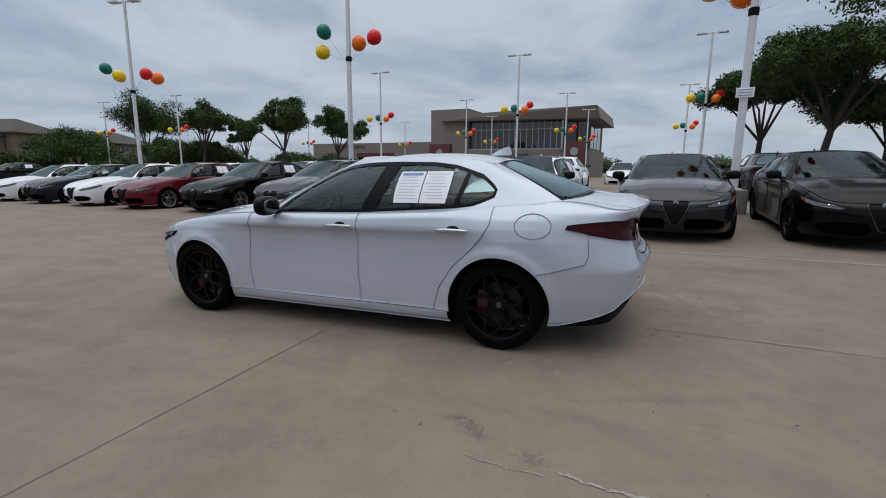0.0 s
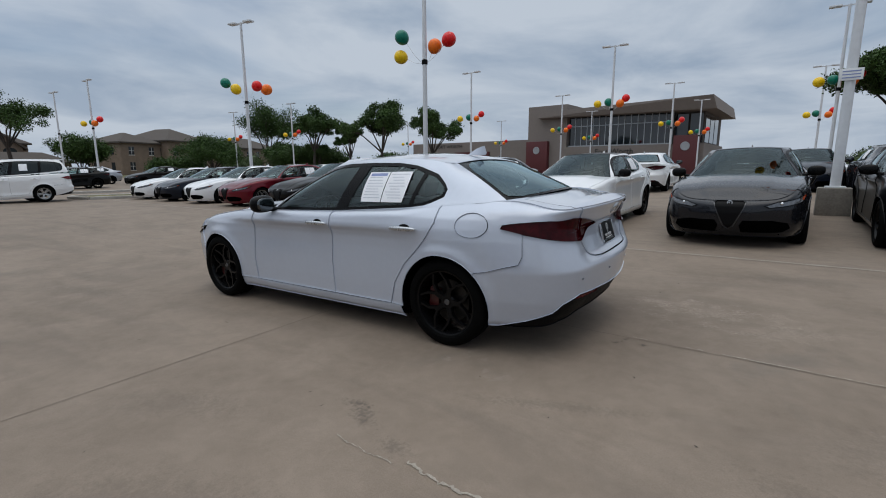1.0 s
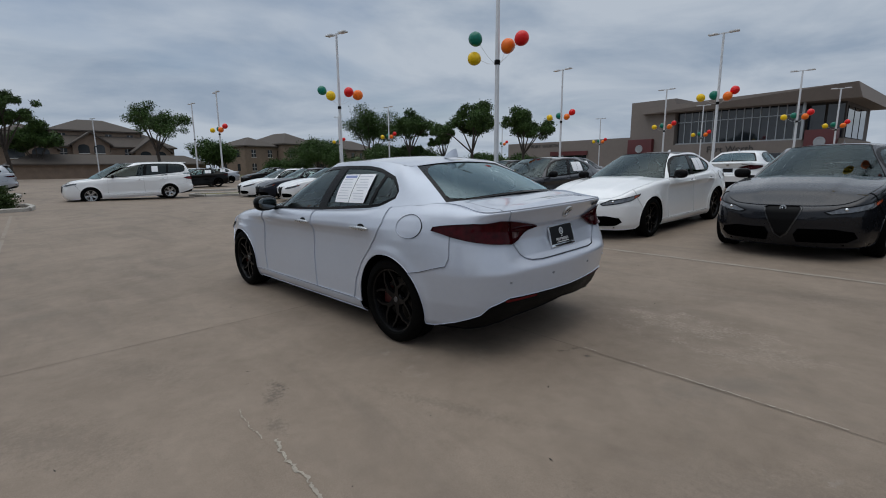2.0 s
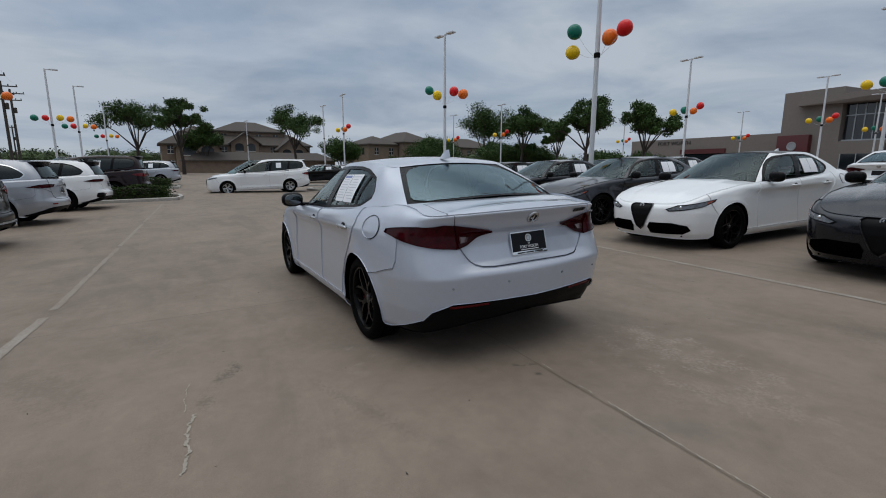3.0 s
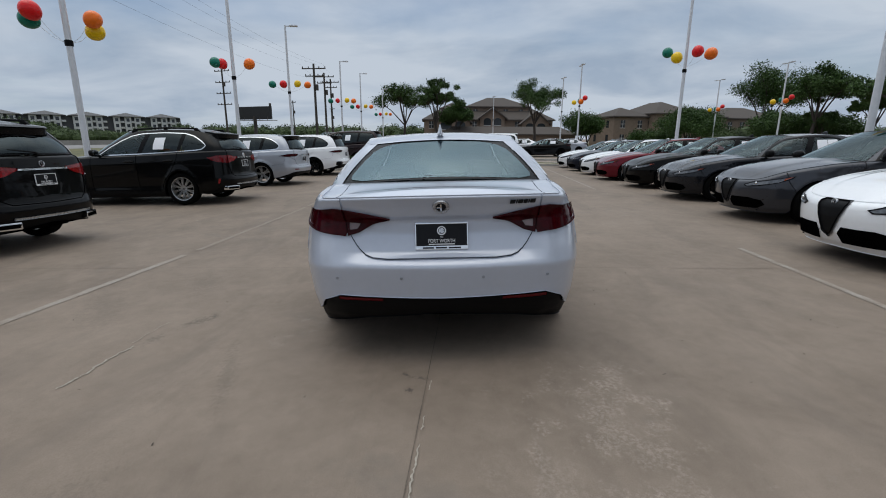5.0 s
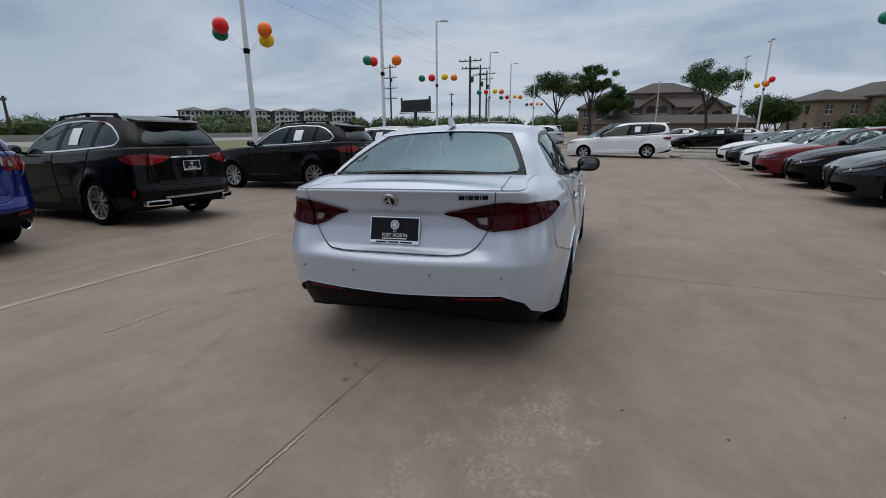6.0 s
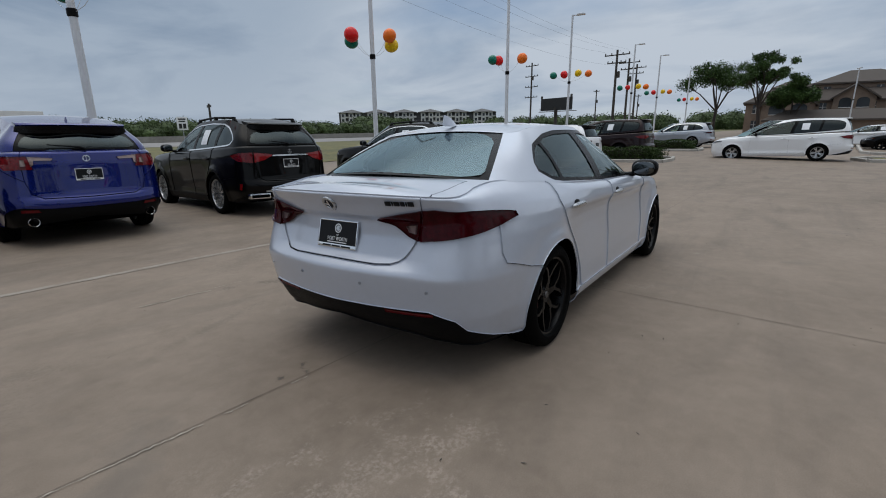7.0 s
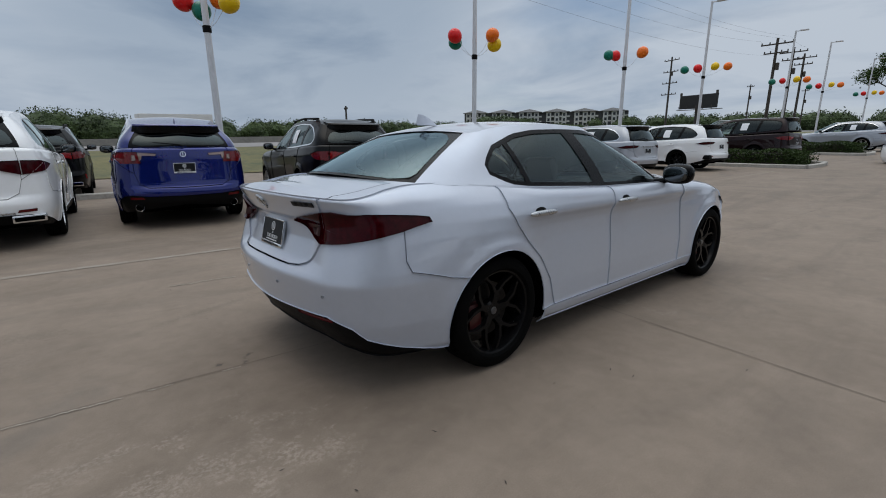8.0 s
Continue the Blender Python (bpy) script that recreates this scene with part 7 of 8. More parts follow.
def wall_line(name, pts, h, w, mat, label, category):
    verts, faces = [], []
    q = []
    for (x0, y0), (x1, y1) in zip(pts, pts[1:]):
        n = max(1, int(math.hypot(x1 - x0, y1 - y0) / 6))
        q += [(x0 + (x1 - x0) * k / n, y0 + (y1 - y0) * k / n) for k in range(n)]
    q.append(pts[-1])
    for x, y in q:
        z = gz(x, y)
        for o, zz in ((-w / 2, -0.2), (-w / 2.6, h), (w / 2.6, h), (w / 2, -0.2)):
            verts.append((x, y + o, z + zz))
    for k in range(len(q) - 1):
        for i in range(3):
            a = 4 * k + i
            faces.append((a, a + 1, a + 5, a + 4))
    return tagged(mesh_object(name, verts, faces, mat, smooth=False), label, category, kind="structure")


wall_line("barrier", [(150, -73), (-180, -58)], 0.85, 0.5, M["barrier"], "long low concrete barrier along the highway", "barrier")


def leaf_cloud(centres, sizes, count, leaf, rnd, flat=0.75, inner=0.25, loose=0.5):
    """Loose leaf faces scattered through ellipsoids."""
    c = np.array(centres, float)
    r = np.array(sizes, float)
    vol = r ** 2
    pick = rnd.choice(len(c), count, p=vol / vol.sum())
    d = rnd.normal(size=(count, 3))
    d /= np.linalg.norm(d, axis=1, keepdims=True)
    rad = rnd.uniform(inner, 1.0, count) ** 0.6
    rad = rad * (1 + loose * rnd.uniform(0, 1, count) ** 5)
    lump = 1 + 0.18 * np.sin(d[:, 0] * 5 + pick) * np.sin(d[:, 1] * 6 + pick * 1.7)
    p = c[pick] + d * (rad * r[pick] * lump)[:, None] * np.array([1, 1, flat])
    a = rnd.normal(size=(count, 3)); a /= np.linalg.norm(a, axis=1, keepdims=True)
    b = np.cross(a, d + rnd.normal(size=(count, 3)) * 0.6); b /= np.maximum(np.linalg.norm(b, axis=1, keepdims=True), 1e-6)
    s = leaf * rnd.uniform(0.55, 1.3, count)[:, None]
    q = np.stack([p - a * s, p - b * s * 0.45, p + a * s, p + b * s * 0.45], 1).reshape(-1, 3)
    faces = np.arange(count * 4).reshape(-1, 4)
    return q, faces


def tree(x, y, height, spread, seed, leaves=3200, leaf=0.17, trunk=None, fork=0.32, lean=0.0, mat="leaf", label="broad dark green oak tree with a forked trunk", lump=1.0):
    """A forked trunk, limbs that fan out, and a crown of many leafy clumps, as tall and wide as given."""
    rnd = np.random.RandomState(seed)
    root = new("tree")
    root.matrix_basis = stand(x, y)
    r0 = trunk or height * 0.017 + 0.04
    top = np.array((lean * 0.5, rnd.uniform(-0.2, 0.2), height * fork))
    branches, centres, sizes = [], [], []
    limbs = 6 + rnd.randint(0, 3)
    for k in range(limbs):
        a = 2 * math.pi * (k + rnd.uniform(-0.3, 0.3)) / limbs
        share = rnd.uniform(0.35, 0.95)
        reach = spread * 0.42 * share
        rise = (0.95 - 0.45 * share ** 2) * rnd.uniform(0.75, 1.05)
        end = top + np.array((math.cos(a) * reach + lean * 0.3, math.sin(a) * reach, height * (0.9 - fork) * rise))
        mid = top + (end - top) * 0.5 + np.array((rnd.uniform(-0.3, 0.3), rnd.uniform(-0.3, 0.3), 0.04 * height))
        branches.append(([top - (0, 0, 0.1), mid, end], [r0 * 0.55, r0 * 0.33, r0 * 0.12], 7))
        for j in range(5):
            b = rnd.uniform(0, 2 * math.pi)
            tip = mid + (end - mid) * rnd.uniform(0.35, 1.1) + np.array((math.cos(b), math.sin(b), rnd.uniform(-0.25, 0.75))) * spread * rnd.uniform(0.07, 0.19)
            branches.append(([mid + (end - mid) * 0.3, (mid + end + 2 * tip) / 4, tip], [r0 * 0.18, r0 * 0.12, r0 * 0.05], 5))
            centres.append(tip); sizes.append(spread * rnd.uniform(0.065, 0.125) * lump)
        centres.append(end); sizes.append(spread * rnd.uniform(0.09, 0.15) * lump)
    for j in range(7):
        b = rnd.uniform(0, 2 * math.pi)
        centres.append(top + np.array((math.cos(b) * spread * rnd.uniform(0, 0.25), math.sin(b) * spread * rnd.uniform(0, 0.25), height * (0.9 - fork) * rnd.uniform(0.55, 0.95))))
        sizes.append(spread * rnd.uniform(0.08, 0.14) * lump)
    c, r = np.array(centres), np.array(sizes)
    wide = np.percentile(np.hypot(c[:, 0] - top[0], c[:, 1] - top[1]) + r, 70)
    tall = (c[:, 2] + 0.75 * r).max() - top[2]
    k_wide, k_tall = spread / 2 / wide, (height - top[2]) / tall

    def fitted(q):
        return np.array((top[0] + (q[0] - top[0]) * k_wide, top[1] + (q[1] - top[1]) * k_wide, top[2] + (q[2] - top[2]) * k_tall))

    bm = bmesh.new()
    tube_bm(bm, [(0, 0, -0.2), (top[0] * 0.4 + 0.05, 0.03, height * fork * 0.5), top], [r0 * 1.3, r0, r0 * 0.85], 9)
    for pts, radii, sides in branches:
        tube_bm(bm, [fitted(q) for q in pts], radii, sides)
    part("trunk", bm, M["bark"], root)
    q, faces = leaf_cloud([fitted(q) for q in centres], r * min(1.0, (k_wide + k_tall) / 2), leaves, leaf, rnd)
    mesh_object("crown", q, faces, M[mat], root, smooth=False)
    return tagged(root, label, "tree", "trees")


TREES = [
    # x, y, height, spread
    (-33.4, 36.7, 8.7, 6.6, 1), (-30.9, 43.0, 8.2, 5.9, 2), (-47.6, 46.0, 7.6, 3.9, 3), (-50.7, 41.9, 9.7, 7.0, 4), (-51.5, 43.8, 4.6, 3.6, 5),
    (-75.0, 15.2, 11.0, 9.0, 7), (-81.4, -6.8, 11.0, 9.3, 8), (-76.0, -0.9, 10.9, 6.0, 9),
    (8.6, 32.0, 8.4, 7.0, 11), (9.9, 25.5, 8.3, 7.6, 12), (14.0, 29.0, 6.6, 8.0, 13),
]
for x, y, h, sp, seed in TREES:
    near = x > 0
    tree(x, y, h, sp, seed, leaves=46000 if near else (15000 if x < -70 else 17000), leaf=0.10 if near else 0.13, fork=0.36 if near else 0.34, lean=1.6 if seed == 9 else 0.8 if seed == 12 else 0.3)
# an oak whose branches hang in over the black saloon
tree(11.9, 15.8, 9.6, 10.0, 14, leaves=30000, leaf=0.09, fork=0.5, label="large oak tree with hanging outer branches")
for x, y, h, sp, seed in ((-91.7, 3.0, 9.3, 6.5, 21), (-84.0, 59.0, 14.6, 13.0, 22), (-63, 47.0, 5.4, 7.0, 23)):
    tree(x, y, h, sp, seed, leaves=22000, leaf=0.17, fork=0.2, lump=1.4, label="full round green tree")
for x, y, h, sp, seed in ((-84, 25.5, 6.6, 7.0, 31), (-72, 33.5, 3.2, 8.0, 32), (-66, 36.0, 6.4, 8.0, 33), (-86, 27.5, 5.0, 6.0, 34), (-57.0, 44.0, 5.0, 8.0, 35), (-54.0, 47.0, 4.5, 7.0, 36), (-43, 50, 3.4, 6.0, 37), (-37, 52, 3.2, 6.0, 38), (-78, 43, 6.8, 10.0, 39)):
    tree(x, y, h, sp, seed, leaves=14000, leaf=0.15, fork=0.12, lump=1.6, mat="leaf", label="bushy green tree beyond the parked cars")


def woods(name, places, leaf, count, label, seed, mat="leaf_far"):
    rnd = np.random.RandomState(seed)
    c, s_ = [], []
    for x, y, h in places:
        z = gz(x, y)
        c.append((x, y, z + h * 0.45)); s_.append(h * 0.62)
        c.append((x + rnd.uniform(-2, 2), y + rnd.uniform(-2, 2), z + h * 0.25)); s_.append(h * 0.55)
    q, faces = leaf_cloud(c, s_, count, leaf, rnd, 0.85, 0.5, 0.08)
    # dense inner foliage that closes the view through
    verts, more = [q], [tuple(f) for f in faces]
    k = len(q)
    seg, rings = 9, 6
    for (x, y, z), r in zip(c, s_):
        a, b = np.meshgrid(np.linspace(0, 2 * math.pi, seg, endpoint=False), np.linspace(0.15, math.pi - 0.15, rings))
        rr = r * 0.74 * rnd.uniform(0.85, 1.1, a.shape)
        verts.append(np.stack([x + rr * np.sin(b) * np.cos(a), y + rr * np.sin(b) * np.sin(a), z + 0.85 * rr * np.cos(b)], -1).reshape(-1, 3))
        more += [(k + i * seg + j, k + (i + 1) * seg + j, k + (i + 1) * seg + (j + 1) % seg, k + i * seg + (j + 1) % seg) for i in range(rings - 1) for j in range(seg)]
        k += seg * rings
    q, faces = np.vstack(verts), more
    return tagged(mesh_object(name, q, faces, M[mat], smooth=False), label, "woods", kind="stuff")


rw = np.random.RandomState(5)
line = []
for k in range(300):
    t = k / 299
    x = 140 - 330 * t + rw.uniform(-3, 3)
    line.append((x, -88 - 0.18 * (60 - x) * (x < 60) + rw.uniform(-6, 6), rw.uniform(2.9, 4.8) + 1.3 * math.exp(-((x - 0) / 7) ** 2) + 0.6 * math.exp(-((x - 22) / 14) ** 2)))
woods("far_woods", line, 0.22, 260000, "band of green woodland behind the highway", 6)
line = [(-230 - rw.uniform(0, 40) - 0.1 * k, -150 + 2.2 * k + rw.uniform(-4, 4), rw.uniform(6.5, 9.5)) for k in range(70)]
line += [(-150 - 2.2 * k, -150 - 1.2 * k + rw.uniform(-6, 6), rw.uniform(6, 9)) for k in range(50)]
woods("far_woods", line, 0.55, 70000, "far green tree line on the horizon", 7)
line = [(-70 + 4.0 * k, 165 + rw.uniform(-8, 8), rw.uniform(3, 6.5)) for k in range(60)]
woods("far_woods", line, 0.42, 32000, "far tree line beyond the showroom", 8)
line = [(-96 + 5 * rw.uniform(-1, 1), 55 + 2.5 * k, rw.uniform(3, 5)) for k in range(40)]
woods("far_woods", line, 0.26, 34000, "green scrub beyond the parked cars", 9)

# ---- showroom ----
M["stucco"] = material("taupe_stucco", (0.185, 0.160, 0.145), 0.85, 0, 0.08, 0.3, 0.1, 25)
M["stucco_dark"] = material("darker_taupe_stucco", (0.085, 0.075, 0.070), 0.8, 0, 0.1, 0.4)
M["pane"] = material("dark_showroom_glass", (0.012, 0.016, 0.022), 0.06, 0, 0.1, 0.3, coat=0.4)
M["mullion"] = material("grey_mullion", (0.34, 0.36, 0.38), 0.4, 0.4, 0.05, 2)
M["portal"] = material("dark_red_panel", (0.085, 0.014, 0.016), 0.5, 0, 0.1, 0.6)
M["letters"] = material("dark_letters", (0.04, 0.038, 0.038), 0.5)


def showroom():
    root = new("showroom_building")
    root.matrix_basis = Matrix.Translation((-4.8, 75.9, -1.85)) @ PLUMB @ Matrix.Rotation(radians(-4.5), 4, "Z")
    # x runs from -30 to 0 along the front, y is back
    part("wall", box(-29.0, -21.5, 0.0, 18, -1, 11.9), M["stucco"], root)
    part("wall", box(-21.5, 0, 0.02, 18, -1, 4.6), M["stucco"], root)
    part("wall", box(-58, -29.02, 0.6, 18, -1, 6.2), M["stucco"], root)
    # set-back upper wall, its stucco colour about half that of the front
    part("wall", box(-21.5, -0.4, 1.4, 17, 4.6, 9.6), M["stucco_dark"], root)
    # roof slab with its overhang
    bm = bmesh.new()
    v = [bm.verts.new(p) for p in ((-26.5, -1.2, 9.7), (1.5, -1.8, 9.3), (1.5, 19, 9.3), (-26.5, 19, 9.7), (-26.5, -1.2, 10.7), (1.1, -2.8, 11.1), (1.1, 19, 11.1), (-26.5, 19, 10.7))]
    for f in ((0, 1, 2, 3), (4, 7, 6, 5), (0, 4, 5, 1), (1, 5, 6, 2), (2, 6, 7, 3), (3, 7, 4, 0)):
        bm.faces.new([v[i] for i in f])
    part("roof", bm, M["stucco"], root, smooth=False)
    n = 16
    x0, x1 = -21.3, -4.6
    for k in range(n):
        a = x0 + (x1 - x0) * k / n
        b = x0 + (x1 - x0) * (k + 1) / n
        w = part("window", box(a, b, 0.9, 1.0, 4.8, 9.5), M["pane"], root, smooth=False)
        part("mullion", box(b - 0.06, b + 0.06, 0.8, 0.95, 4.8, 9.5), M["mullion"], w, smooth=False)
    part("transom", box(x0, x1, 0.82, 0.94, 8.0, 8.12), M["mullion"], root, smooth=False)
    part("sill_band", box(x0, x1, 0.3, 1.0, 4.6, 4.8), M["mullion"], root, smooth=False)
    for a in (-4.2, -2.2):
        part("window", box(a, a + 1.7, 0.9, 1.0, 4.8, 9.0), M["pane"], root, smooth=False)
    for y0 in (2.0, 6.0, 10.0):
        part("window", box(-0.5, -0.3, y0, y0 + 3.4, 4.8, 8.8), M["pane"], root, smooth=False)
    part("column", box(-4.6, -4.3, -0.6, -0.3, 4.6, 10.0), M["mullion"], root, smooth=False)
    for a, b in ((-21.0, -17.4), (-9.8, -4.6)):
        m = int((b - a) / 1.5)
        for k in range(m):
            c = a + (b - a) * k / m
            w = part("window", box(c + 0.06, c + (b - a) / m - 0.06, -0.06, 0.02, 0.2, 2.9), M["pane"], root, smooth=False)
            part("mullion", box(c - 0.05, c + 0.05, -0.1, 0.0, 0.2, 2.9), M["mullion"], w, smooth=False)
    for a, b, h in ((-28.9, -24.7, 5.7), (-4.05, -0.65, 5.8)):
        p = part("portal", box(a, b, -0.9, 0.6, -0.5, h, 0.05), M["portal"], root, "dark red entrance panel")
        c = (a + b) / 2
        m = Matrix.Translation((c, -0.93, h - 1.6)) @ Matrix.Rotation(radians(90), 4, "X")
        part("emblem", revolve_bm(bmesh.new(), [(0.001, 0.03), (0.42, 0.03), (0.46, 0.08), (0.62, 0.08), (0.66, 0.0)], m, 28), M["mullion"], p, "round silver emblem")
    face = Matrix.Rotation(radians(90), 4, "X")
    text_part("lettering", "Fort Worth", 1.3, Matrix.Translation((-13.2, -0.02, 3.65)) @ face, M["letters"], root, "dark raised letters", 0.06, 6.2)
    text_part("lettering", "FORT WORTH", 0.9, Matrix.Translation((-48, 0.57, 5.4)) @ face, M["letters"], root, "dark raised letters", 0.06, 7.0)
    part("service_door", box(-46, -38, 0.5, 0.58, -0.5, 3.4), M["pane"], root, smooth=False)
    part("door_frame", box(-46.3, -37.7, 0.3, 0.56, 3.4, 4.2), M["portal"], root, smooth=False)
    return tagged(root, "two-storey taupe showroom with a sloping overhanging roof and dark glass", "building")


showroom()

# ---- houses and flats ----
M["shingle"] = material("brown_roof_shingle", (0.070, 0.058, 0.050), 0.9, 0, 0.15, 0.8, 0.2, 12)
M["brick"] = material("tan_brick", (0.205, 0.150, 0.112), 0.85, 0, 0.2, 1.2, 0.2, 14)
M["house_glass"] = material("house_window", (0.03, 0.035, 0.04), 0.1, 0, 0.1, 1)
M["white_trim"] = material("white_trim", (0.55, 0.54, 0.52), 0.6, 0, 0.05, 2)


def hip_roof(x0, x1, y0, y1, z, rise, over=0.5, ridge_x=True):
    bm = bmesh.new()
    x0, x1, y0, y1 = x0 - over, x1 + over, y0 - over, y1 + over
    if x1 - x0 > y1 - y0:
        h = (y1 - y0) / 2
        r = [(x0 + h, (y0 + y1) / 2), (x1 - h, (y0 + y1) / 2)]
    else:
        h = (x1 - x0) / 2
        r = [((x0 + x1) / 2, y0 + h), ((x0 + x1) / 2, y1 - h)]
    b = [bm.verts.new((x, y, z)) for x, y in ((x0, y0), (x1, y0), (x1, y1), (x0, y1))]
    u = [bm.verts.new((x, y, z - 0.25)) for x, y in ((x0, y0), (x1, y0), (x1, y1), (x0, y1))]
    t = [bm.verts.new((x, y, z + rise)) for x, y in r]
    if x1 - x0 > y1 - y0:
        fs = [(b[0], b[1], t[1], t[0]), (b[1], b[2], t[1]), (b[2], b[3], t[0], t[1]), (b[3], b[0], t[0])]
    else:
        fs = [(b[0], b[1], t[0]), (b[1], b[2], t[1], t[0]), (b[2], b[3], t[1]), (b[3], b[0], t[0], t[1])]
    for f in fs:
        bm.faces.new(f)
    for i in range(4):
        bm.faces.new((b[i], u[i], u[(i + 1) % 4], b[(i + 1) % 4]))
    bm.faces.new(u[::-1])
    return bm


def house(x, y, turn, blocks, label, storeys=2):
    """blocks: x0 x1 y0 y1 height rise of each wing; the front looks to -y."""
    root = new("house")
    root.matrix_basis = stand(x, y, turn)
    for x0, x1, y0, y1, h, rise in blocks:
        part("wall", box(x0, x1, y0, y1, -1, h), M["brick"], root, smooth=False)
        part("roof", hip_roof(x0, x1, y0, y1, h, rise), M["shingle"], root, smooth=False)
        for st in range(int(h // 2.7)):
            n = max(1, int((x1 - x0) / 3.2))
            for k in range(n):
                c = x0 + (x1 - x0) * (k + 0.5) / n
                z = 0.9 + 2.8 * st
                w = part("window", box(c - 0.5, c + 0.5, y0 - 0.03, y0 + 0.05, z, z + 1.45), M["house_glass"], root, smooth=False)
                bm = box(c - 0.6, c + 0.6, y0 - 0.07, y0 + 0.01, z - 0.12, z)
                box_bm(bm, c - 0.04, c + 0.04, y0 - 0.06, y0, z, z + 1.45)
                box_bm(bm, c - 0.5, c + 0.5, y0 - 0.06, y0, z + 0.68, z + 0.76)
                part("window_frame", bm, M["white_trim"], w, smooth=False)
            m = max(1, int((y1 - y0) / 4))
            for k in range(m):
                c = y0 + (y1 - y0) * (k + 0.5) / m
                z = 0.9 + 2.8 * st
                for xx in (x0, x1):
                    part("window", box(xx - 0.04, xx + 0.04, c - 0.45, c + 0.45, z, z + 1.4), M["house_glass"], root, smooth=False)
    return tagged(root, label, "house", "houses beyond the lot")


def gable(root, x0, x1, y0, y1, h, rise):
    """A wing with a pitched roof, its brick gable to -y, with two arched windows."""
    bm = bmesh.new()
    c = (x0 + x1) / 2
    prof = [(x0, -1), (x1, -1), (x1, h), (c, h + rise), (x0, h)]
    f, b = ([bm.verts.new((x, y, z)) for x, z in prof] for y in (y0, y1))
    bm.faces.new(f); bm.faces.new(b[::-1])
    for i in range(5):
        bm.faces.new((f[i], b[i], b[(i + 1) % 5], f[(i + 1) % 5]))
    part("gable_wall", bm, M["brick"], root, smooth=False)
    over, k = 0.5, rise / ((x1 - x0) / 2)
    bm = bmesh.new()
    prof = [(x0 - over, h - over * k), (c, h + rise), (x1 + over, h - over * k), (x1 + over, h - over * k + 0.28), (c, h + rise + 0.30), (x0 - over, h - over * k + 0.28)]
    f, b = ([bm.verts.new((x, y, z)) for x, z in prof] for y in (y0 - 0.6, y1))
    bm.faces.new(f); bm.faces.new(b[::-1])
    for i in range(6):
        bm.faces.new((f[i], b[i], b[(i + 1) % 6], f[(i + 1) % 6]))
    part("gable_roof", bm, M["shingle"], root, smooth=False)
    for sd in (-1, 1):
        m = c + sd * (x1 - x0) * 0.21
        w = (x1 - x0) * 0.15
        bm = bmesh.new()
        pts = [(m - w, h - 1.6), (m + w, h - 1.6)] + [(m + w * math.cos(a), h - 0.6 + w * 0.7 * math.sin(a)) for a in np.linspace(0, math.pi, 9)]
        f, b = ([bm.verts.new((x, y, z)) for x, z in pts] for y in (y0 - 0.06, y0 + 0.1))
        bm.faces.new(f); bm.faces.new(b[::-1])
        for i in range(len(pts)):
            bm.faces.new((f[i], b[i], b[(i + 1) % len(pts)], f[(i + 1) % len(pts)]))
        win = part("arched_window", bm, M["house_glass"], root, smooth=False)
        part("window_frame", box(m - w, m + w, y0 - 0.12, y0 - 0.06, h - 1.72, h - 1.6), M["white_trim"], win, smooth=False)


# their fronts look towards the lot, that is to +x
big = house(-101, 12.0, 92, [(-16, 13, 3, 13, 5.6, 3.2), (-6, 8, 6, 16, 8.6, 2.3), (-12, -7, 7, 13, 8.2, 1.4)], "brown brick house with stepped hip roofs and gables")
gable(big, -13.5, -6.0, -0.5, 7, 4.9, 2.9)
gable(big, 5.5, 11.5, 0.2, 7, 4.7, 2.4)
gable(big, -3.5, 2.0, 2.2, 8, 5.9, 2.0)
house(-90.5, 12.5, 92, [(-13, 14, 0, 5.5, 2.3, 1.5)], "long low brown-roofed garage block")
house(-97, 48.5, 104, [(-14, -6, 0, 9, 6.0, 1.9), (-6, 4, -2, 12, 6.6, 2.6), (4, 13, 0, 10, 6.2, 2.2), (14, 30, 1, 12, 6.0, 2.6)], "tan brick flats with brown hip roofs and small windows")
house(-112, 62.0, 110, [(-8, 12, 0, 12, 6.0, 3.0)], "tan brick flats with brown hip roofs and small windows")

M["flat_white"] = material("white_stucco", (0.52, 0.52, 0.50), 0.8, 0, 0.05, 0.2)
M["flat_dark"] = material("dark_stucco", (0.06, 0.062, 0.065), 0.8, 0, 0.1, 0.2)
M["flat_roof"] = material("grey_roof", (0.10, 0.10, 0.10), 0.85, 0, 0.1, 0.2)


def flats(x, y, turn):
    root = new("apartment_building")
    root.matrix_basis = Matrix.Translation((x, y, gz(x, y) + 3.0)) @ PLUMB @ Matrix.Rotation(radians(turn), 4, "Z")
    part("wall", box(-50.5, 50.5, 0, 14, -6, 9.0), M["flat_dark"], root, smooth=False)
    for k in range(6):
        c = -43 + 17 * k
        part("roof", hip_roof(c - 7.6, c + 7.6, -1.5, 14, 9.3, 2.2, 0.6), M["flat_roof"], root, smooth=False)
        for e in (-4.8, 0.2, 4.6):
            part("wall_panel", box(c + e - 1.5, c + e + 1.5, -1.2, 0.1, -4, 9.2), M["flat_white"], root, smooth=False)
            for st in range(3):
                w = part("window", box(c + e - 0.7, c + e + 0.7, -1.26, -1.1, 0.7 + 3 * st, 2.4 + 3 * st), M["house_glass"], root, smooth=False)
                part("balcony", box(c + e + 1.6, c + e + 3.3, -1.6, 0.0, 0.0 + 3 * st, 0.9 + 3 * st), M["flat_white"], w, smooth=False)
    return tagged(root, "long white and grey apartment block on the far hill", "building")


flats(-240, -190, 128)

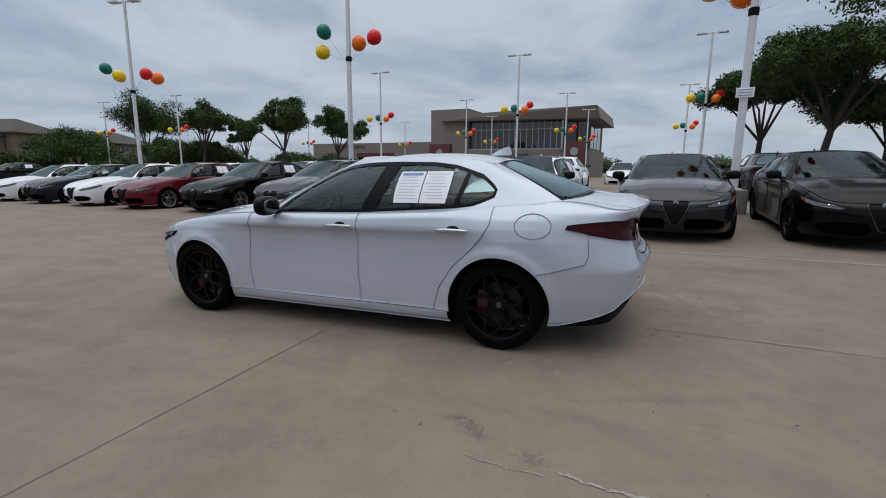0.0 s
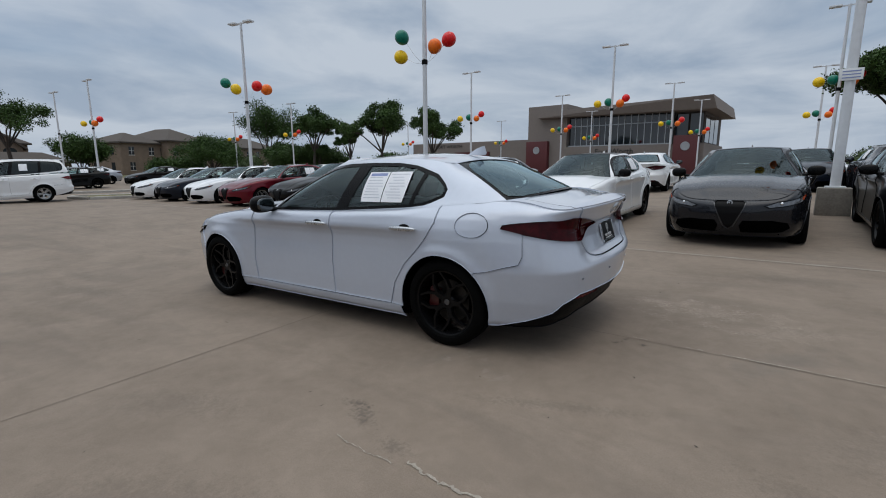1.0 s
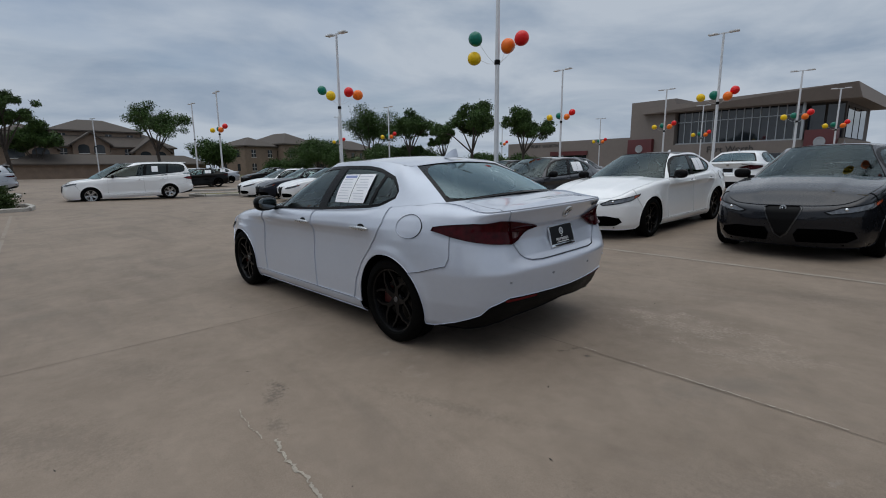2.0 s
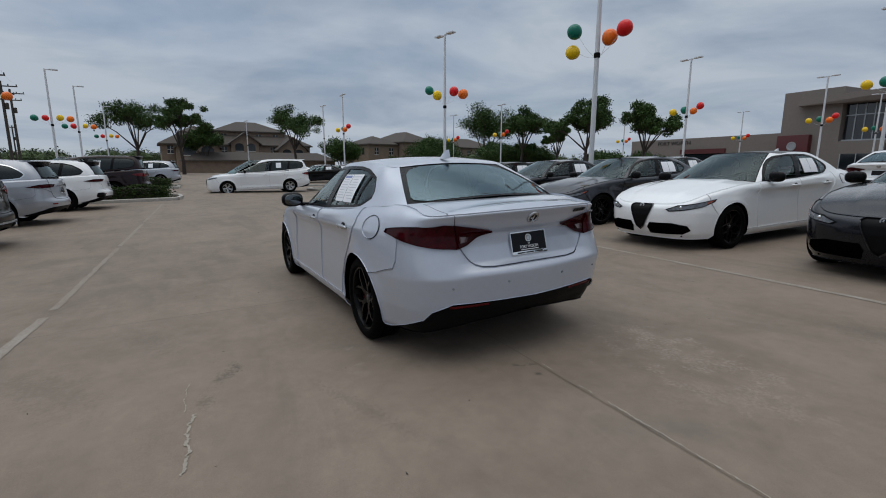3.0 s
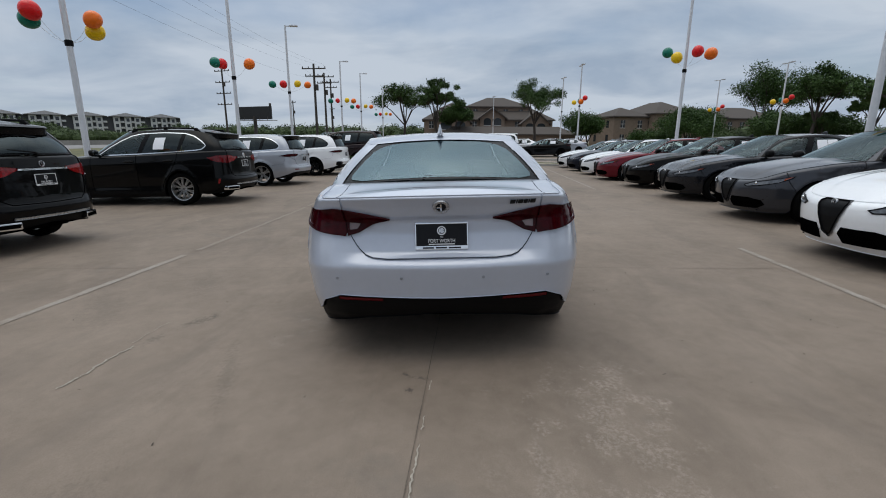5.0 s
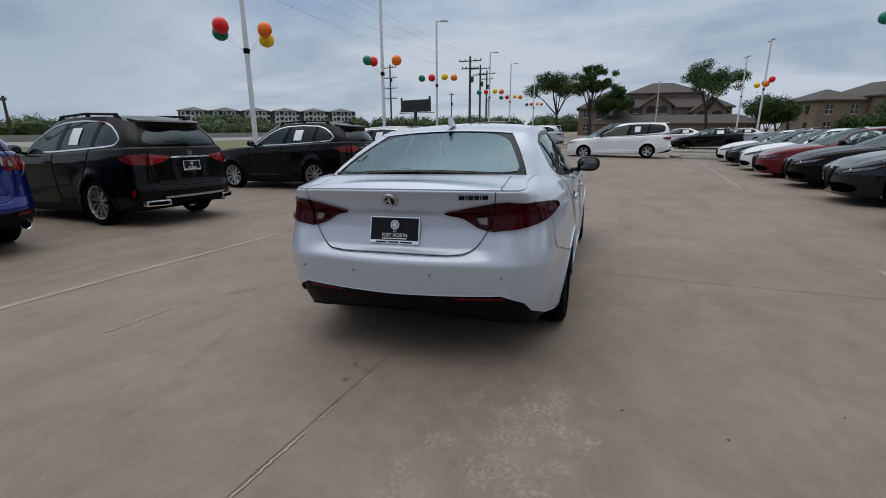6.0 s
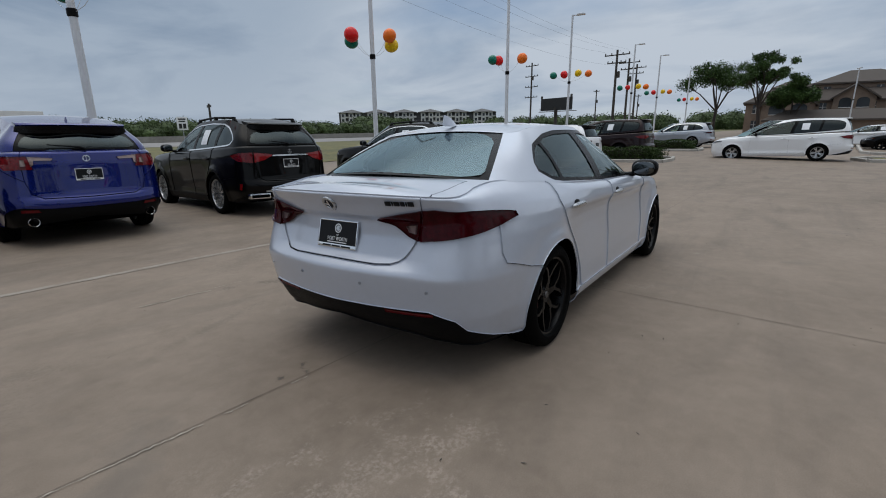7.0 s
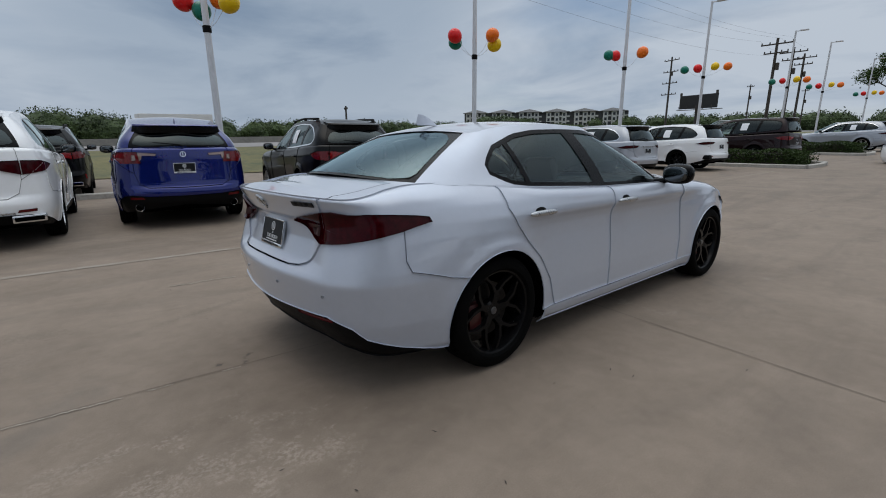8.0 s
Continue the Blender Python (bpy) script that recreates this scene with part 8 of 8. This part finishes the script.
# ---- billboard, power poles and wires ----
M["timber"] = material("dark_timber", (0.050, 0.042, 0.036), 0.85, 0, 0.2, 2)
M["board"] = material("black_billboard", (0.008, 0.008, 0.009), 0.6, 0, 0.2, 1)
M["wire"] = material("dark_wire", (0.10, 0.10, 0.11), 0.6)


def billboard(x, y, turn):
    root = new("billboard")
    root.matrix_basis = stand(x, y, turn)
    part("post", revolve_bm(bmesh.new(), [(0.5, -1), (0.5, 7.5), (0.001, 7.5)], None, 14), M["timber"], root)
    p = part("panel", box(-6.2, 6.2, -0.3, 0.3, 6.6, 10.2, 0.06), M["board"], root, smooth=False)
    part("catwalk", box(-6.2, 8.4, -1.2, -0.3, 6.2, 6.35), M["timber"], root, smooth=False)
    for k in range(5):
        part("lamp_arm", box(-5.6 + 2.8 * k, -5.5 + 2.8 * k, -1.2, -1.1, 6.3, 7.3), M["timber"], root, smooth=False)
    for k in (-6.0, 6.0):
        part("floodlight", box(k - 0.25, k + 0.25, -0.3, 0.1, 10.2, 11.0), M["timber"], root, smooth=False)
    return tagged(root, "black roadside billboard on a post with a catwalk", "billboard")


billboard(-136, -54.6, 68)


def power_pole(x, y, turn, h=15.5, arms=((1.0, 2.4), (2.4, 1.8))):
    root = new("power_pole")
    root.matrix_basis = stand(x, y, turn)
    part("mast", tube_bm(bmesh.new(), [(0, 0, -0.5), (0, 0, h)], [0.30, 0.21], 8), M["timber"], root)
    for d, w in arms:
        a = part("crossarm", box(-w, w, -0.08, 0.08, h - d, h - d + 0.2), M["timber"], root, smooth=False)
        for e in (-0.95, -0.45, 0.45, 0.95):
            part("insulator", box(w * e - 0.07, w * e + 0.07, -0.07, 0.07, h - d + 0.2, h - d + 0.5), M["timber"], a, smooth=False)
    part("transformer", revolve_bm(bmesh.new(), [(0.001, h - 5.0), (0.28, h - 5.0), (0.28, h - 3.9), (0.001, h - 3.8)], Matrix.Translation((0.5, 0, 0)), 12), M["timber"], root)
    return tagged(root, "dark timber power pole with crossarms", "power pole", "power poles")


for x, y, h in ((-93.1, -25.4, 15.6), (-113.1, -28.3, 16.5), (-132.9, -31.4, 17.5)):
    power_pole(x, y, 84, h)
power_pole(-134, -62.0, 70, 20.5, ((1.0, 2.6), (4.0, 2.6), (7.0, 2.6), (10.0, 2.6)))
for x, y, h in ((18, -80, 8), (34, -84, 8.5), (-54, -101.4, 7.4), (-190, -60, 16), (-215, -50, 15)):
    power_pole(x, y, 80, h, ((0.8, 1.2),))


def wire(a, b, sag, r=0.008):
    pts = []
    for k in range(15):
        t = k / 14
        p = Vector(a).lerp(Vector(b), t)
        p.z -= sag * 4 * t * (1 - t)
        pts.append(p)
    ob = part("overhead_wire", tube_bm(bmesh.new(), pts, r, 5, False), M["wire"])
    return tagged(ob, "thin overhead wire between power poles", "wire", "overhead wires", kind="structure")


for e, dz in ((-2.2, 0), (0.8, 0), (2.2, 0), (0, -2.6)):
    wire((-93.1 + e * 0.1, -25.4 + e, 15.6 + dz + 2.2), (-12 + e * 0.1, -24.5 + e, 15.6 + dz + 0.6), 1.6)
    wire((-12 + e * 0.1, -24.5 + e, 15.6 + dz + 0.6), (70, -27 + e, 15 + dz), 1.6)
    wire((-93.1, -25.4 + e, 15.6 + dz + 2.2), (-113.1, -28.3 + e, 16.5 + dz + 2.6), 0.4)

# ---- islands with hedges ----


def island(pts, label):
    kerb_line(pts + pts[:1], label)


def hedge(x0, x1, y0, y1, h, seed):
    rnd = np.random.RandomState(seed)
    root = new("hedge")
    cx, cy = (x0 + x1) / 2, (y0 + y1) / 2
    root.matrix_basis = Matrix.Translation((cx, cy, gz(cx, cy)))
    bm = box(x0 - cx + 0.12, x1 - cx - 0.12, y0 - cy + 0.12, y1 - cy - 0.12, 0, h - 0.1)
    part("core", bm, M["bark"], root, smooth=False)
    n = 14000
    p = rnd.uniform(0, 1, (n, 3))
    # push most leaves to the faces
    side = rnd.randint(0, 5, n)
    for i, (axis, val) in enumerate(((0, 0), (0, 1), (1, 0), (1, 1), (2, 1))):
        k = side == i
        p[k, axis] = val + rnd.normal(0, 0.03, k.sum())
    q = np.stack([x0 - cx + p[:, 0] * (x1 - x0), y0 - cy + p[:, 1] * (y1 - y0), 0.05 + p[:, 2] * (h - 0.05) + 0.05 * np.sin(p[:, 1] * 23)], -1)
    a = rnd.normal(size=(n, 3)); a /= np.linalg.norm(a, axis=1, keepdims=True)
    b = np.cross(a, rnd.normal(size=(n, 3))); b /= np.linalg.norm(b, axis=1, keepdims=True)
    s_ = rnd.uniform(0.03, 0.055, n)[:, None]
    v = np.stack([q - a * s_, q - b * s_ * 0.6, q + a * s_, q + b * s_ * 0.6], 1).reshape(-1, 3)
    mesh_object("leaves", v, np.arange(4 * n).reshape(-1, 4), M["hedge"], root, smooth=False)
    return tagged(root, "low clipped green hedge on a kerbed island", "hedge", "hedges")


for k, x in enumerate((-20.7, -30.5, -40.0)):
    island([(x + 1.5, -2.1 + 0.05 * k), (x + 1.6, -2.7), (x + 1.4, -9.2), (x - 1.4, -9.2), (x - 1.5, -2.6), (x - 0.6, -1.8)], "pale kerb round a planted island")
    hedge(x - 1.0, x + 1.05, -8.6, -2.75, 0.56, 40 + k)
island([(-23.2, 5.0), (-23.0, 9.5), (-25.2, 9.6), (-25.6, 5.2), (-24.4, 4.6)], "pale kerb round a grass island at the row's end")
band("grass_verge", 5.3, 9.3, -25.3, -23.3, M["grass"], "grass on the island at the row's end", "grass", 0.10, 3, 0.0)
kerb_line([(-29.5, 12), (-30.0, 5.5), (-42, 6.4)], "pale kerb at the end of the lot")


# ---- traffic standing on the highway ----
def trailer(x, y, turn):
    root = new("lorry_trailer")
    root.matrix_basis = stand(x, y, turn)
    part("box_body", box(-3.6, 3.6, -1.25, 1.25, 1.0, 3.45, 0.05), M["white_trim"], root)
    part("chassis", box(-3.4, 3.4, -0.5, 0.5, 0.75, 1.0), M["liner"], root)
    for x0 in (-2.8, -1.7, 2.6):
        for y0 in (-1.0, 1.0):
            part("wheel", revolve_bm(bmesh.new(), [(0.001, -0.15), (0.48, -0.15), (0.5, -0.12), (0.5, 0.12), (0.48, 0.15), (0.001, 0.15)], Matrix.Translation((x0, y0, 0.5)) @ Matrix.Rotation(radians(90), 4, "X"), 20), M["tyre"], root)
    return tagged(root, "plain white lorry trailer on the highway", "trailer")


trailer(-9.2, -57.5, 2)


def road_sign(x, y, turn):
    """A tall white traffic sign whose figures cannot be read from here."""
    root = new("road_sign")
    root.matrix_basis = stand(x, y, turn)
    part("post", box(-0.03, 0.03, -0.03, 0.03, -0.3, 2.65), M["mullion"], root, smooth=False)
    plate = part("sign_plate", box(-0.42, 0.42, -0.05, -0.032, 1.55, 2.68, 0.004), M["plate_white"], root, "white rectangular sign plate")
    for x0, x1, z0, z1 in ((-0.30, 0.30, 2.42, 2.54), (-0.26, 0.26, 2.24, 2.35), (-0.28, -0.04, 1.68, 2.10), (0.04, 0.28, 1.68, 2.10)):
        part("sign_bar", box(x0, x1, -0.0535, -0.0505, z0, z1), M["board"], plate, smooth=False)
    return tagged(root, "white rectangular road sign on a thin grey post", "road sign")


road_sign(-18.4, -41.2, 152)
